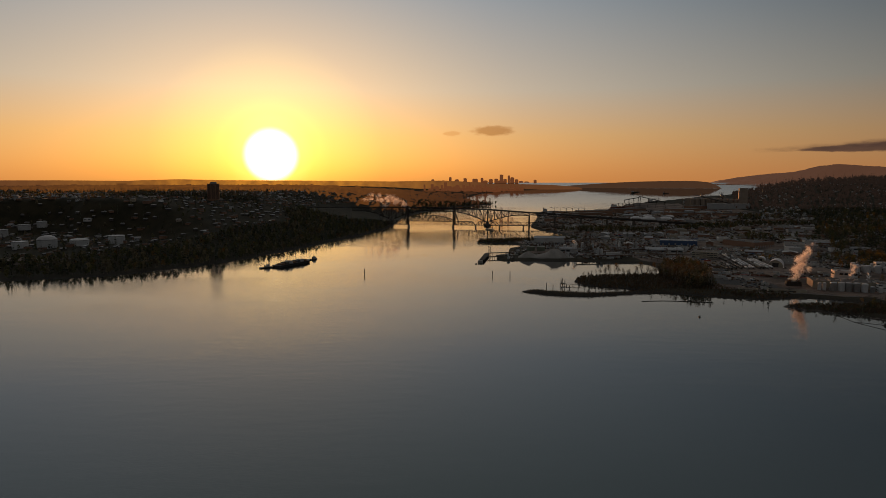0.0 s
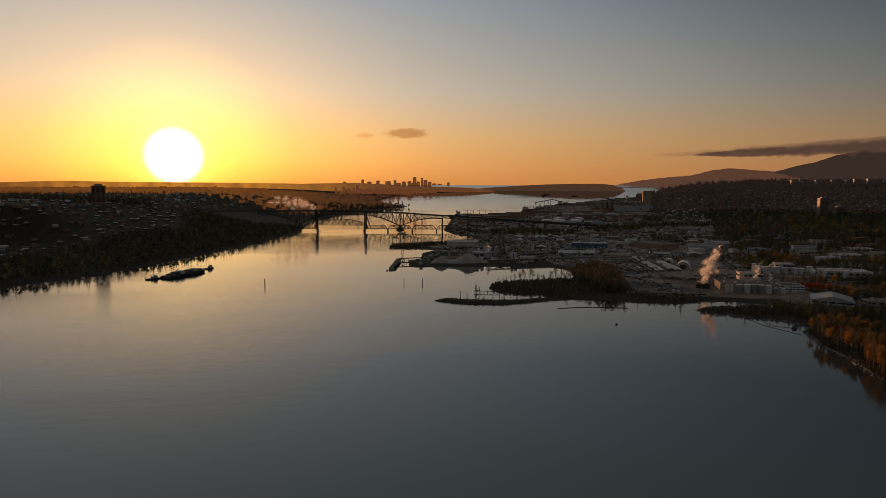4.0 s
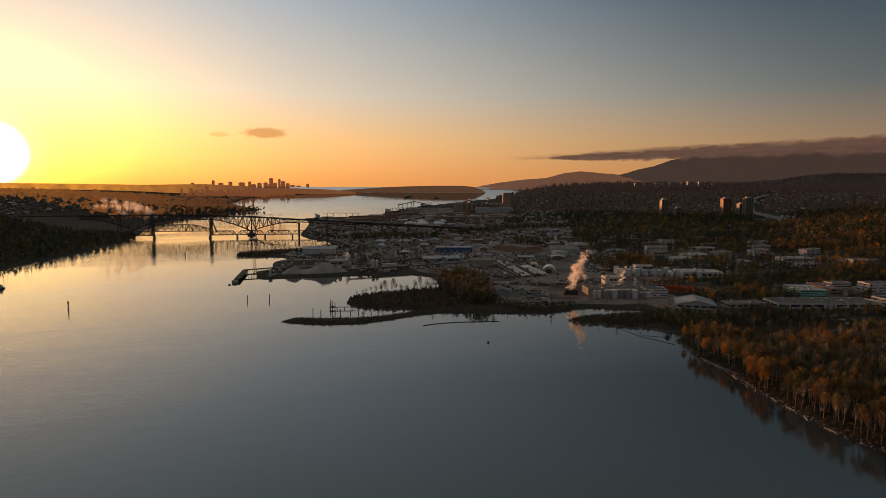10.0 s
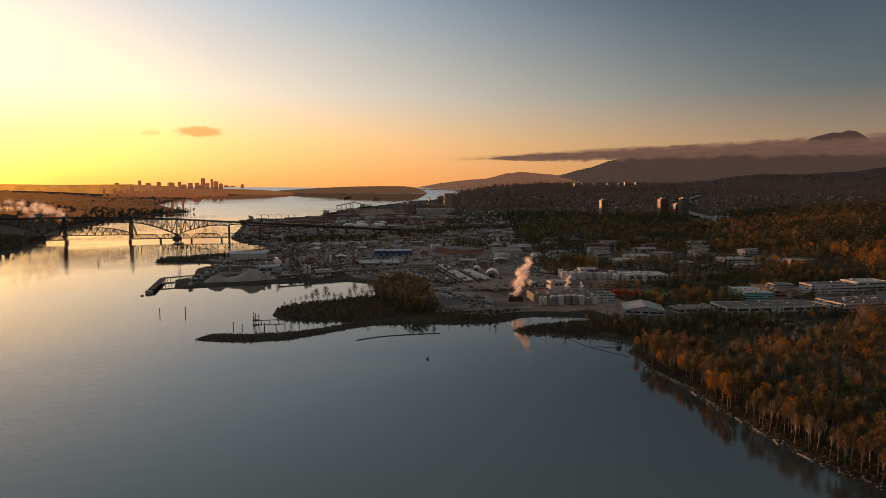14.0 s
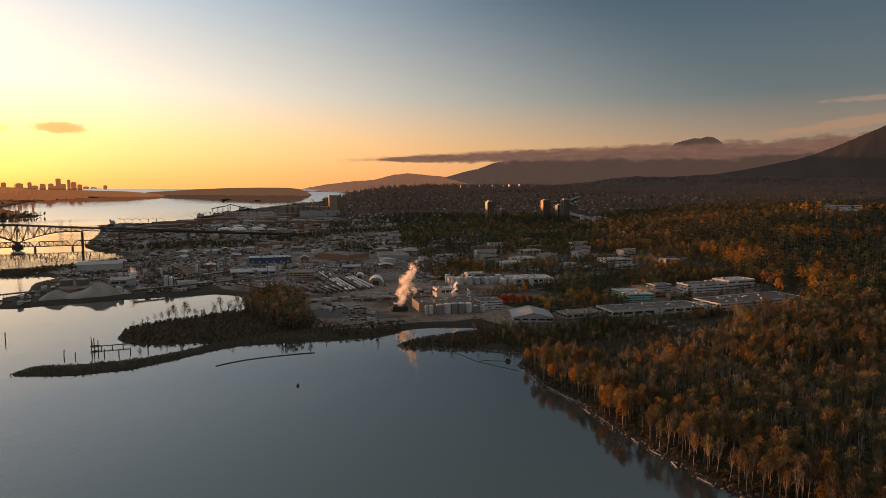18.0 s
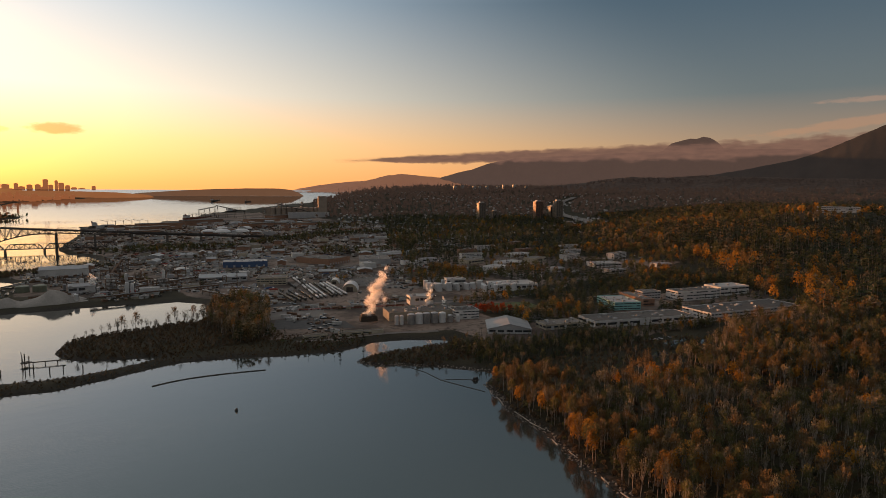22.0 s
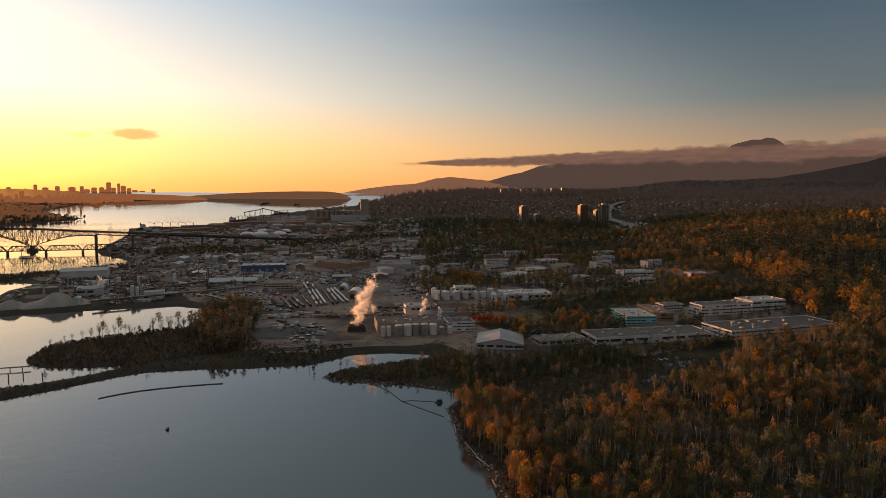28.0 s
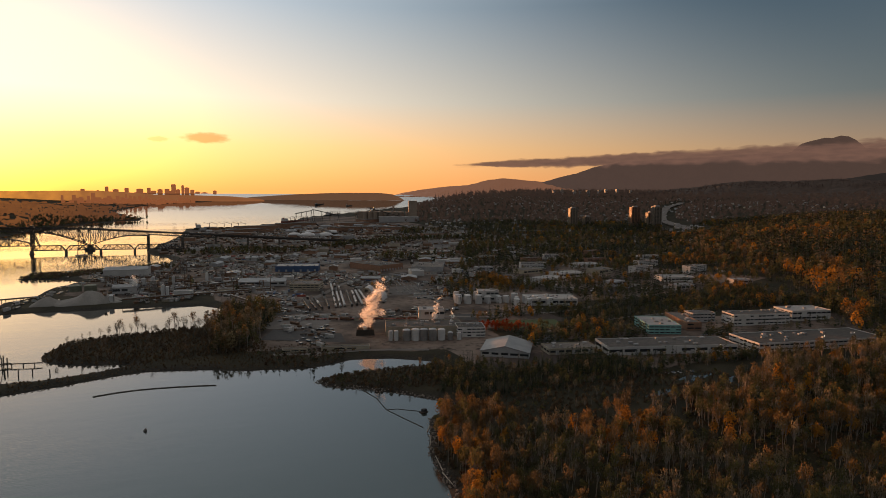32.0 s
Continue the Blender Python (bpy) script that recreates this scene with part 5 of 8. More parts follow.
ROAD_SIDE = Vector((-ROAD_WAY.y, ROAD_WAY.x, 0))


def road_point(s, side, z):
    p = Vector((152, 2128, 0)) + ROAD_WAY * s + ROAD_SIDE * side
    return (p.x, p.y, z)


def deck_height(s):
    return float(np.interp(s, (-600, -330, -200, 0, 142, 300, 560, 760), (60, 63, 62, 57, 47.5, 38, 22, 11)))


def road_bridge():
    bridge = thing("highway_bridge", "long steel cantilever highway bridge with an arched truss", "bridge")
    steel, stone = M["steel_dark"], M["pier_stone"]

    def depth(s):
        near = min(abs(s), abs(s + 335))
        return 9.5 + 34 * max(0.0, 1 - near / 118) ** 1.7

    spans = [("anchor_span", 0, 142, 12), ("main_span", -335, 0, 26), ("anchor_span", -477, -335, 12)]
    for name, a, b, n in spans:
        bm = bmesh.new()
        truss(bm, road_point, a, b, lambda t: deck_height(a + (b - a) * t) - 2 - depth(a + (b - a) * t), lambda t: deck_height(a + (b - a) * t) - 2, n, 18, 1.6, False)
        part(name, bm, steel, bridge)
    columns = [142, 228, 314, 400, 486, 572, 658]
    for a, b in zip(columns[:-1], columns[1:]):
        bm = bmesh.new()
        if a < 300:
            truss(bm, road_point, a, b, lambda t: deck_height(a + (b - a) * t) - 8.5, lambda t: deck_height(a + (b - a) * t) - 2, 8, 16, 1.05, False)
        else:
            for side in (-7, -2.5, 2.5, 7):
                bar(bm, road_point(a, side, deck_height(a) - 3.4), road_point(b, side, deck_height(b) - 3.4), 0.8, 3.2)
        part("approach_span", bm, steel, bridge)
    bm = bmesh.new()
    marks = [-640, -477, -335, -200, -100, 0, 142, 228, 314, 400, 486, 572, 658, 760]
    for a, b in zip(marks[:-1], marks[1:]):
        bm = bmesh_of(bar, road_point(a, 0, deck_height(a) - 1), road_point(b, 0, deck_height(b) - 1), 25, 1.4)
        deck = part("road_deck", bm, M["asphalt"], bridge)
    for side in (-12.3, 12.3):
        for a, b in zip(marks[:-1], marks[1:]):
            rail = bmesh_of(bar, road_point(a, side, deck_height(a) + 0.45), road_point(b, side, deck_height(b) + 0.45), 0.3, 1.3)
            part("railing", rail, steel, deck)
    bm = bmesh.new()
    p = road_point(0, 0, 0)
    turn = math.atan2(ROAD_WAY.y, ROAD_WAY.x)
    drum(bm, p[0], p[1], -3, 12.5, 9, 20, 12.0)
    box(bm, p[0], p[1], 6, 9, 24, 6, turn, 0.85)
    part("main_pier", bm, stone, bridge, "broad round concrete pier base")
    for s in columns + [-335]:
        p = road_point(s, 0, 0)
        top = deck_height(s) - (10.5 if s < 300 else 4.5)
        ground = max(height_at(p[0], p[1]), -3) - 1
        if s == -335:
            top = 14.0
        bm = bmesh.new()
        for side in (-6.5, 6.5):
            q = road_point(s, side, 0)
            box(bm, q[0], q[1], ground, 5.5, 5.5, max(top - ground, 2), turn, 0.9)
        q = road_point(s, 0, 0)
        box(bm, q[0], q[1], max(top - 3.2, ground), 5.0, 20, 3.2, turn)
        part("column", bm, stone, bridge)


rail_bridge()
road_bridge()


def lattice_pylon(x, y, z, high, label):
    pylon = thing("transmission_pylon", label, "pylon", x, y, z)
    bm = bmesh.new()
    levels = [0, 0.18, 0.36, 0.52, 0.66, 0.78, 0.88, 1.0]
    half = lambda t: 7.5 * (1 - t) ** 1.15 + 0.7
    for a, b in zip(levels[:-1], levels[1:]):
        for dx, dy, ex, ey in ((-1, -1, 1, -1), (1, -1, 1, 1), (1, 1, -1, 1), (-1, 1, -1, -1)):
            p, q = half(a), half(b)
            bar(bm, (dx * p, dy * p, a * high), (dx * q, dy * q, b * high), 0.55)
            bar(bm, (dx * p, dy * p, a * high), (ex * q, ey * q, b * high), 0.35)
            bar(bm, (ex * p, ey * p, a * high), (dx * q, dy * q, b * high), 0.35)
            bar(bm, (dx * q, dy * q, b * high), (ex * q, ey * q, b * high), 0.35)
    part("lattice_mast", bm, M["steel_dark"], pylon)
    for t, reach in ((0.78, 8), (0.87, 7), (0.96, 5)):
        bm = bmesh.new()
        bar(bm, (-reach, 0, t * high), (reach, 0, t * high), 0.7)
        bar(bm, (-reach, 0, t * high), (0, 0, t * high + 3), 0.4)
        bar(bm, (reach, 0, t * high), (0, 0, t * high + 3), 0.4)
        part("cross_arm", bm, M["steel_dark"], pylon)
    return pylon


lattice_pylon(147, 1955, 3.2, 97, "tall lattice power pylon on a concrete base in the water")
base = thing("pylon_base", "round concrete platform standing in the water", "platform", 147, 1955, 0)
part("platform_slab", bmesh_of(drum, 0, 0, 1.4, 14, 1.8, 18), M["concrete"], base)
for k in range(6):
    part("pile", bmesh_of(drum, 11 * math.cos(k * 1.047), 11 * math.sin(k * 1.047), -4, 1.1, 5.5, 8), M["concrete"], base)
lattice_pylon(-235, 2330, height_at(-235, 2330), 60, "lattice power pylon on the southern hillside")
# ---- buildings ----
def building(name, label, category, x, y, wide, deep, high, turn, wall, roof, storeys=1, bays=0, doors=0, units=0, parapet=0.8, gable=0.0, seed=0, sides=True, group="", glass_rows=None, z=None):
    """A block-like building: walls, roof, rows of windows, loading doors and roof units. Its long side faces -y before the turn."""
    r = random.Random(seed * 7 + int(x * 3 + y))
    ob = thing(name, label, category, x, y, (height_at(x, y) if z is None else z) - 0.5, turn, group)
    body = part("wall", bmesh_of(box, 0, 0, 0, wide, deep, high + 0.5), M[wall], ob)
    bm = bmesh.new()
    if gable:
        vs = [bm.verts.new(p) for p in ((-wide / 2 - 0.6, -deep / 2 - 0.8, high + 0.4), (wide / 2 + 0.6, -deep / 2 - 0.8, high + 0.4), (wide / 2 + 0.6, 0, high + 0.5 + gable), (-wide / 2 - 0.6, 0, high + 0.5 + gable),
                                       (-wide / 2 - 0.6, deep / 2 + 0.8, high + 0.4), (wide / 2 + 0.6, deep / 2 + 0.8, high + 0.4))]
        low = [bm.verts.new(v.co - Vector((0, 0, 0.45))) for v in vs]
        for q in ((0, 1, 2, 3), (3, 2, 5, 4)):
            bm.faces.new([vs[i] for i in q])
        bm.faces.new([low[i] for i in (0, 4, 5, 1)])
        for q in ((0, 3), (3, 4), (5, 2), (2, 1), (1, 0), (4, 5)):
            bm.faces.new((vs[q[0]], vs[q[1]], low[q[1]], low[q[0]]))
        part("roof", bm, M[roof], ob)
        bm = bmesh.new()
        for sx in (-wide / 2 + 0.02, wide / 2 - 0.02):
            bm = bmesh.new()
            tri = [bm.verts.new(p) for p in ((sx, -deep / 2, high + 0.5), (sx, deep / 2, high + 0.5), (sx, 0, high + 0.4 + gable))]
            bm.faces.new(tri)
            part("gable_end", bm, M[wall], ob)
    else:
        box(bm, 0, 0, high + 0.504, wide - 0.7, deep - 0.7, 0.15)
        part("roof", bm, M[roof], ob)
        bm = bmesh.new()
        for px, py, sx, sy in ((0, -deep / 2 + 0.15, wide + 0.1, 0.4), (0, deep / 2 - 0.15, wide + 0.1, 0.4), (-wide / 2 + 0.15, 0, 0.4, deep - 0.6), (wide / 2 - 0.15, 0, 0.4, deep - 0.6)):
            box(bm, px, py, high + 0.5, sx, sy, parapet)
        part("parapet", bm, M[wall], ob)
    storey = high / storeys
    if bays:
        for s in range(storeys):
            zz = 0.5 + storey * s + storey * 0.4
            for face in range(3 if sides else 1):
                long = wide if face == 0 else deep
                n = max(1, round(bays * long / wide))
                for k in range(n):
                    u = (k + 0.5) / n * long - long / 2
                    w = long / n * r.choice((0.72, 0.84, 0.9))
                    if face == 0:
                        bm = bmesh_of(box, u, -deep / 2 - 0.03, zz, w, 0.12, storey * 0.36)
                    else:
                        bm = bmesh_of(box, (-1 if face == 1 else 1) * (wide / 2 + 0.03), u, zz, 0.12, w, storey * 0.36)
                    if r.random() < 0.12:
                        bm.free()
                        continue
                    part("window", bm, M["glass"], ob)
    for k in range(doors):
        u = (k + 0.5) / doors * wide - wide / 2
        part("loading_door", bmesh_of(box, u, -deep / 2 - 0.05, 0.4, 3.6, 0.16, 4.2), M["wall_grey"], ob)
    for k in range(units):
        u, v = r.uniform(-0.42, 0.42) * wide, r.uniform(-0.4, 0.4) * deep
        unit = part("roof_unit", bmesh_of(box, u, v, high + 0.6, r.uniform(1.8, 4.5), r.uniform(1.8, 3.5), r.uniform(1.0, 2.2)), M[r.choice(("roof_pale", "wall_grey", "roof_metal"))], ob)
    return ob


# business park beside the flats
building("warehouse", "long low white warehouse with a dark gravel roof", "warehouse", 761, 704, 132, 36, 7.5, -18.5, "wall_white", "roof_dark", 1, 9, 7, 16, seed=1)
building("warehouse", "very long pale warehouse with a band of windows", "warehouse", 913, 660, 150, 45, 8.5, -13, "wall_white", "roof_dark", 2, 26, 0, 18, seed=2)
building("office_block", "low office block with teal glass panels and a white roof", "office", 822, 778, 36, 52, 9.5, -25, "wall_teal", "roof_pale", 3, 6, 0, 5, seed=3)
building("office_wing", "brown low office wing with a flat roof", "office", 868, 784, 62, 17, 8.5, 68, "wall_brick", "roof_grey", 2, 7, 0, 4, seed=3)
building("office_building", "three-storey grey office building with window rows", "office", 953, 752, 73, 24, 12.5, -16, "wall_white", "roof_dark", 3, 14, 0, 7, seed=4)
building("office_building", "pale office building with a white roof", "office", 1026, 744, 54, 32, 11.5, -14, "wall_white", "roof_pale", 2, 8, 0, 4, seed=5)
building("office_building", "small grey office building with a flat roof", "office", 905, 792, 30, 18, 10.5, -16, "wall_grey", "roof_grey", 3, 6, 0, 2, seed=6)
building("workshop", "low workshop with a dark flat roof", "workshop", 668, 737, 50, 22, 5.5, -14, "wall_beige", "roof_grey", 1, 6, 3, 8, seed=7)
building("gabled_hall", "broad grey hall with a shallow metal gable roof", "hall", 612, 762, 46, 46, 5.5, 53, "wall_grey", "roof_metal", 1, 5, 2, 0, gable=5.5, seed=8)
# the works with its row of silos
building("works_hall", "long beige factory hall with a dark flat roof", "factory", 570, 872, 84, 36, 9.5, -19, "wall_beige", "roof_dark", 2, 0, 0, 18, seed=9)
building("works_block", "beige factory block with a flat roof", "factory", 612, 841, 30, 26, 10, -19, "wall_white", "roof_dark", 3, 6, 0, 5, seed=10)
building("works_penthouse", "pale tall factory block behind the hall", "factory", 598, 914, 30, 20, 17, -19, "wall_white", "roof_pale", 2, 5, 0, 4, seed=11)
for k in range(9):
    wide = (2.3, 2.3, 4.3, 4.3, 4.3, 4.3, 4.0, 3.0, 2.4)[k]
    high = (10.5, 10.5, 11.5, 12, 12, 12, 11.5, 8, 7.5)[k]
    px, py = 523 + 68 * (0, 0.08, 0.23, 0.36, 0.48, 0.61, 0.74, 0.87, 1.0)[k], 850 - 25 * (0, 0.08, 0.23, 0.36, 0.48, 0.61, 0.74, 0.87, 1.0)[k]
    silo = thing("silo", "upright steel silo beside the factory hall", "silo", px, py, height_at(px, py) - 0.3, 0, "silos at the works")
    part("shell", bmesh_of(drum, 0, 0, 0.6, wide, high - 0.6, 20, None, 1.2), M["tank_white" if k in (0, 1, 3, 6, 8) else "tank_steel"], silo)
    part("skirt", bmesh_of(drum, 0, 0, 0, wide * 0.93, 0.62, 20), M["concrete"], silo)
    part("ladder", bmesh_of(bar, (wide + 0.25, 0, 0.4), (wide + 0.25, 0, high), 0.35), M["steel_dark"], silo)
tower = thing("cooling_tower", "dark timber cooling tower with a fan stack", "cooling tower", 507, 886, height_at(507, 886) - 0.3, -19)
part("casing", bmesh_of(box, 0, 0, 0, 20, 10, 6.5, 0, 0.94), M["wood_dark"], tower)
for dx in (-5, 5):
    part("fan_cowl", bmesh_of(drum, dx, 0, 6.4, 3.6, 2.4, 16, 3.2), M["steel_rust"], tower)
building("low_shed", "long low shed with a pale roof", "shed", 470, 836, 48, 8, 3, -16, "wall_beige", "roof_grey", 1, 4, 0, 0, seed=12)
building("low_shed", "small pale storage shed", "shed", 422, 846, 24, 7, 2.8, -10, "wall_beige", "roof_grey", 1, 3, 0, 0, seed=13)
# white tank farm further in
r = random.Random(4)
for k in range(36):
    px, py = 686 + 3.4 * k + r.uniform(-2, 2), 1014 - 1.3 * k + (k % 4) * 11 + r.uniform(-3, 3) - (k > 18) * 22
    rad, high = r.choice((3.2, 4.0, 5.0, 2.6)), r.uniform(8, 13)
    tank = thing("storage_tank", "white upright storage tank", "tank", px, py, height_at(px, py) - 0.3, 0, "white tank farm")
    part("shell", bmesh_of(drum, 0, 0, 0, rad, high, 16, None, 0.9), M["tank_white"], tank)
    part("stair", bmesh_of(bar, (rad + 0.3, -1, 0.3), (rad * 0.2, -rad - 0.3, high), 0.5, 0.4), M["steel_dark"], tank)
building("process_hall", "white process hall among the tanks", "factory", 806, 968, 70, 40, 9, -22, "wall_white", "roof_pale", 1, 8, 2, 8, seed=14)
building("process_hall", "tall white process building among tanks", "factory", 735, 1020, 30, 18, 15, -22, "wall_white", "roof_pale", 2, 5, 0, 4, seed=15)
field = thing("playing_field", "mown green field behind a row of red maples", "field", 702, 862, height_at(702, 862) + 0.02, -20)
part("turf", bmesh_of(box, 0, 0, -0.4, 78, 46, 0.45), M["grass"], field)
x, y = spread(31, 640, 680, 815, 870, 6.5, lambda x, y: np.abs(y - 845 + 0.6 * (x - 655)) < 12)
woods("maples_red", "row of red autumn maples beside the works", x, y, [(*broadleaf(140 + n, 11, 6.5, 26, 8, 0.7, 0.2, 5), M["bark"], M["red"]) for n in range(2)], (0.5, 0.5), 31, (0.7, 1.05))
# sheds with round roofs
def arched_hall(x, y, turn, wide, deep, label):
    hall = thing("arched_hall", label, "hall", x, y, height_at(x, y) - 0.2, turn)
    bm = bmesh.new()
    arcs = [[bm.verts.new((wide / 2 * math.cos(math.pi * k / 14) * (1 if 0 < k < 14 else 1), s, wide * 0.52 * math.sin(math.pi * k / 14))) for k in range(15)] for s in (-deep / 2, deep / 2)]
    for k in range(14):
        bm.faces.new((arcs[0][k], arcs[0][k + 1], arcs[1][k + 1], arcs[1][k]))
    part("arched_roof", bm, M["tank_white"], hall)
    for s in (-deep / 2 + 1.2, deep / 2 - 1.2):
        bm = bmesh.new()
        vs = [bm.verts.new((wide / 2 * 0.985 * math.cos(math.pi * k / 14), s, wide * 0.51 * math.sin(math.pi * k / 14))) for k in range(15)]
        bm.faces.new(vs)
        part("end_wall", bm, M["wall_beige"], hall)
    part("door", bmesh_of(box, 0, -deep / 2 + 1.1, 0, wide * 0.4, 0.2, wide * 0.3), M["steel_dark"], hall)


arched_hall(592, 1092, -32, 24, 34, "large white fabric hall with a round roof")
arched_hall(604, 1168, -32, 15, 24, "small white round-roofed hall")

# the big sheds along the yard
building("blue_warehouse", "bright blue metal warehouse with a pale roof", "warehouse", 560, 1470, 82, 46, 10, -18, "wall_blue", "roof_pale", 1, 0, 6, 8, seed=20)
building("brown_warehouse", "brown brick warehouse with a grey roof", "warehouse", 712, 1440, 64, 88, 11, 24, "wall_brick", "roof_grey", 1, 0, 8, 16, seed=21)
building("grey_warehouse", "grey shed with a pale blue-grey metal roof", "warehouse", 466, 1302, 74, 44, 8, -15, "wall_grey", "roof_metal", 1, 6, 4, 6, gable=3, seed=22)
building("yard_office", "beige yard office with rows of windows", "office", 520, 1222, 46, 36, 11, -26, "wall_beige", "roof_grey", 3, 7, 0, 5, seed=23)
building("flat_warehouse", "broad flat grey warehouse", "warehouse", 806, 1392, 62, 84, 9, -27, "wall_grey", "roof_grey", 1, 0, 5, 14, seed=24)
building("white_warehouse", "large white warehouse with a stepped pale metal roof", "warehouse", 258, 1510, 72, 40, 13, -8, "wall_white", "roof_metal", 1, 0, 3, 0, gable=4, seed=25)
# the chemical works on the quay
for px, py in ((191, 1345), (212, 1338)):
    tank = thing("green_tank", "squat green storage tank", "tank", px, py, height_at(px, py) - 0.3, 0, "green tanks")
    part("shell", bmesh_of(drum, 0, 0, 0, 9, 9, 22, None, 1.4), M["tank_green"], tank)


def heap(x, y, wide, deep, high, seed, label):
    r = np.random.RandomState(seed)
    n, k = 44, 18
    a, t = np.meshgrid(np.linspace(0, 6.28319, n, endpoint=False), np.linspace(0, 1, k))
    rag = 1 + 0.10 * np.sin(3 * a + r.rand() * 6) + 0.06 * np.sin(7 * a + r.rand() * 6)
    px, py = t * wide / 2 * rag * np.cos(a), t * deep / 2 * rag * np.sin(a)
    pz = high * (1 - t) ** 0.9 * (1 + 0.25 * np.sin(px / 9 + r.rand() * 6)) + 0.3 * np.sin(px * 1.3) * np.sin(py * 1.1) * (1 - t) - 0.8 * (t > 0.99)
    ob = grid_mesh("stockpile", px[::-1] + x, py[::-1] + y, pz[::-1] + height_at(x, y), M["salt"], wrap=True)
    return tagged(ob, label, "heap")


heap(215, 1222, 84, 36, 17, 1, "long pale heap of mineral on the quay")
heap(172, 1226, 50, 28, 12, 2, "smaller pale mineral heap on the quay")
heap(240, 1240, 40, 24, 7, 3, "low grey heap of mineral beside a shed")
building("quay_shed", "grey shed with a metal roof on the quay", "shed", 262, 1296, 34, 24, 10, -8, "wall_grey", "roof_metal", 1, 3, 2, 2, gable=3, seed=26)
building("quay_shed", "white open-fronted shed on the quay", "shed", 340, 1232, 26, 16, 8, -10, "wall_white", "roof_pale", 1, 0, 2, 0, seed=27)
for px, py, rad, high in ((312, 1240, 2.6, 17), (318, 1236, 2.4, 15), (246, 1214, 2.8, 10), (300, 1330, 3, 18), (330, 1360, 2.5, 14), (268, 1360, 3.4, 11), (285, 1372, 3.4, 11), (380, 1330, 2.6, 20)):
    silo = thing("process_silo", "pale upright process vessel with a steel stair", "vessel", px, py, height_at(px, py) - 0.3, 0, "vessels at the chemical works")
    part("shell", bmesh_of(drum, 0, 0, 0, rad, high, 14, None, 1.0), M["tank_white"], silo)
    part("stair", bmesh_of(bar, (rad + 0.4, 0, 0.2), (rad + 0.4, 0, high), 0.7, 0.7), M["steel_dark"], silo)


def frame_tower(name, label, x, y, wide, deep, high, floors, turn):
    ob = thing(name, label, "plant", x, y, height_at(x, y) - 0.3, turn)
    bm = bmesh.new()
    for dx in (-1, 1):
        for dy in (-1, 1):
            bar(bm, (dx * wide / 2, dy * deep / 2, 0), (dx * wide / 2, dy * deep / 2, high), 0.6)
    for k in range(1, floors + 1):
        h = high * k / floors
        for dx in (-1, 1):
            bar(bm, (dx * wide / 2, -deep / 2, h), (dx * wide / 2, deep / 2, h), 0.5)
            bar(bm, (dx * wide / 2, -deep / 2, h - high / floors), (dx * wide / 2, deep / 2, h), 0.3)
        for dy in (-1, 1):
            bar(bm, (-wide / 2, dy * deep / 2, h), (wide / 2, dy * deep / 2, h), 0.5)
            bar(bm, (-wide / 2, dy * deep / 2, h - high / floors), (wide / 2, dy * deep / 2, h), 0.3)
    part("steel_frame", bm, M["steel_rust"], ob)
    for k in range(1, floors + 1):
        part("floor_grating", bmesh_of(box, 0, 0, high * k / floors - 0.2, wide * 0.95, deep * 0.95, 0.2), M["steel_dark"], ob)
        part("vessel", bmesh_of(drum, wide * 0.15 * (-1) ** k, 0, high * (k - 1) / floors + 0.3, min(wide, deep) * 0.26, high / floors * 0.7, 12, None, 0.6), M["tank_white" if k % 2 else "tank_steel"], ob)
    return ob


for n, (px, py, w, d, h, fl) in enumerate(((300, 1300, 14, 10, 16, 3), (370, 1290, 18, 9, 12, 2), (352, 1500, 10, 10, 24, 4), (410, 1420, 16, 10, 14, 2), (320, 1410, 20, 8, 10, 2), (430, 1250, 24, 8, 9, 2))):
    frame_tower("process_plant", "rusty steel process frame with vessels", px, py, w, d, h, fl, -12 + 5 * n)


def conveyor(name, a, b, label):
    """A covered conveyor on trestles from a to b."""
    ob = thing(name, label, "conveyor")
    part("gallery", bmesh_of(bar, a, b, 2.6, 2.4), M["steel_rust"], ob)
    for t in (0.2, 0.45, 0.7, 0.92):
        p = Vector(a).lerp(Vector(b), t)
        ground = max(height_at(p.x, p.y), 0)
        if p.z - ground > 2:
            bm = bmesh.new()
            bar(bm, (p.x - 2, p.y, ground), (p.x, p.y, p.z - 1), 0.5)
            bar(bm, (p.x + 2, p.y, ground), (p.x, p.y, p.z - 1), 0.5)
            part("trestle", bm, M["steel_dark"], ob)


conveyor("conveyor", (318, 1446, 5), (346, 1502, 24), "sloping covered conveyor at the works")
conveyor("conveyor", (196, 1270, 5), (240, 1216, 14), "short sloping conveyor over the heaps")
# long pipe racks between the works
for n, (x0, y0, x1, y1) in enumerate(((260, 1200, 470, 1225), (420, 1240, 470, 1225), (330, 1275, 440, 1330), (400, 1180, 440, 1040))):
    rack = thing("pipe_rack", "rusty pipe rack on steel legs", "pipe rack")
    n_leg = 8
    for k in range(n_leg + 1):
        px, py = x0 + (x1 - x0) * k / n_leg, y0 + (y1 - y0) * k / n_leg
        part("leg", bmesh_of(bar, (px, py, height_at(px, py) - 0.4), (px, py, 9.5), 0.5), M["steel_dark"], rack)
    for dz, rad in ((8.0, 0.5), (8.8, 0.35), (9.5, 0.6)):
        part("pipe", bmesh_of(bar, (x0, y0, dz), (x1, y1, dz), rad * 2), M["tank_steel" if dz > 9 else "steel_rust"], rack)

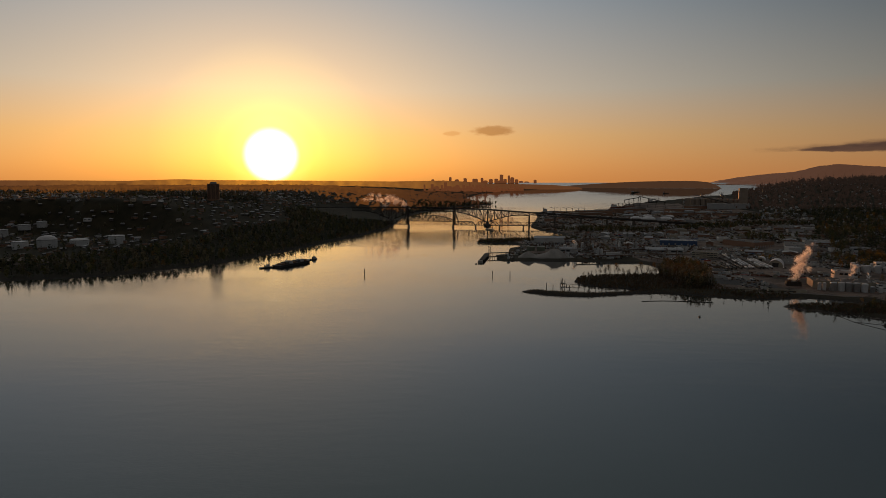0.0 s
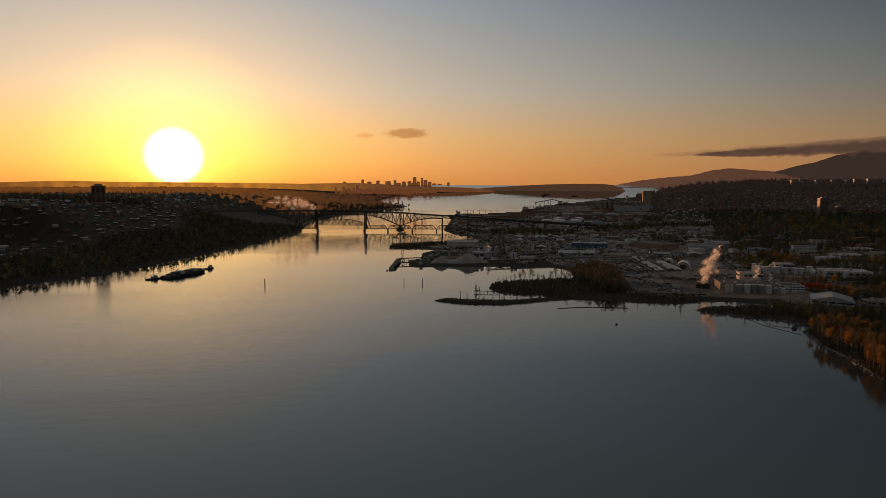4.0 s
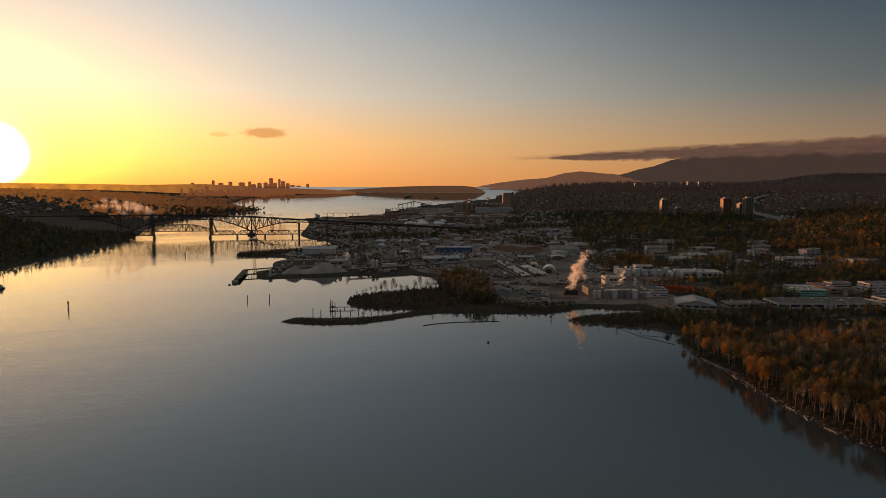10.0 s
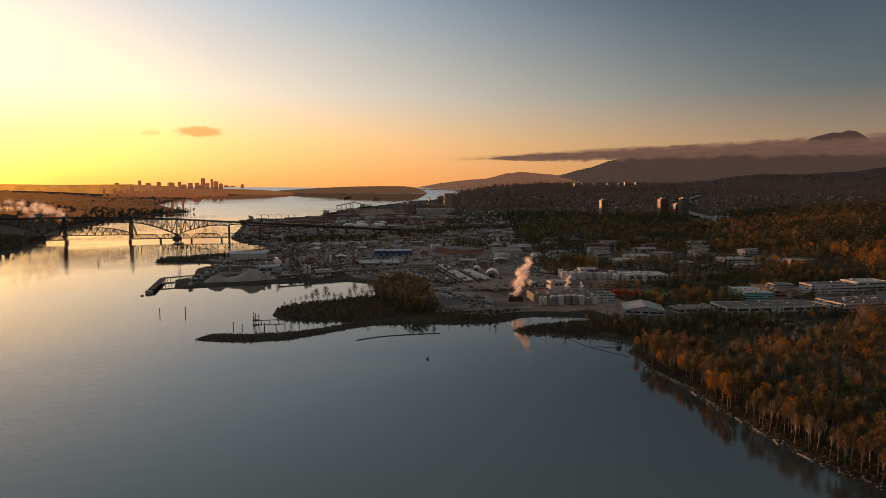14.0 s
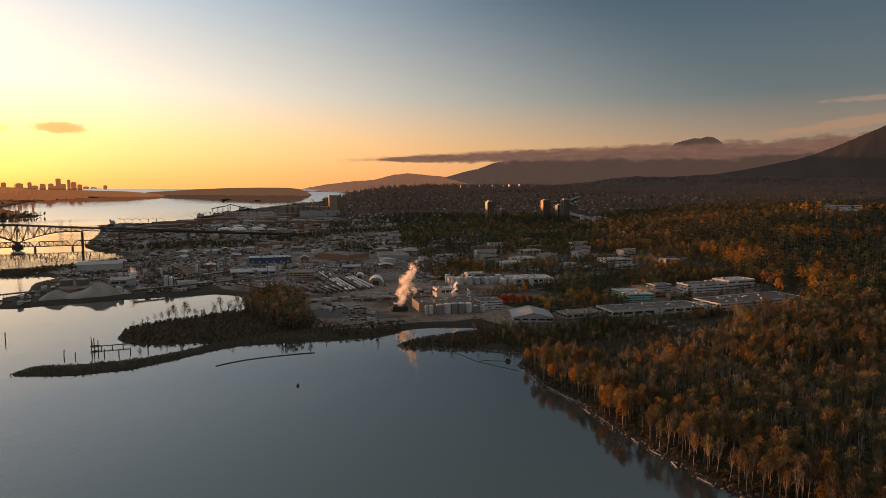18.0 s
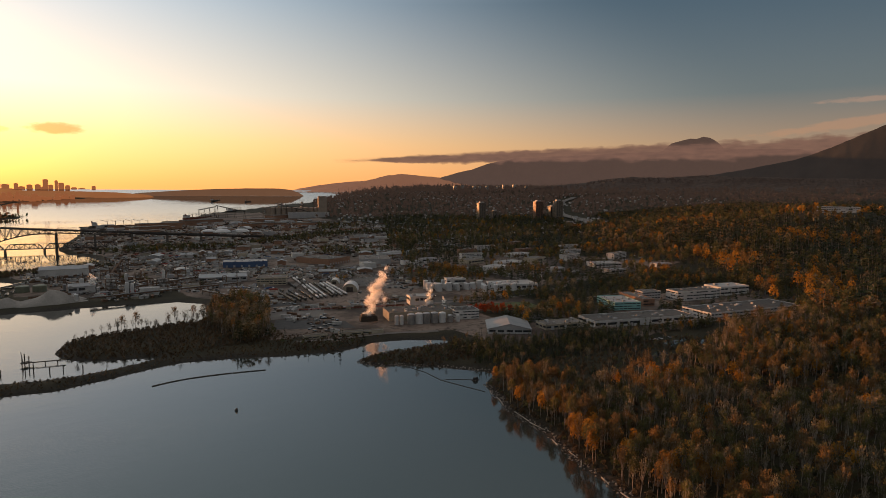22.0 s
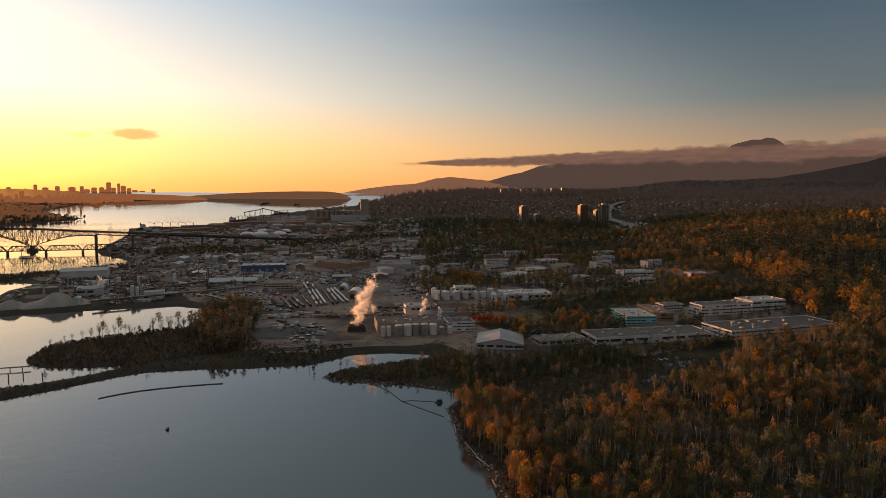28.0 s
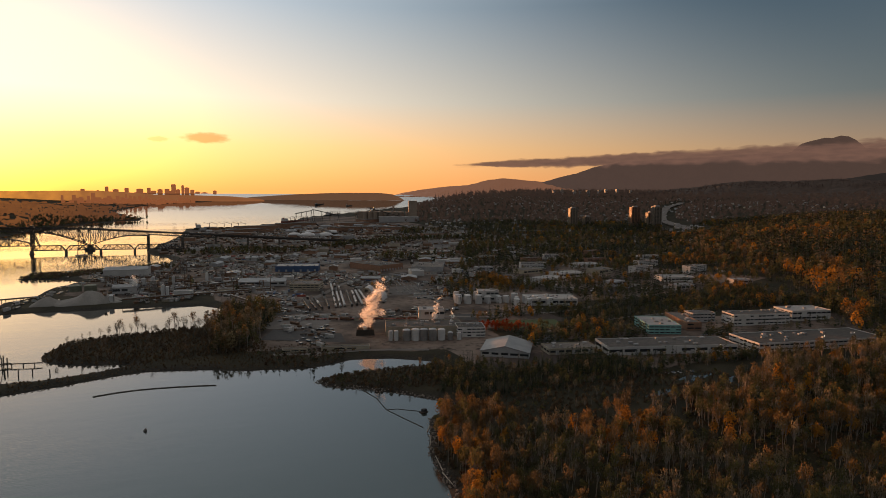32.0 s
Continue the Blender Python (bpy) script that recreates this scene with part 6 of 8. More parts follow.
# smaller plant scattered over the chemical works
r = random.Random(91)
for k in range(46):
    px, py = r.uniform(225, 470), r.uniform(1205, 1430)
    if any(math.hypot(px - a, py - b) < 24 for a, b in ((262, 1296), (340, 1232), (466, 1302), (300, 1300), (370, 1290))) or float(land_height(np.array([px]), np.array([py]))[1][0]) < 14:
        continue
    z = height_at(px, py) - 0.3
    pick = k % 4
    if pick == 0:
        ob = thing("pump_house", "small grey plant house among pipes", "plant house", px, py, z, r.uniform(-30, 10))
        w, d, h = r.uniform(5, 12), r.uniform(4, 8), r.uniform(3, 7)
        part("wall", bmesh_of(box, 0, 0, 0, w, d, h), M[r.choice(("wall_grey", "wall_beige", "wall_brick"))], ob)
        part("roof", bmesh_of(box, 0, 0, h, w + 0.5, d + 0.5, 0.35), M["roof_metal"], ob)
    elif pick == 1:
        ob = thing("process_tank", "small upright process tank with a lid", "tank", px, py, z)
        rad, h = r.uniform(1.6, 3.6), r.uniform(4, 11)
        part("shell", bmesh_of(drum, 0, 0, 0, rad, h, 14, None, 0.7), M[r.choice(("tank_white", "tank_steel", "steel_rust"))], ob)
        part("rail_ring", bmesh_of(drum, 0, 0, h - 0.1, rad + 0.3, 0.25, 14), M["steel_dark"], ob)
    elif pick == 2:
        frame_tower("process_plant", "rusty steel process frame with vessels", px, py, r.uniform(5, 10), r.uniform(4, 8), r.uniform(7, 15), 2, r.uniform(-30, 10))
    else:
        ob = thing("vent_stack", "thin steel vent stack on a base", "stack", px, py, z)
        h = r.uniform(10, 24)
        part("pipe", bmesh_of(drum, 0, 0, 0.8, 0.7, h, 8, 0.5), M["steel_rust"], ob)
        part("plinth", bmesh_of(box, 0, 0, 0, 3, 3, 1.0), M["concrete"], ob)
# ---- houses, port and town ----
def far_pose(x, y, z, turn=0.0, scale=1.0):
    """The pose of a thing at a true place, drawn in along its sight line if it is far."""
    px, py, pz = (float(v) for v in far_place(x, y, z))
    k = math.hypot(px - HUB[0], py - HUB[1]) / max(math.hypot(x - HUB[0], y - HUB[1]), 1)
    return Matrix.Translation((px, py, pz)) @ Matrix.Rotation(radians(turn), 4, "Z") @ Matrix.Scale(k * scale, 4)


def house_kind(label, wide, deep, high, gable, wall, roof, n):
    ob = thing("house", label, "house", group="hillside houses")
    part("wall", bmesh_of(box, 0, 0, -1.5, wide, deep, high + 1.5), M[wall], ob)
    bm = bmesh.new()
    e = 0.5
    top = [bm.verts.new(p) for p in ((-wide / 2 - e, -deep / 2 - e, high - 0.1), (wide / 2 + e, -deep / 2 - e, high - 0.1), (wide / 2 + e, deep / 2 + e, high - 0.1), (-wide / 2 - e, deep / 2 + e, high - 0.1),
                                    (-wide / 2 + (n % 2) * 2.5, 0, high + gable), (wide / 2 - (n % 2) * 2.5, 0, high + gable))]
    for f in ((0, 1, 5, 4), (2, 3, 4, 5), (3, 0, 4), (1, 2, 5), (3, 2, 1, 0)):
        bm.faces.new([top[i] for i in f])
    part("roof", bm, M[roof], ob)
    for dx in (-0.25, 0.25):
        part("window", bmesh_of(box, dx * wide, -deep / 2 - 0.02, high * 0.5, wide * 0.22, 0.1, 1.3), M["glass"], ob)
    return ob


HOUSES = [
    house_kind("white two-storey house with a dark shingle roof", 12, 9, 6, 2.4, "wall_white", "roof_dark", 0),
    house_kind("beige house with a pale hipped roof", 14, 10, 5, 2.2, "wall_beige", "roof_pale", 1),
    house_kind("grey house with a grey metal roof", 11, 9, 6.5, 2.0, "wall_grey", "roof_metal", 0),
    house_kind("white bungalow with a light grey roof", 15, 9, 4, 1.8, "wall_white", "roof_metal", 1),
]


def set_houses(x, y, seed, turn, spin=12):
    r = np.random.RandomState(seed)
    z = land_height(x, y)[0]
    for px, py, pz in zip(x, y, z):
        kind = HOUSES[r.randint(len(HOUSES))]
        m = far_pose(px, py, pz, turn + r.choice((0, 90)) + r.uniform(-spin, spin), r.uniform(0.9, 1.35))
        if kind.name in placed:
            copy_thing(kind, m).matrix_basis = m
        else:
            placed.add(kind.name)
            kind.matrix_basis = m


placed = set()
x, y = spread(61, -2400, -250, 1500, 3000, 120.0, lambda x, y: (land_height(x, y)[3] > 340) & (polar(x, y)[1] > -44) & (polar(x, y)[1] < -9) & (polar(x, y)[0] < 2700))
set_houses(x, y, 1, 20)
x, y = spread(62, 1300, 3600, 1700, 4300, 150.0, lambda x, y: (land_height(x, y)[2] > 150) & (polar(x, y)[1] > 27) & (polar(x, y)[1] < 58) & (polar(x, y)[0] > 2500) & (polar(x, y)[0] < 3300))
set_houses(x, y, 2, 0, 25)


def house_rows(wide, deep, high, gable, wall, roof):
    """A plain house for the far slopes, as walls and roof for one joined object."""
    w, d = wide / 2, deep / 2
    walls = [(-w, -d, -2), (w, -d, -2), (w, d, -2), (-w, d, -2), (-w, -d, high), (w, -d, high), (w, d, high), (-w, d, high)]
    tops = [(-w - 0.5, -d - 0.5, high - 0.1), (w + 0.5, -d - 0.5, high - 0.1), (w + 0.5, d + 0.5, high - 0.1), (-w - 0.5, d + 0.5, high - 0.1), (-w * 0.8, 0, high + gable), (w * 0.8, 0, high + gable), (-w * 0.8, 0.02, high + gable), (w * 0.8, 0.02, high + gable)]
    return (walls, [(0, 1, 5, 4), (1, 2, 6, 5), (2, 3, 7, 6), (3, 0, 4, 7)]), (tops, [(0, 1, 5, 4), (2, 3, 6, 7), (3, 0, 4, 6), (1, 2, 7, 5)]), M[wall], M[roof]


FAR_HOUSES = [house_rows(13, 10, 6, 2.4, "wall_white", "roof_dark"), house_rows(15, 11, 5, 2.4, "wall_beige", "roof_pale"), house_rows(12, 10, 6, 2, "wall_white", "roof_metal"), house_rows(22, 12, 9, 1.5, "wall_grey", "roof_grey")]
x, y = spread(63, -2600, -200, 1200, 3300, 30.0, lambda x, y: (land_height(x, y)[3] > np.where(polar(x, y)[1] < -20, 240, 350)) & (polar(x, y)[1] > -44) & (polar(x, y)[1] < -8) & (np.random.RandomState(6).rand(x.size) < 0.75))
# shaded walls and skylit roofs are put into the colours: dark walls, mostly paler roofs
tagged(woods("hillside_house_rows", "rows of small houses over the southern hillside", x, y, [house_rows(13, 10, 4, 2.0, "roof_dark", "roof_metal"), house_rows(15, 11, 4, 2.0, "wall_brick", "roof_grey"), house_rows(12, 10, 4, 1.6, "roof_dark", "roof_pale"), house_rows(20, 12, 6, 1.2, "wall_brick", "roof_dark")], (0.34, 0.22, 0.26, 0.18), 63, (0.6, 1.0)), category="houses")
x, y = spread(64, 1200, 4200, 1500, 5600, 84.0, lambda x, y: (land_height(x, y)[2] > 120) & (polar(x, y)[1] > 26) & (polar(x, y)[1] < 60) & (polar(x, y)[0] > 1900) & (polar(x, y)[0] < 5600) & (waves(x, y, 81, 180) > -0.35))
tagged(woods("town_house_rows", "small houses scattered over the northern slopes", x, y, FAR_HOUSES, (0.35, 0.25, 0.25, 0.15), 64, (0.7, 1.15)), category="houses")
x, y = spread(65, 330, 1300, 1500, 3100, 30.0, lambda x, y: (land_height(x, y)[2] > 25) & (polar(x, y)[1] < 38) & (np.abs(y - 2128 + 0.148 * (x - 152)) > 30) & (np.random.RandomState(7).rand(x.size) < 0.45))
tagged(woods("yard_stacks", "stacked goods, trailers and small sheds in the port yards", x, y, [house_rows(12, 2.6, 2.6, 0.1, "wall_white", "roof_pale"), house_rows(14, 6, 3.5, 0.5, "steel_rust", "steel_rust"), house_rows(16, 8, 4, 1, "wall_grey", "roof_metal"), house_rows(7, 3, 2.5, 0.2, "tank_black", "tank_black"), house_rows(20, 5, 3, 0.2, "wood_dark", "wood_dark")], (0.14, 0.26, 0.1, 0.24, 0.26), 65, (0.6, 1.3)), category="yard goods")


# low commercial and apartment blocks on the plain
BLOCKS = [("apartment_block", "pale four-storey apartment block", 52, 18, 12, "wall_white", "roof_grey", 4, 9), ("store", "broad pale store with a flat roof", 58, 36, 7, "wall_white", "roof_pale", 1, 8),
          ("workshop", "grey workshop with a metal roof", 34, 22, 7, "wall_grey", "roof_metal", 1, 4), ("apartment_block", "reddish brick apartment block", 46, 16, 12, "wall_brick", "roof_grey", 4, 8),
          ("warehouse", "beige warehouse with a gravel roof", 48, 30, 8, "wall_beige", "roof_grey", 1, 5)]
SPOTS = [(1148, 1438, 0), (1186, 1337, 3), (1130, 1300, 1), (1174, 1183, 0), (1095, 1210, 4), (1137, 1060, 1), (1076, 985, 2), (1005, 1195, 1), (960, 1260, 4), (930, 1150, 1), (1010, 1320, 0), (1060, 1400, 3), (1250, 1250, 0), (1240, 1110, 0),
         (1010, 1070, 2), (1180, 960, 2), (900, 1330, 2), (1330, 1330, 0), (1000, 1500, 4), (1290, 1480, 3), (1120, 1560, 2), (880, 1560, 4), (960, 1650, 1)]
for n, (px, py, k) in enumerate(SPOTS):
    name, label, w, d, h, wall, roof, storeys, bays = BLOCKS[k]
    building(name, label, "building", px, py, w, d, h, -18 + 9 * (n % 5), wall, roof, storeys, bays, 0, 3, seed=n + 40, sides=False)
r = random.Random(12)
count = 0
kinds = [("shed", "low grey industrial shed with a metal roof", "wall_grey", "roof_metal", 3), ("warehouse", "pale industrial warehouse with a flat roof", "wall_white", "roof_pale", 0), ("workshop", "beige workshop with a flat roof", "wall_beige", "roof_grey", 0), ("shed", "brown shed with a metal roof", "wall_brick", "roof_metal", 2.5)]
far_kinds = [("shed", "low dark industrial shed with a gravel roof", "wall_brick", "roof_dark", 0), ("shed", "brown shed with a dark shallow roof", "wall_brick", "roof_grey", 2.0), ("warehouse", "grey warehouse with a dark flat roof", "wall_grey", "roof_dark", 0)]
taken = [(560, 1470, 60), (712, 1432, 65), (466, 1302, 50), (520, 1222, 40), (806, 1392, 70), (258, 1510, 50), (550, 1120, 110), (690, 1190, 60), (352, 1500, 25)]
while count < 135:
    px, py = r.uniform(300, 1250), r.uniform(1230, 3000)
    d, az = (float(v) for v in polar(np.array(px), np.array(py)))
    if float(land_height(np.array([px]), np.array([py]))[2][0]) < 30 or az > 36 or (az > 29 and d < 1300) or abs(py - 2128 + 0.148 * (px - 152)) < 30:
        continue
    if any(math.hypot(px - a, py - b) < c for a, b, c in taken):
        continue
    name, label, wall, roof, gable = r.choice(kinds if d < 1650 or count % 4 == 0 else far_kinds)
    w, dp, h = r.uniform(14, 46), r.uniform(12, 30), r.uniform(4.5, 9)
    taken.append((px, py, max(w, dp) * 0.75))
    ob = building(name, label, "shed", px, py, w, dp, h, r.choice((-14, 76, -25, 65)), wall, roof, 1, 0, 0, 0 if d > 1800 else 2, gable=gable, seed=count)
    if d > 2200:
        ob.matrix_basis = far_pose(px, py, height_at(px, py) - 0.5, 0)
    count += 1


# ---- high-rises by the highway ----
def high_rise(x, y, z, wide, deep, high, floors, turn, label, wall="wall_tower", crown=True, pane="tower_glass"):
    ob = thing("high_rise", label, "high-rise", group="high-rises by the highway")
    part("core", bmesh_of(box, 0, 0, -4, wide, deep, high + 4), M[wall], ob)
    step = high / floors
    for k in range(floors):
        bm = bmesh.new()
        box(bm, 0, 0, step * k + step * 0.3, wide + 0.5, deep * 0.72, step * 0.55)
        box(bm, 0, 0, step * k + step * 0.3, wide * 0.30, deep + 0.5, step * 0.55)
        for sx in (-1, 1):
            box(bm, sx * wide * 0.34, 0, step * k + step * 0.3, wide * 0.22, deep + 0.5, step * 0.55)
        part("window_band", bm, M[pane], ob)
        bm = bmesh.new()
        for sx in (-1, 1):
            box(bm, sx * wide * 0.42, -deep / 2 - 0.6, step * k + 0.1, wide * 0.2, 1.6, 0.3)
        part("balcony_pair", bm, M[wall], ob)
    if crown:
        part("roof_house", bmesh_of(box, 0, 0, high, wide * 0.55, deep * 0.55, 5), M["wall_grey"], ob)
    ob.matrix_basis = far_pose(x, y, z, turn)
    return ob


high_rise(1925, 2392, 12, 32, 28, 84, 26, -15, "tall beige apartment tower lit by low sun")
high_rise(1985, 2372, 12, 30, 28, 48, 15, -15, "mid-height beige apartment tower")
high_rise(2110, 2225, 12, 34, 30, 92, 28, -18, "dark slender apartment tower", "wall_brick")
high_rise(2172, 2198, 12, 32, 28, 70, 20, -18, "grey apartment tower with balconies")
high_rise(2146, 2140, 12, 32, 30, 96, 30, -18, "tall pale apartment tower lit by low sun")
building("podium_block", "pale low podium at the foot of the towers", "building", 1955, 2376, 70, 30, 9, -35, "wall_white", "roof_pale", 2, 12, 0, 0)
high_rise(-704, 1905, 100, 34, 18, 46, 15, 15, "lone concrete apartment slab on the southern crest", "wall_brick")
r = random.Random(8)
for k in range(9):
    az, d = radians(36.8 + 0.75 * k + r.uniform(-0.3, 0.3)), r.uniform(6100, 6700)
    px, py = HUB[0] + d * math.sin(az), HUB[1] + d * math.cos(az)
    ob = high_rise(px, py, height_at(px, py), 30, 24, r.uniform(38, 66), 12, r.uniform(-40, 0), "distant pale apartment tower on the town ridge", "wall_white", False)
# hillside school
building("hillside_college", "long white college building on the wooded hill", "building", 2034, 995, 100, 32, 15, -66, "wall_white", "roof_pale", 3, 18, 0, 5)

# ---- tanks on the southern shore ----
for px, py, rad, high, dome in ((-896, 1303, 15, 15, 0.0), (-843, 1310, 19, 20, 8.0), (-798, 1351, 19, 14, 3.0), (-745, 1406, 17, 19, 0.0), (-1096, 1527, 16, 18, 0.0), (-1076, 1586, 14, 14, 0.0), (-1050, 1617, 12, 16, 0.0)):
    z = height_at(px, py) - 1.5
    tank = thing("oil_tank", "large white oil storage tank with a domed roof" if dome else "large pale oil storage tank", "tank", px, py, z, 0, "oil tanks")
    part("shell", bmesh_of(drum, 0, 0, 0, rad, high, 32, None, dome or 0.8), M["tank_white"], tank)
    part("wind_girder", bmesh_of(drum, 0, 0, high - 1.6, rad + 0.35, 0.4, 32), M["steel_dark"], tank)


# ---- port beyond the bridge ----
def ship(name, label, x, y, z, turn, long, wide, hull, cargo_gear):
    ob = thing(name, label, "ship")
    bm = bmesh.new()
    n = 12
    rows = []
    for k in range(n + 1):
        t = k / n
        half = wide / 2 * min(1, (1 - t) * 4.5 + 0.06) ** 0.6 * min(1, t * 8 + 0.7)
        px = (t - 0.5) * long
        rows.append([bm.verts.new(p) for p in ((px, -half, 7 + 2 * (t > 0.9)), (px, -half * 0.92, -2), (px, half * 0.92, -2), (px, half, 7 + 2 * (t > 0.9)))])
    for a, b in zip(rows[:-1], rows[1:]):
        for q in range(4):
            bm.faces.new((a[q], a[(q + 1) % 4], b[(q + 1) % 4], b[q]))
    bm.faces.new(rows[0])
    bm.faces.new(rows[-1][::-1])
    part("hull", bm, M[hull], ob)
    bm = bmesh.new()
    box(bm, -long * 0.42, 0, 7, long * 0.09, wide * 0.86, 10)
    box(bm, -long * 0.42, 0, 17, long * 0.06, wide * 0.98, 4)
    part("bridge_house", bm, M["wall_white"], ob)
    part("funnel", bmesh_of(box, -long * 0.46, 0, 17, 5, 5, 9, 0, 0.8), M["hull_red"], ob)
    for k in range(cargo_gear):
        px = (-0.28 + 0.66 * k / max(cargo_gear - 1, 1)) * long
        part("hatch_cover", bmesh_of(box, px, 0, 7, long * 0.09, wide * 0.7, 2.2), M["steel_rust"], ob)
        bm = bmesh.new()
        bar(bm, (px + long * 0.06, 0, 7), (px + long * 0.06, 0, 26), 2.0)
        bar(bm, (px + long * 0.06, 0, 22), (px - long * 0.05, 0, 30), 1.0)
        part("deck_crane", bm, M["steel_dark"], ob)
    ob.matrix_basis = far_pose(x, y, z, turn)


ship("bulk_carrier", "dark bulk carrier with deck cranes beside the terminal", 572, 2955, 0, -8, 215, 30, "hull_black", 6)
ship("bulk_carrier", "red bulk carrier under the loading arms", 1010, 3520, 0, 35, 200, 32, "hull_red", 5)
ship("bulk_carrier", "bulk carrier at the grain berth", 1480, 4420, 0, 50, 210, 32, "hull_black", 6)
ship("freighter", "small freighter at anchor in the harbour", 2350, 7900, 0, 40, 180, 28, "hull_black", 4)
ship("coaster", "small coaster under way in the harbour", 2500, 7200, 0, 0, 70, 14, "hull_black", 1)


def block_at(name, label, category, x, y, wide, deep, high, turn, wall, roof):
    ob = thing(name, label, category)
    part("wall", bmesh_of(box, 0, 0, -3, wide, deep, high + 3), M[wall], ob)
    part("roof", bmesh_of(box, 0, 0, high, wide + 1, deep + 1, 1.2), M[roof], ob)
    ob.matrix_basis = far_pose(x, y, height_at(x, y), turn)
    return ob


# grain terminal: rows of bins with a head house
for k in range(9):
    bins = thing("grain_bin", "tall round concrete grain bin", "grain bin", group="grain terminal")
    part("shell", bmesh_of(drum, 0, 0, -2, 12, 58, 18, None, 3), M["grain_stone"], bins)
    px, py = 1292 + 23 * k, 3240 - 13 * k
    bins.matrix_basis = far_pose(px, py, 3, 0)
block_at("head_house", "tall concrete head house of the grain terminal", "terminal", 1498, 3118, 40, 40, 96, -20, "grain_stone", "roof_grey")
block_at("grain_shed", "long windowless concrete grain shed", "terminal", 1385, 3262, 230, 44, 44, -20, "grain_stone", "roof_grey")
block_at("grain_shed", "broad storage shed with a pale roof", "terminal", 1400, 3060, 190, 50, 24, -20, "wall_grey", "roof_pale")
for k, (px, py, h) in enumerate(((1270, 3290, 60), (1350, 3275, 84), (1440, 3235, 90), (1530, 3190, 60))):
    ob = frame_tower("elevator_leg", "steel elevator leg of the terminal", 0, 0, 16, 16, h, 4, 0)
    ob.matrix_basis = far_pose(px, py, 3, 15)


def far_conveyor(a, b, label):
    ob = thing("loading_gallery", label, "conveyor")
    pts = [Vector([float(v) for v in far_place(*p)]) for p in (a, b)]
    part("gallery", bmesh_of(bar, pts[0], pts[1], 3.6, 3.4), M["steel_dark"], ob)
    for t in (0.05, 0.35, 0.65, 0.95):
        p = pts[0].lerp(pts[1], t)
        foot = EYE_Z - EYE_Z * math.hypot(p.x - HUB[0], p.y - HUB[1]) / (math.hypot(a[0] - HUB[0], a[1] - HUB[1]) * (1 - t) + math.hypot(b[0] - HUB[0], b[1] - HUB[1]) * t)
        bm = bmesh.new()
        bar(bm, (p.x - 5, p.y, foot), (p.x, p.y, p.z), 1.2)
        bar(bm, (p.x + 5, p.y, foot), (p.x, p.y, p.z), 1.2)
        part("trestle", bm, M["steel_dark"], ob)


far_conveyor((1085, 3480, 66), (1200, 3370, 36), "high covered loading gallery over the ship berth")
far_conveyor((1300, 3225, 80), (1490, 2960, 14), "sloping covered grain gallery on trestles")
far_conveyor((985, 3430, 46), (1085, 3480, 60), "long ship loader boom over the berth")
for px, py, rad in ((747, 2395, 24), (787, 2373, 26), (842, 2345, 26), (905, 2480, 20), (830, 2520, 20)):
    dome = thing("storage_dome", "pale round storage dome in the port", "dome", group="port domes")
    part("dome_shell", bmesh_of(drum, 0, 0, -1, rad, 5, 28, None, rad * 0.34), M["tank_white"], dome)
    dome.matrix_basis = far_pose(px, py, height_at(px, py), 0)
for k, (px, py, w, d, h) in enumerate(((700, 2900, 170, 45, 11), (900, 3050, 180, 50, 12), (620, 2700, 150, 40, 10), (1120, 2920, 150, 55, 12), (1000, 2620, 120, 50, 11), (1300, 3150, 160, 60, 14), (560, 2500, 110, 36, 9), (1180, 2560, 100, 40, 9))):
    block_at("transit_shed", "long low transit shed in the port", "shed", px, py, w, d, h, 12 + 5 * (k % 3), "wall_brick", ("roof_grey", "roof_dark", "roof_grey")[k % 3])
mast = thing("tall_stack", "slender tall stack in the port", "stack")
part("shaft", bmesh_of(drum, 0, 0, -2, 3.2, 95, 12, 2.0), M["concrete"], mast)
mast.matrix_basis = far_pose(1990, 3900, 4, 0)


# ---- far city ----
SKYLINE = [(746, 318, 5), (778, 314, 4), (790, 318, 7), (805, 316, 6), (823, 317, 9), (836, 315.5, 5), (852, 317.5, 7), (862, 317, 7), (871.5, 309.5, 6.5), (878, 317.5, 6), (885, 311, 3.6), (891, 314.5, 7),
           (899, 318, 5), (907, 321, 8), (917, 322, 8), (933, 319, 5), (712, 321, 4), (728, 321, 5), (765, 320, 5), (842, 320, 8), (870, 320, 9), (925, 324, 9)]
r = random.Random(3)
for k in range(110):
    SKYLINE.append((r.uniform(640, 905), 325.0 + r.uniform(-3.0, 2.0), r.uniform(3, 9)))
for n, (px, py, w) in enumerate(SKYLINE):
    az = math.atan2(px - 784, 1096) - radians(0.0)
    # bearings are from the middle of the flight line
    d = 4560 + 3 * (n % 20)
    top = EYE_Z + d * math.tan(radians((320.3 - py) / 19.13))
    ax, ay = HUB[0] + (d * math.tan(az) - 150 * (1 - d / 8600.0)), HUB[1] + d
    tower = thing("city_tower", "distant hazy tower of the downtown skyline", "tower", ax, ay, EYE_Z - 130, r.uniform(-20, 20), "downtown skyline")
    width = w / 1096 * d
    bm = bmesh.new()
    box(bm, 0, 0, 0, width, width * 0.9, top - EYE_Z + 130 - 2)
    box(bm, 0, 0, top - EYE_Z + 130 - 2.004, width * 0.6, width * 0.5, 2.5)
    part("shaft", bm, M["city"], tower)
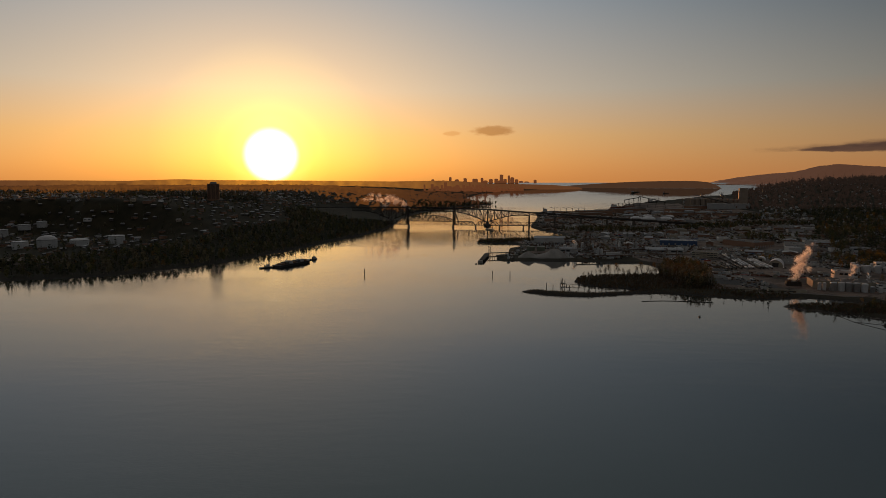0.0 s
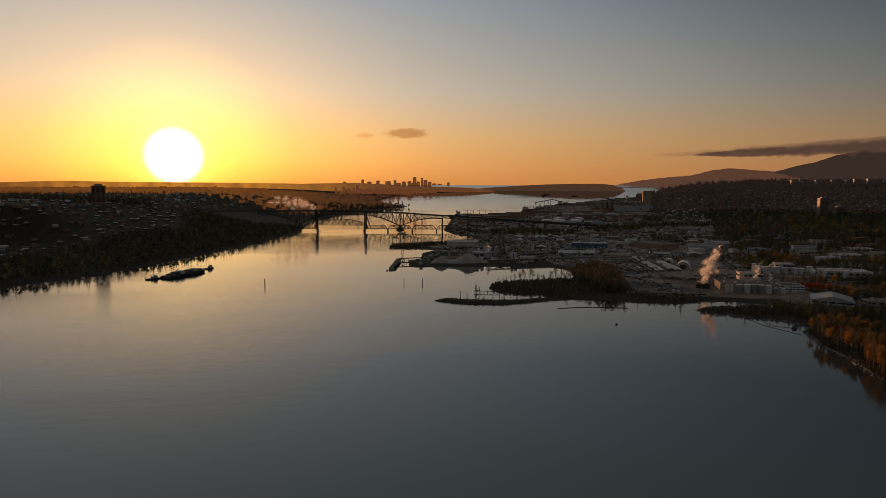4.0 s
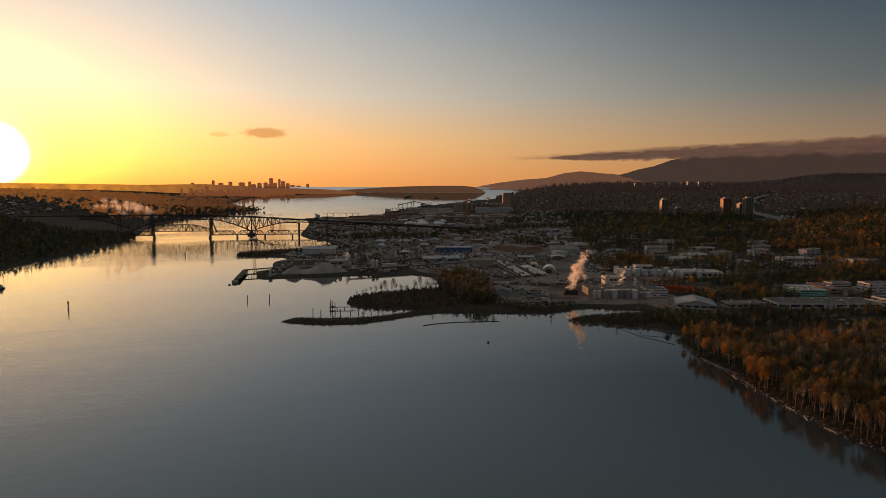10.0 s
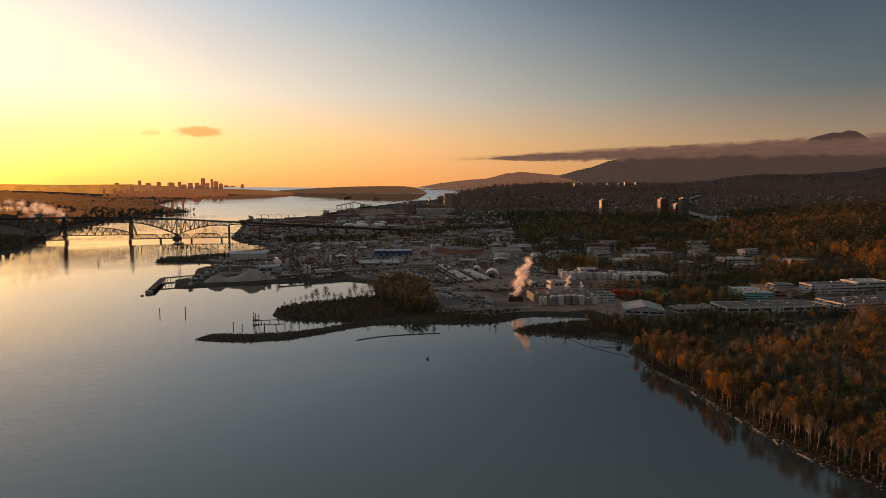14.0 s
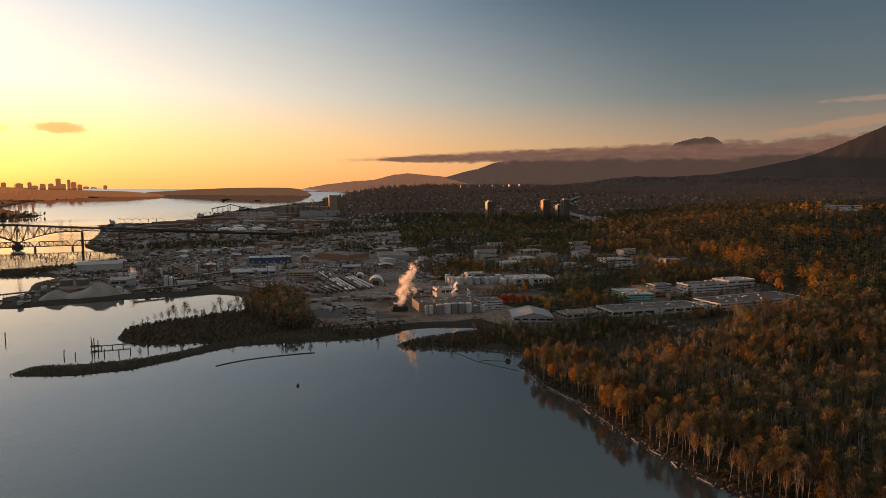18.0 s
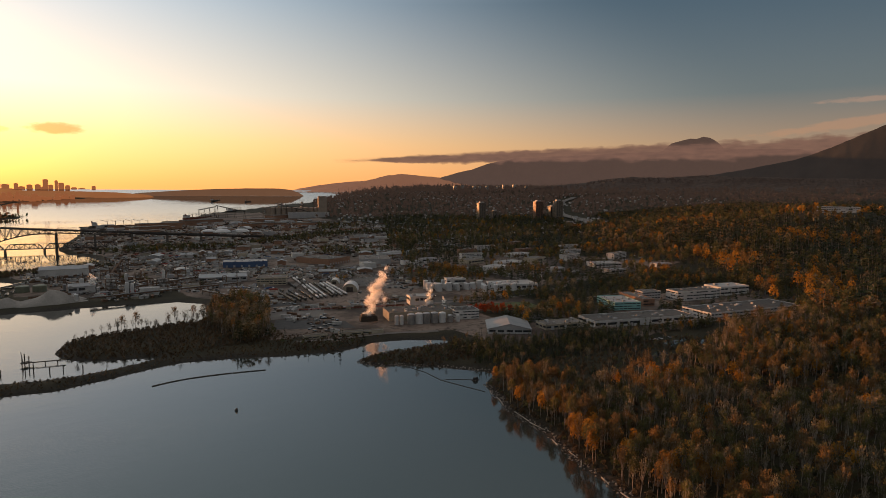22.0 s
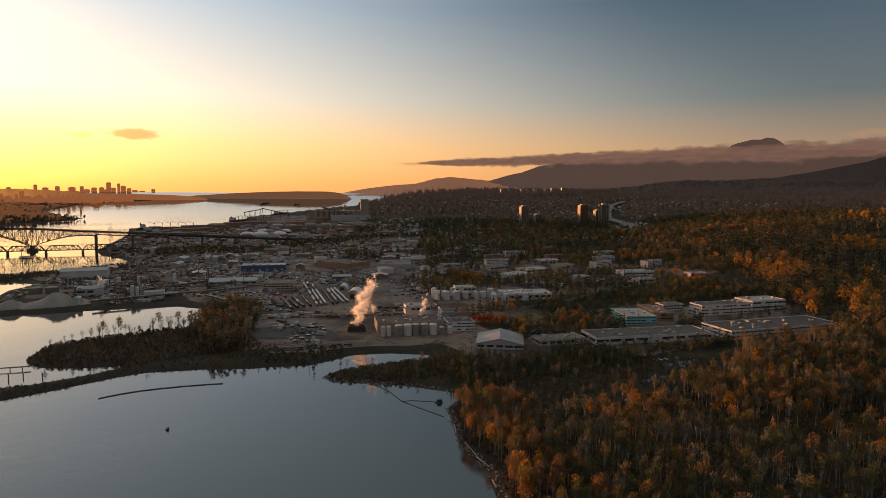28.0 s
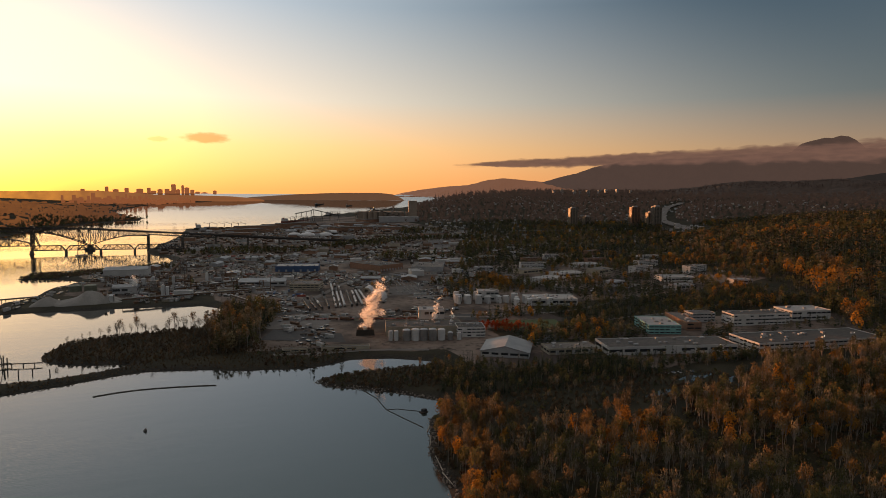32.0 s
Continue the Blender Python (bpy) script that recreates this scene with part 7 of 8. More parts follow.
# ---- far city fabric and headland woods ----
def block_field(name, label, places, mat):
    """Many far blocks as one object: rows of x, y, z, width, depth, height by true place."""
    corner = np.array([(-1, -1, 0), (1, -1, 0), (1, 1, 0), (-1, 1, 0), (-1, -1, 1), (1, -1, 1), (1, 1, 1), (-1, 1, 1)], float)
    quads = np.array([(4, 5, 6, 7), (0, 1, 5, 4), (1, 2, 6, 5), (2, 3, 7, 6), (3, 0, 4, 7)])
    p = places[:, None, :3] + corner[None] * np.stack([places[:, 3] / 2, places[:, 4] / 2, places[:, 5]], -1)[:, None, :]
    v = np.stack(far_place(p[..., 0], p[..., 1], p[..., 2]), -1).reshape(-1, 3)
    f = (quads[None] + 8 * np.arange(len(places))[:, None, None]).reshape(-1, 4)
    ob = mesh_object(name, v.tolist(), f.tolist(), mat)
    return tagged(ob, label, "city", kind="stuff")


r = np.random.RandomState(77)
n = 1500
d, az = r.uniform(2900, 8200, n), np.radians(r.uniform(-38, 2, n))
x, y = HUB[0] + d * np.sin(az), HUB[1] + d * np.cos(az)
z, _, _, s = land_height(x, y)
ok = s > 60
rows = np.stack([x, y, z - 3, r.uniform(12, 60, n), r.uniform(12, 40, n), 3 + r.gamma(2.0, 4.0, n)], 1)[ok]
block_field("far_city_blocks", "hazy low blocks of the far city", rows, M["city_haze"])
n = 500
d, az = r.uniform(7900, 9300, n), np.radians(r.uniform(-4, 11, n))
x, y = HUB[0] + d * np.sin(az), HUB[1] + d * np.cos(az)
z, _, _, s = land_height(x, y)
ok = s > 40
rows = np.stack([x, y, z - 3, r.uniform(20, 60, n), r.uniform(20, 50, n), 8 + r.gamma(1.6, 15.0, n)], 1)[ok]
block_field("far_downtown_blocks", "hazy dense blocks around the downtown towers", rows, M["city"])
x, y = spread(72, -3500, 400, 2900, 6500, 70.0, lambda x, y: (land_height(x, y)[3] > 60) & (polar(x, y)[1] > -40))
woods("woods_far_city", "hazy street trees of the far city", x, y, [(*broadleaf(160 + k, 16, 16, 6, 3, 6.0, 0.2, 0), M["city_haze"], M["city_haze"]) for k in range(2)], (0.5, 0.5), 72, (0.8, 1.3))
# ---- railway yard ----
def tank_car(label, paint):
    car = thing("tank_car", label, "rail car", group="rail cars in the yard")
    bm = bmesh.new()
    n, long, rad = 12, 15.5, 1.55
    rings = []
    for s, k in ((-1, 0.5), (-0.96, 0.85), (-0.9, 1), (0.9, 1), (0.96, 0.85), (1, 0.5)):
        rings.append([bm.verts.new((s * long / 2, rad * k * math.cos(6.2832 * q / n), 2.75 + rad * k * math.sin(6.2832 * q / n))) for q in range(n)])
    for a, b in zip(rings[:-1], rings[1:]):
        for q in range(n):
            bm.faces.new((a[q], a[(q + 1) % n], b[(q + 1) % n], b[q]))
    bm.faces.new(rings[0][::-1])
    bm.faces.new(rings[-1])
    part("tank", bm, M[paint], car)
    part("hatch_dome", bmesh_of(drum, 0, 0, 4.2, 0.7, 0.6, 10), M[paint], car)
    part("underframe", bmesh_of(box, 0, 0, 0.95, 16.2, 2.2, 0.35), M["steel_dark"], car)
    for s in (-5.6, 5.6):
        part("bogie", bmesh_of(box, s, 0, 0.15, 2.6, 2.0, 0.85), M["steel_rust"], car)
    return car


CARS = [tank_car("white railway tank car standing in the yard", "tank_white"), tank_car("black railway tank car standing in the yard", "tank_black")]
first = [True, True]
r = random.Random(21)
ROWS = [(483, 1046, 492, 1127, 1), (492, 1050, 501, 1138, 1), (501, 1053, 511, 1150, 1), (511, 1054, 536, 1190, 1), (521, 1056, 564, 1240, 0), (527.5, 1057, 570, 1240, 0), (534, 1059, 576, 1240, 0),
        (543, 1055, 572, 1180, 1), (551, 1058, 578, 1170, 0), (559, 1060, 584, 1172, 0), (567, 1061, 591, 1176, 0)]
for x0, y0, x1, y1, kind in ROWS:
    rail = thing("siding_track", "ballasted yard siding with two rails", "railway track")
    way = Vector((x1 - x0, y1 - y0, 0))
    along, long = math.atan2(way.y, way.x), way.length
    way.normalize()
    za = height_at(x0, y0)
    start, stop = Vector((x0, y0, za)) - way * 14, Vector((x1, y1, za)) + way * 16
    part("ballast", bmesh_of(bar, start + Vector((0, 0, 0.02)), stop + Vector((0, 0, 0.02)), 3.4, 0.3), M["roof_grey"], rail)
    for side in (-0.72, 0.72):
        off = Vector((side, 0, 0.22))
        part("rail", bmesh_of(bar, start + off, stop + off, 0.09, 0.16), M["steel_rust"], rail)
    s = 0.0
    while s < long:
        if r.random() < 0.92:
            which = kind if r.random() < 0.88 else 1 - kind
            m = Matrix.Translation(Vector((x0, y0, za + 0.15)) + way * s) @ Matrix.Rotation(along, 4, "Z")
            if first[which]:
                CARS[which].matrix_basis, first[which] = m, False
            else:
                copy_thing(CARS[which], m).matrix_basis = m
        s += 17.0
# red flat wagons along the southern siding
for k in range(12):
    flat = thing("flat_wagon", "dull red flat wagon on a siding", "rail car", 470 + 13.6 * k * 0.94, 985 - 13.6 * k * 0.36, height_at(500, 980) + 0.1, -21, "flat wagons")
    part("deck", bmesh_of(box, 0, 0, 1.0, 12.6, 2.7, 0.5), M["box_red"], flat)
    for s in (-4.2, 4.2):
        part("bogie", bmesh_of(box, s, 0, 0.1, 2.4, 2.0, 0.9), M["steel_dark"], flat)
    if k % 3 != 1:
        part("stake_load", bmesh_of(box, 0, 0, 1.5, 11, 2.4, 1.2 + 0.5 * (k % 2)), M["steel_rust"], flat)


# ---- parked cars and yard clutter ----
def car_kind(label, long, high):
    car = thing("parked_car", label, "car", group="parked cars")
    bm = bmesh.new()
    box(bm, 0, 0, 0.32, long, 1.8, 0.62, 0, 0.95)
    part("body", bm, M["car_paint"], car)
    part("cabin", bmesh_of(box, -0.2, 0, 0.93, long * 0.55, 1.62, high - 0.93, 0, 0.82), M["glass"], car)
    for sx in (-1, 1):
        part("axle", bmesh_of(box, sx * long * 0.31, 0, 0, 0.62, 1.84, 0.6, 0, 0.9), M["rubber"], car)
    return car


AUTOS = [car_kind("small parked car seen from afar", 4.3, 1.45), car_kind("parked van seen from afar", 5.2, 2.1)]
spots = []
for x0, y0, nx, ny, ux, uy, vx, vy in ((632, 1216, 12, 5, 6.2, -3.6, 4, 14), (640, 1130, 10, 4, 5.5, -2.8, 4, 14), (845, 720, 12, 2, 5.6, -0.9, 1, 13), (700, 640, 5, 1, 6.0, -1.2, 0, 0), (640, 792, 10, 2, 4.0, -2.6, 8, 12), (440, 1020, 12, 1, 6.0, -3.6, 0, 0), (1015, 1250, 14, 3, 5.5, -2.5, 5, 12), (850, 652, 14, 1, 9.5, -1.0, 0, 0)):
    for i in range(nx):
        for j in range(ny):
            if r.random() < 0.8:
                spots.append((x0 + ux * i + vx * j, y0 + uy * i + vy * j, math.atan2(uy, ux) + 1.57))
begun = [True, True]
for px, py, a in spots:
    which = 0 if r.random() < 0.8 else 1
    m = Matrix.Translation((px, py, height_at(px, py) + 0.05)) @ Matrix.Rotation(a + r.uniform(-0.05, 0.05), 4, "Z")
    if begun[which]:
        AUTOS[which].matrix_basis, begun[which] = m, False
    else:
        copy_thing(AUTOS[which], m).matrix_basis = m


def container(label, paint):
    ob = thing("container", label, "container", group="yard containers")
    part("box_body", bmesh_of(box, 0, 0, 0, 12.2, 2.44, 2.6), M[paint], ob)
    part("door_pair", bmesh_of(box, 6.12, 0, 0.1, 0.06, 2.3, 2.4), M["steel_rust"], ob)
    return ob


BOXES = [container("white freight container in a yard", "wall_white"), container("rusty red freight container in a yard", "box_red"), container("grey freight container in a yard", "wall_grey"), container("blue freight container in a yard", "wall_blue")]
begun = [True] * 4
for k in range(130):
    zone = r.choice(((430, 500, 1150, 1240), (590, 740, 1230, 1330), (560, 690, 1310, 1400), (380, 520, 1340, 1440), (620, 780, 1500, 1640), (420, 620, 1560, 1800), (740, 900, 1180, 1330), (260, 420, 1200, 1290)))
    px, py = r.uniform(zone[0], zone[1]), r.uniform(zone[2], zone[3])
    which = r.choice((0, 0, 1, 2, 2, 3))
    m = Matrix.Translation((px, py, height_at(px, py) - 0.05)) @ Matrix.Rotation(r.choice((-0.3, 1.27, -0.45, 1.1)), 4, "Z")
    if begun[which]:
        BOXES[which].matrix_basis, begun[which] = m, False
    else:
        copy_thing(BOXES[which], m).matrix_basis = m

# lit yard lamps
M["lamp"] = material("lit_lamp_glass", (0.9, 0.85, 0.75), (0.9, 0.85, 0.75), 1.0, 0.4, glow=3.5, glow_colour=(1.0, 0.88, 0.7))
for px, py in ((668, 905), (705, 915), (748, 900), (640, 940), (790, 930), (882, 655), (926, 650), (968, 645), (800, 672), (560, 1010), (470, 1150), (610, 1260), (330, 1290), (285, 1330), (430, 1330)):
    z = height_at(px, py)
    lamp = thing("yard_lamp", "lit yard lamp on a steel pole", "lamp", px, py, z, 0, "yard lamps")
    part("pole", bmesh_of(bar, (0, 0, -0.5), (0, 0, 9), 0.22), M["steel_dark"], lamp)
    part("lamp_head", bmesh_of(box, 0, -0.5, 8.9, 0.4, 0.6, 0.2), M["lamp"], lamp)


# ---- on the water ----
def post(name, label, x, y, high, rad=0.35, head=None, lean=0.0):
    ob = thing(name, label, "pile", x, y, 0)
    part("shaft", bmesh_of(bar, (0, 0, -3), (lean, 0, high), rad * 2), M["wood_dark"], ob)
    if head:
        part("marker_head", bmesh_of(box, 0, 0, high * 0.62, 1.5, 1.5, high * 0.28), M["steel_dark"], ob)
        part("platform", bmesh_of(box, 0, 0, 0.4, 2.2, 2.2, 0.6), M["concrete"], ob)


post("channel_marker", "dark channel marker on a post with a platform", -131, 1014, 9.5, 0.5, True)
post("timber_pile", "lone timber pile in the channel", -16, 1566, 10, 0.7)
post("timber_pile", "upright timber pile off the quay", 80, 1000, 7.5, 0.45)
post("timber_pile", "upright timber pile off the quay", 108, 995, 8.0, 0.5)
for k in range(16):
    post("timber_pile", "thin old pile near the bridge", 40 + 17 * k + r.uniform(-6, 6), 1780 + r.uniform(-60, 70) - 6 * k, r.uniform(4, 9), 0.45, lean=r.uniform(-0.6, 0.6))
for px, py, h in ((176, 905, 11), (179, 903, 9), (174, 908, 8), (181, 880, 5), (192, 872, 4.5), (202, 874, 4), (216, 866, 4), (150, 893, 6), (158, 884, 4.5)):
    post("timber_pile", "weathered pile beside the old landing", px, py, h, 0.4, lean=r.uniform(-0.8, 0.8))
dock = thing("old_landing", "old timber landing with a walkway to the bank", "dock", 0, 0, 0)
part("walkway", bmesh_of(bar, (176, 906, 2.6), (206, 899, 2.6), 2.2, 0.5), M["wood_dark"], dock)
part("head_platform", bmesh_of(box, 177, 907, 2.2, 7, 6, 0.7, 0.7), M["wood_dark"], dock)
for t in (0.2, 0.5, 0.8):
    part("bent", bmesh_of(bar, (176 + 30 * t, 906 - 7 * t, -3), (176 + 30 * t, 906 - 7 * t, 2.6), 0.7), M["wood_dark"], dock)
part("hoist_frame", bmesh_of(bar, (175, 906, 2.6), (173.5, 905, 13), 0.5), M["steel_dark"], dock)

wharf = thing("loading_wharf", "long timber loading wharf on piles", "wharf")
for a, b, w in (((73, 1172, 4.2), (92, 1285, 4.2), 9), ((92, 1285, 4.2), (150, 1300, 4.2), 6), ((82, 1222, 4.2), (118, 1226, 4.2), 5)):
    deck = part("wharf_deck", bmesh_of(bar, a, b, w, 1.2), M["wood_dark"], wharf)
    n = int((Vector(b) - Vector(a)).length / 8)
    for k in range(n + 1):
        p = Vector(a).lerp(Vector(b), k / n)
        for s in (-0.4, 0.4):
            part("pile", bmesh_of(bar, (p.x + s * w, p.y, -4), (p.x + s * w, p.y, 4), 0.7), M["wood_dark"], deck)
part("dolphin", bmesh_of(drum, 70, 1166, -4, 5, 8, 12), M["concrete"], wharf)


def hull(bm, long, wide, high, bow=0.25):
    n = 10
    rows = []
    for k in range(n + 1):
        t = k / n
        half = wide / 2 * min(1.0, (1 - t) / bow + 0.12)
        px = (t - 0.5) * long
        rows.append([bm.verts.new(p) for p in ((px, -half, high * (1 + 0.25 * max(0, t - 0.8) * 5)), (px, -half * 0.9, -0.8), (px, half * 0.9, -0.8), (px, half, high * (1 + 0.25 * max(0, t - 0.8) * 5)))])
    for a, b in zip(rows[:-1], rows[1:]):
        for q in range(4):
            bm.faces.new((a[q], a[(q + 1) % 4], b[(q + 1) % 4], b[q]))
    bm.faces.new(rows[0])
    bm.faces.new(rows[-1][::-1])


def tug(x, y, turn, long):
    boat = thing("tugboat", "small dark tugboat working beside the barge", "tugboat", x, y, 0, turn, "tugs")
    part("hull", bmesh_of(hull, long, long * 0.32, 1.8), M["hull_black"], boat)
    bm = bmesh.new()
    box(bm, long * 0.08, 0, 1.7, long * 0.36, long * 0.22, 2.4)
    box(bm, long * 0.12, 0, 4.1, long * 0.18, long * 0.18, 2.2)
    part("deckhouse", bm, M["wall_grey"], boat)
    part("mast", bmesh_of(bar, (0, 0, 6), (0, 0, 10.5), 0.3), M["steel_dark"], boat)
    part("funnel", bmesh_of(drum, -long * 0.14, 0, 1.7, 0.8, 3.6, 10), M["steel_dark"], boat)


barge = thing("cargo_barge", "loaded dark barge pushed by tugs", "barge", -279, 1139, 0, 64)
part("hull", bmesh_of(hull, 92, 20, 4.0, 0.08), M["hull_black"], barge)
for k in range(7):
    part("cargo_stack", bmesh_of(box, -34 + 10.5 * k, 0, 3.9, 9, 14, (2.5, 4, 5, 3, 3.6, 4.4, 3)[k], 0, 0.85), M[("steel_rust", "hull_black", "wall_grey")[k % 3]], barge)
part("derrick", bmesh_of(bar, (-30, 0, 4), (-14, 0, 14), 0.7), M["steel_dark"], barge)
tug(-316, 1094, 40, 24)
tug(-256, 1211, 60, 20)

buoy = thing("mooring_buoy", "dark mooring buoy floating in the bay", "buoy", 291, 691, 0)
part("float_body", bmesh_of(drum, 0, 0, -0.5, 1.3, 1.4, 14, 1.1), M["hull_black"], buoy)
part("topmark", bmesh_of(box, 0.3, 0, 0.9, 0.9, 0.9, 0.9), M["steel_dark"], buoy)
buoy = thing("mooring_buoy", "dark mooring buoy off the quay", "buoy", 61, 1144, 0)
part("float_body", bmesh_of(drum, 0, 0, -0.5, 2.0, 1.9, 14, 1.7), M["hull_black"], buoy)
raft = thing("float_raft", "small dark float with a hut moored near the shore", "raft", 473, 648, 0, 20)
part("pontoon", bmesh_of(box, 0, 0, -0.3, 5.2, 4.0, 0.8), M["wood_dark"], raft)
part("hut", bmesh_of(box, 0.4, 0, 0.5, 3.4, 2.8, 2.0, 0, 0.9), M["hull_black"], raft)


def log_line(name, label, points, thick, mat, gap, category):
    ob = thing(name, label, category)
    for (x0, y0), (x1, y1) in zip(points[:-1], points[1:]):
        n = max(1, round(math.hypot(x1 - x0, y1 - y0) / 12))
        for k in range(n):
            a, b = (k + gap / 2) / n, (k + 1 - gap / 2) / n
            part("log", bmesh_of(bar, (x0 + (x1 - x0) * a, y0 + (y1 - y0) * a + r.uniform(-0.3, 0.3), 0.05), (x0 + (x1 - x0) * b, y0 + (y1 - y0) * b + r.uniform(-0.3, 0.3), 0.05), thick), mat, ob)


log_line("log_boom", "long dark floating log boom", [(254, 782), (268, 785.5), (283, 786.5), (300, 785), (317, 781.5), (331, 778), (343, 774)], 0.95, M["wood_dark"], 0.02, "log boom")
log_line("float_boom", "thin floating boom off the point", [(447, 722), (452, 690), (450, 664), (456, 640), (461, 621)], 0.45, M["wood_dark"], 0.05, "boom")
log_line("float_boom", "thin floating boom leading to the raft", [(450, 664), (458, 662), (466, 655), (472, 650)], 0.4, M["wood_dark"], 0.05, "boom")
for px, py, a, long in ((447, 566, 1.35, 20), (443, 546, 1.5, 16), (455, 596, 1.1, 14), (424, 492, 0.7, 10), (428, 500, 1.3, 12), (418, 470, 1.2, 8), (413, 452, 1.4, 9), (408, 436, 1.0, 7), (463, 617, 1.0, 10), (404, 415, 1.5, 9), (433, 521, 1.2, 8)):
    dx, dy = math.cos(a) * long / 2, math.sin(a) * long / 2
    ob = thing("driftwood_log", "bleached driftwood log lying on the shore", "log", group="driftwood")
    bm = bmesh.new()
    bar(bm, (px - dx, py - dy, 0.35), (px + dx, py + dy, 0.55), 0.55)
    part("stem", bm, M["log"], ob)


# ---- steam ----
def steam_material():
    """Droplets of vapour: white, letting most light through."""
    m = bpy.data.materials.new("backlit_steam")
    m.use_nodes = True
    n = Nodes(m.node_tree)
    one = n.add("ShaderNodeNewGeometry").outputs["Random Per Island"]
    white = n.mix(one, (0.84, 0.82, 0.80, 1), (0.95, 0.94, 0.93, 1))
    body = n.add("ShaderNodeMixShader", in_0=0.82, in_1=n.add("ShaderNodeBsdfDiffuse", in_Color=white).outputs[0], in_2=n.add("ShaderNodeBsdfTranslucent", in_Color=white).outputs[0])
    n.add("ShaderNodeOutputMaterial", in_Surface=body.outputs[0])
    return m


M["steam"] = steam_material()


def plume(name, label, path, sizes, count, fleck, seed):
    """Steam as it hangs: very many small wisps gathered in billows along a path, thinning outwards."""
    rr = np.random.RandomState(seed)
    way = np.array(path, float)
    billows = 34
    t = np.clip((np.arange(billows) + rr.rand(billows)) / billows, 0, 1)
    at = np.stack([np.interp(t * (len(way) - 1), np.arange(len(way)), way[:, k]) for k in range(3)], 1)
    wide = np.interp(t * (len(sizes) - 1), np.arange(len(sizes)), sizes)
    at += rr.normal(0, 0.5, (billows, 3)) * wide[:, None]
    rad = wide * rr.uniform(0.4, 0.8, billows)
    share = rad**2 * np.interp(t, (0, 0.6, 1), (1, 1, 0.35))
    which = rr.choice(billows, count, p=share / share.sum())
    out = rr.normal(0, 1, (count, 3))
    out /= np.linalg.norm(out, axis=1)[:, None]
    c = at[which] + out * (rad[which] * np.abs(rr.normal(0.6, 0.36, count)))[:, None]
    u = rr.normal(0, 1, (count, 3))
    u /= np.linalg.norm(u, axis=1)[:, None]
    v = np.cross(u, rr.normal(0, 1, (count, 3)))
    v /= np.linalg.norm(v, axis=1)[:, None]
    f = (fleck * rr.uniform(0.5, 1.3, count))[:, None]
    quad = np.stack([c - u * f, c + v * f, c + u * f, c - v * f], 1).reshape(-1, 3)
    ob = mesh_object(name, quad.tolist(), np.arange(4 * count).reshape(-1, 4).tolist(), M["steam"])
    return tagged(ob, label, "steam", kind="stuff")


plume("steam_plume", "tall sunlit steam plume above the cooling tower", [(505, 886, 9), (508, 884, 22), (512, 881, 36), (519, 877, 50), (523, 874, 66)], (4.5, 8.5, 9.0, 7.0, 3.2), 26000, 0.24, 1)
plume("steam_plume", "small steam plume above the factory roof", [(588, 884, 13), (590, 883, 21), (588, 880, 30), (595, 878, 42)], (2.2, 4.0, 3.0, 1.2), 5000, 0.2, 2)
plume("steam_plume", "thin steam wisp above the factory roof", [(606, 876, 12), (608, 875, 18), (606, 875, 24)], (1.4, 2.0, 1.0), 1500, 0.2, 3)
plume("steam_plume", "small steam plume at the chemical works", [(272, 1288, 12), (276, 1286, 20), (270, 1284, 32)], (2.5, 4.6, 2.6), 5000, 0.25, 4)
plume("steam_plume", "broad drifting steam beside the bridge on the southern bank", [(-120, 2200, 56), (-150, 2195, 74), (-190, 2190, 86), (-235, 2190, 96), (-275, 2190, 104)], (9.0, 16.0, 19.0, 18.0, 13.0), 24000, 0.38, 5)
# ---- roads, paved yards and loose yard goods ----
def strip(name, label, points, wide, mat, lift=0.3, step=12.0):
    """A road along a line of places, lying on the ground."""
    pts = np.array(points, float)
    run = np.concatenate([[0], np.cumsum(np.hypot(*np.diff(pts, axis=0).T))])
    s = np.linspace(0, run[-1], max(3, int(run[-1] / step)))
    x, y = np.interp(s, run, pts[:, 0]), np.interp(s, run, pts[:, 1])
    for _ in range(3):
        x[1:-1], y[1:-1] = (x[:-2] + 2 * x[1:-1] + x[2:]) / 4, (y[:-2] + 2 * y[1:-1] + y[2:]) / 4
    dx, dy = np.gradient(x), np.gradient(y)
    n = np.hypot(dx, dy)
    v = np.array((-0.5, 0.0, 0.5))[:, None] * wide
    gx, gy = x[None] - dy / n * v, y[None] + dx / n * v
    gz = land_height(gx, gy)[0] + lift * np.clip(np.hypot(gx - HUB[0], gy - HUB[1]) / 700, 1, 4)
    return tagged(grid_mesh(name, *(a[:, ::-1] for a in far_place(gx, gy, gz)), mat), label, "road", kind="structure")


def pad(name, label, corners, mat, lift=0.2):
    """A paved yard between four corners, counter-clockwise."""
    c = np.array(corners, float)
    u, v = np.meshgrid(np.linspace(0, 1, 9), np.linspace(0, 1, 9))
    x, y = ((1 - u) * (1 - v) * c[0][k] + u * (1 - v) * c[1][k] + u * v * c[2][k] + (1 - u) * v * c[3][k] for k in (0, 1))
    return tagged(grid_mesh(name, x, y, land_height(x, y)[0] + lift, mat), label, "paving", kind="structure")


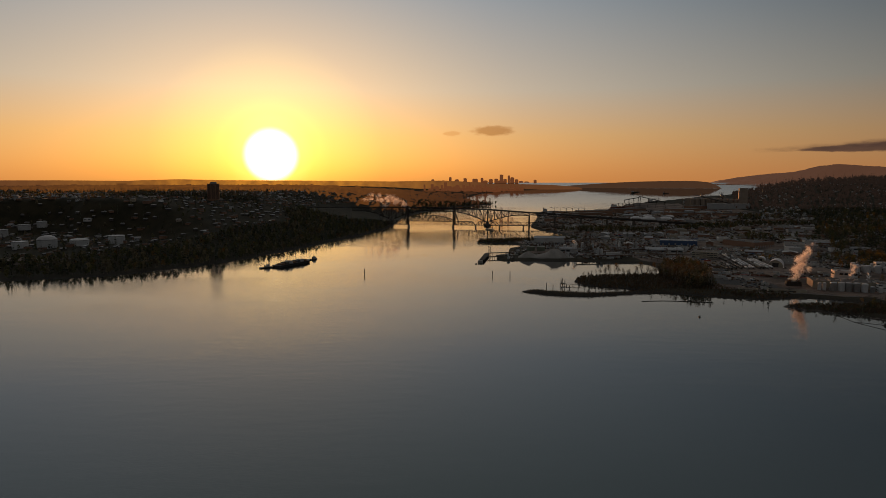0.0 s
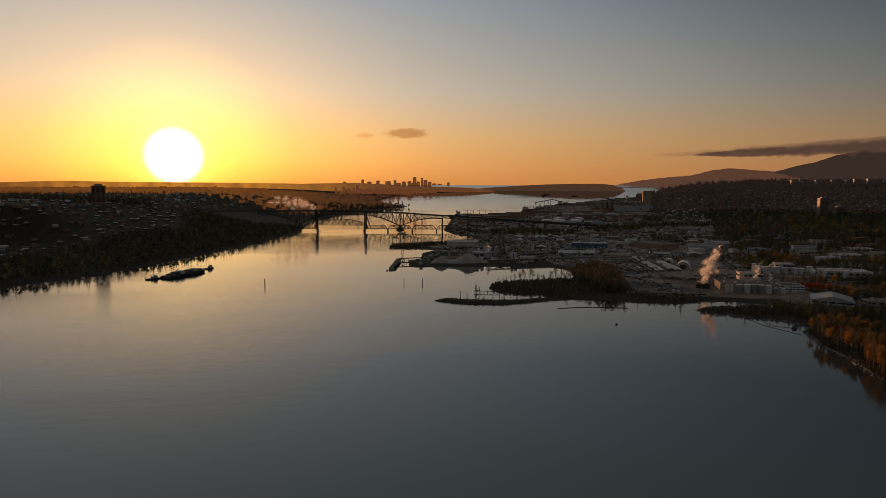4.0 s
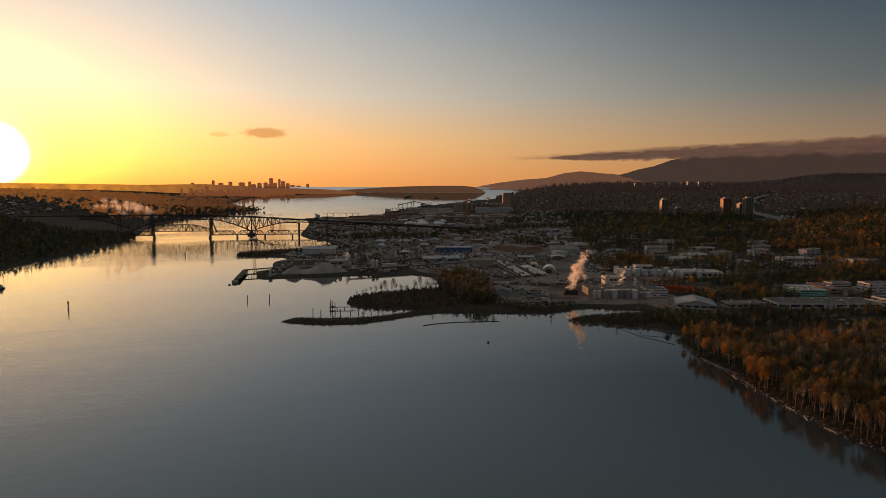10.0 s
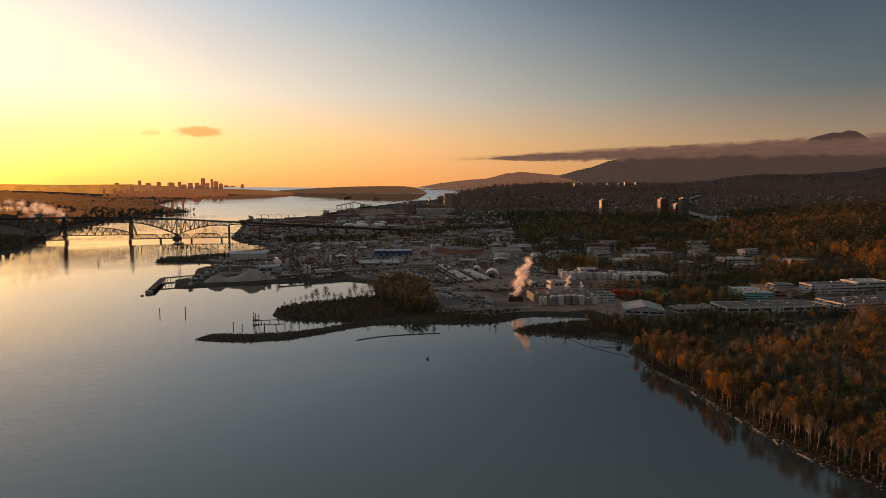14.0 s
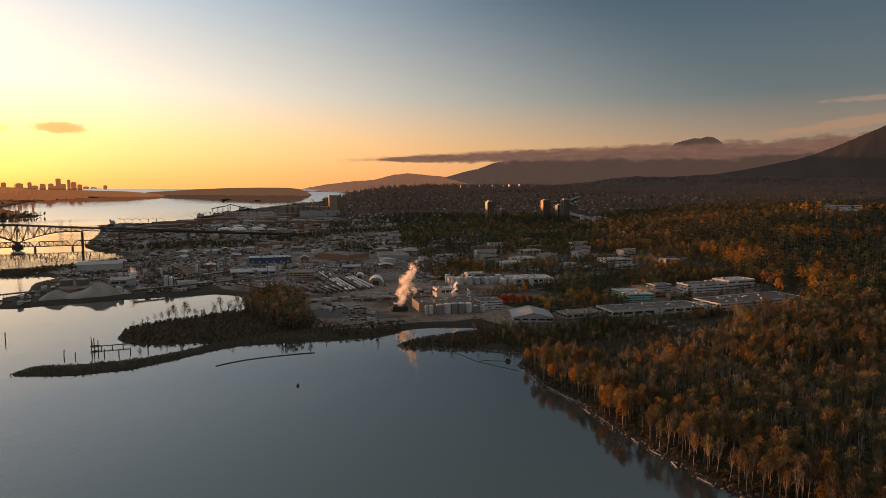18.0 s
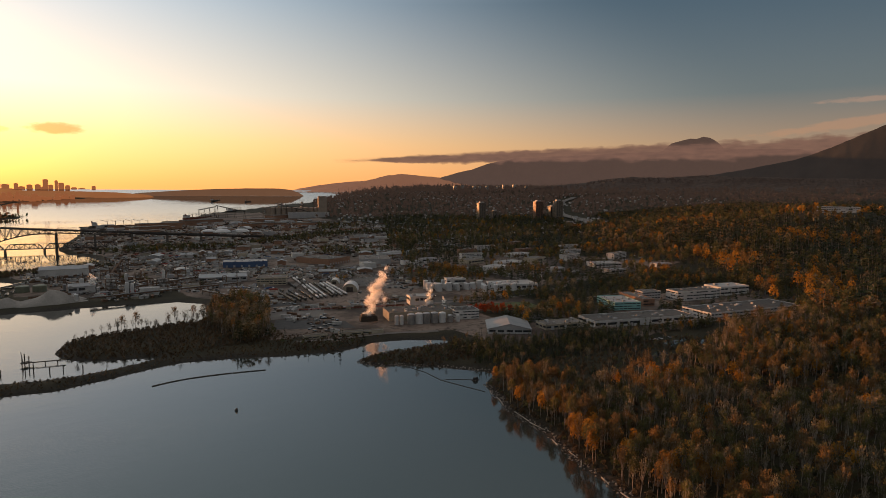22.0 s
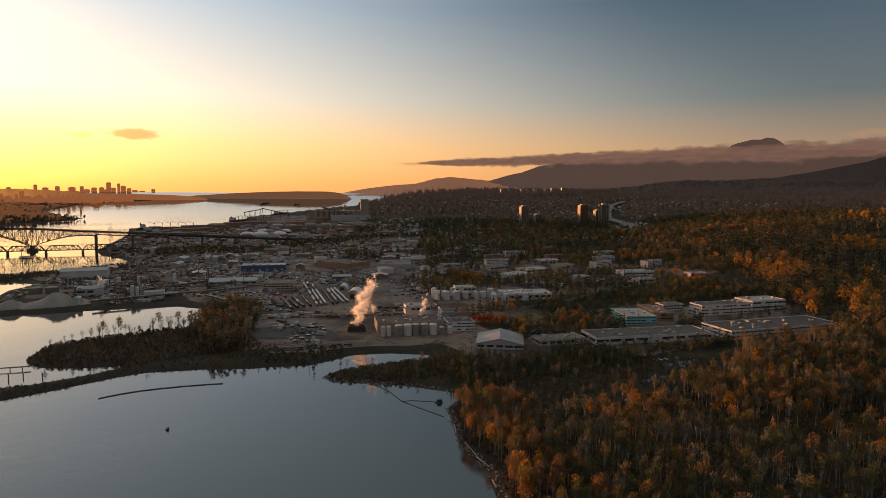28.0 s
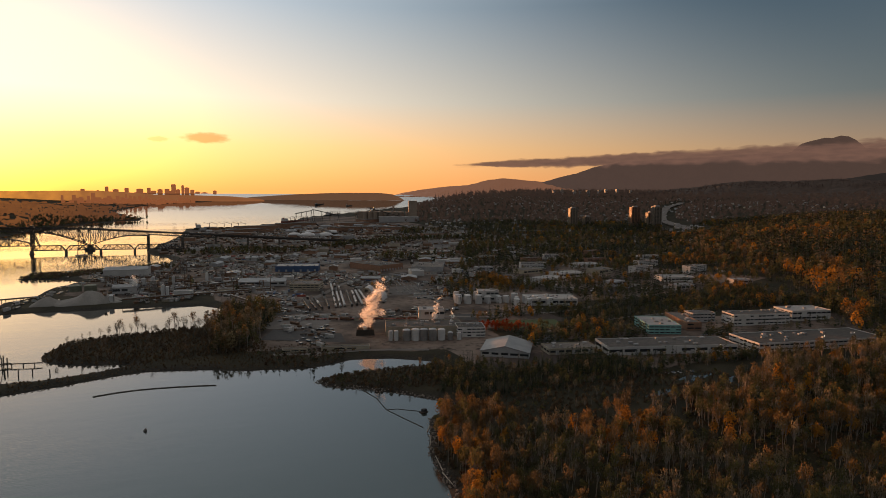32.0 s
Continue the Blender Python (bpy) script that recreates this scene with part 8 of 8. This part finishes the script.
ROADS = [([(459, 1050), (597, 1269), (723, 1358), (806, 1362), (880, 1348), (960, 1300)], 9), ([(775, 1680), (735, 1500), (638, 1240), (612, 1150)], 8), ([(400, 842), (441, 827), (484, 827), (545, 800)], 7),
         ([(648, 806), (727, 824), (820, 846), (930, 840), (1060, 860)], 7), ([(430, 1000), (500, 990), (600, 952), (650, 930), (700, 905)], 8), ([(368, 1304), (440, 1290), (504, 1266), (560, 1330), (620, 1400)], 8),
         ([(479, 1442), (616, 1392), (720, 1330), (820, 1280)], 8), ([(330, 1560), (480, 1600), (700, 1640), (900, 1600)], 10), ([(880, 1000), (900, 1150), (920, 1330), (900, 1500)], 9), ([(420, 2010), (700, 2080), (1100, 2180)], 10),
         ([(520, 1100), (470, 1150), (440, 1240)], 7), ([(690, 925), (780, 905), (880, 930), (1000, 985)], 7)]
for points, wide in ROADS:
    strip("road", "worn pale road between the yards", points, wide, M["road"])
strip("highway", "broad pale highway curving up through the woods", HIGHWAY, 44, M["road"], 1.5, 30.0)
strip("highway", "broad pale highway crossing the plain", [(1500, 2250), (1800, 2200), (2050, 2080), (2260, 2030)], 26, M["road"], 1.5, 30.0)
PADS = [[(397, 963), (473, 930), (512, 1018), (453, 1023)], [(620, 1115), (662, 1112), (722, 1208), (648, 1192)], [(700, 1096), (768, 1110), (802, 1178), (735, 1178)], [(660, 1060), (700, 1050), (690, 1092), (640, 1100)], [(430, 1340), (500, 1340), (500, 1400), (420, 1420)],
        [(640, 1250), (720, 1285), (715, 1340), (640, 1280)], [(560, 1560), (700, 1540), (720, 1620), (580, 1630)], [(350, 1620), (460, 1640), (470, 1720), (360, 1700)]]
for corners in ([(398, 905), (478, 862), (484, 900), (420, 950)], [(640, 908), (700, 905), (700, 928), (640, 950)], [(652, 770), (690, 766), (700, 800), (656, 806)], [(432, 1030), (500, 1026), (480, 1044), (440, 1120)]):
    pad("pavement", "dark asphalt parking yard", corners, M["asphalt"], 0.26)
for n, corners in enumerate(PADS):
    pad("pavement", "patched grey yard paving", corners, M["pad" if n % 3 else "road"])
GOODS = [house_rows(4.4, 1.9, 1.5, 0.05, "car_paint", "car_paint"), house_rows(9, 2.6, 3.2, 0.05, "wall_white", "roof_pale"), house_rows(6, 2.5, 2.6, 0.05, "steel_rust", "steel_rust"), house_rows(4.5, 1.9, 1.6, 0.05, "tank_black", "glass"),
         house_rows(8, 5, 3, 0.8, "wall_beige", "roof_grey"), house_rows(5, 3, 1.4, 0.1, "wood_dark", "wood_dark"), house_rows(12.2, 2.5, 2.6, 0.05, "steel_rust", "steel_rust")]


def goods_spot(x, y):
    return (inland(x, y) > 14) & (waves(x, y, 79, 40) > -0.35) & clear_of(x, y, [(140, 275, 1190, 1262), (130, 432, 840, 1190), (484, 590, 1005, 1255), (480, 660, 796, 960), (645, 770, 815, 905), (680, 860, 920, 1060), (505, 640, 1420, 1510), (640, 850, 1330, 1560), (430, 510, 1275, 1335), (495, 550, 1200, 1250), (580, 625, 1070, 1190)]) & (polar(x, y)[1] < 33)


x, y = spread(37, 130, 960, 850, 1760, 8.0, lambda x, y: goods_spot(x, y) & (np.random.RandomState(8).rand(x.size) < 0.6))
tagged(woods("yard_goods", "parked trucks, cars, pallets and stacked goods across the yards", x, y, GOODS, (0.36, 0.15, 0.1, 0.22, 0.06, 0.08, 0.03), 37, (0.8, 1.25)), category="yard goods")
x, y = spread(38, 330, 1500, 1700, 2700, 19.0, lambda x, y: (inland(x, y) > 14) & (polar(x, y)[1] < 36) & (np.random.RandomState(9).rand(x.size) < 0.4))
tagged(woods("port_goods", "trucks, cars and stacked goods across the port", x, y, GOODS, (0.15, 0.15, 0.25, 0.15, 0.1, 0.12, 0.08), 38, (1.0, 1.8)), category="yard goods")
x, y = spread(39, 860, 1500, 900, 1700, 12.0, lambda x, y: (polar(x, y)[1] > 33) & (waves(x, y, 83, 45) > 0.45) & (np.random.RandomState(10).rand(x.size) < 0.5))
tagged(woods("street_cars", "cars parked along streets between low blocks", x, y, GOODS[:4:3] + GOODS[1:2], (0.5, 0.35, 0.15), 39, (0.9, 1.1)), category="cars")
# standing water on the wet ground behind the alders
for px, py, w, d in ((657, 602, 15, 5), (711, 621, 20, 6), (735, 606, 12, 5), (690, 590, 9, 4)):
    a = np.linspace(0, 6.28319, 28, endpoint=False)
    k = 1 + 0.3 * np.sin(3 * a + px) + 0.18 * np.sin(5 * a + py)
    x, y = px + w * k * np.cos(a - 0.4), py + d * k * np.sin(a)
    z = float(land_height(x, y)[0].max()) + 0.05
    ob = mesh_object("pool_water", [(u, v, z) for u, v in zip(x, y)], [tuple(range(28))], M["water"])
    tagged(ob, "shallow pool of standing water among scrub", "pool", kind="structure")
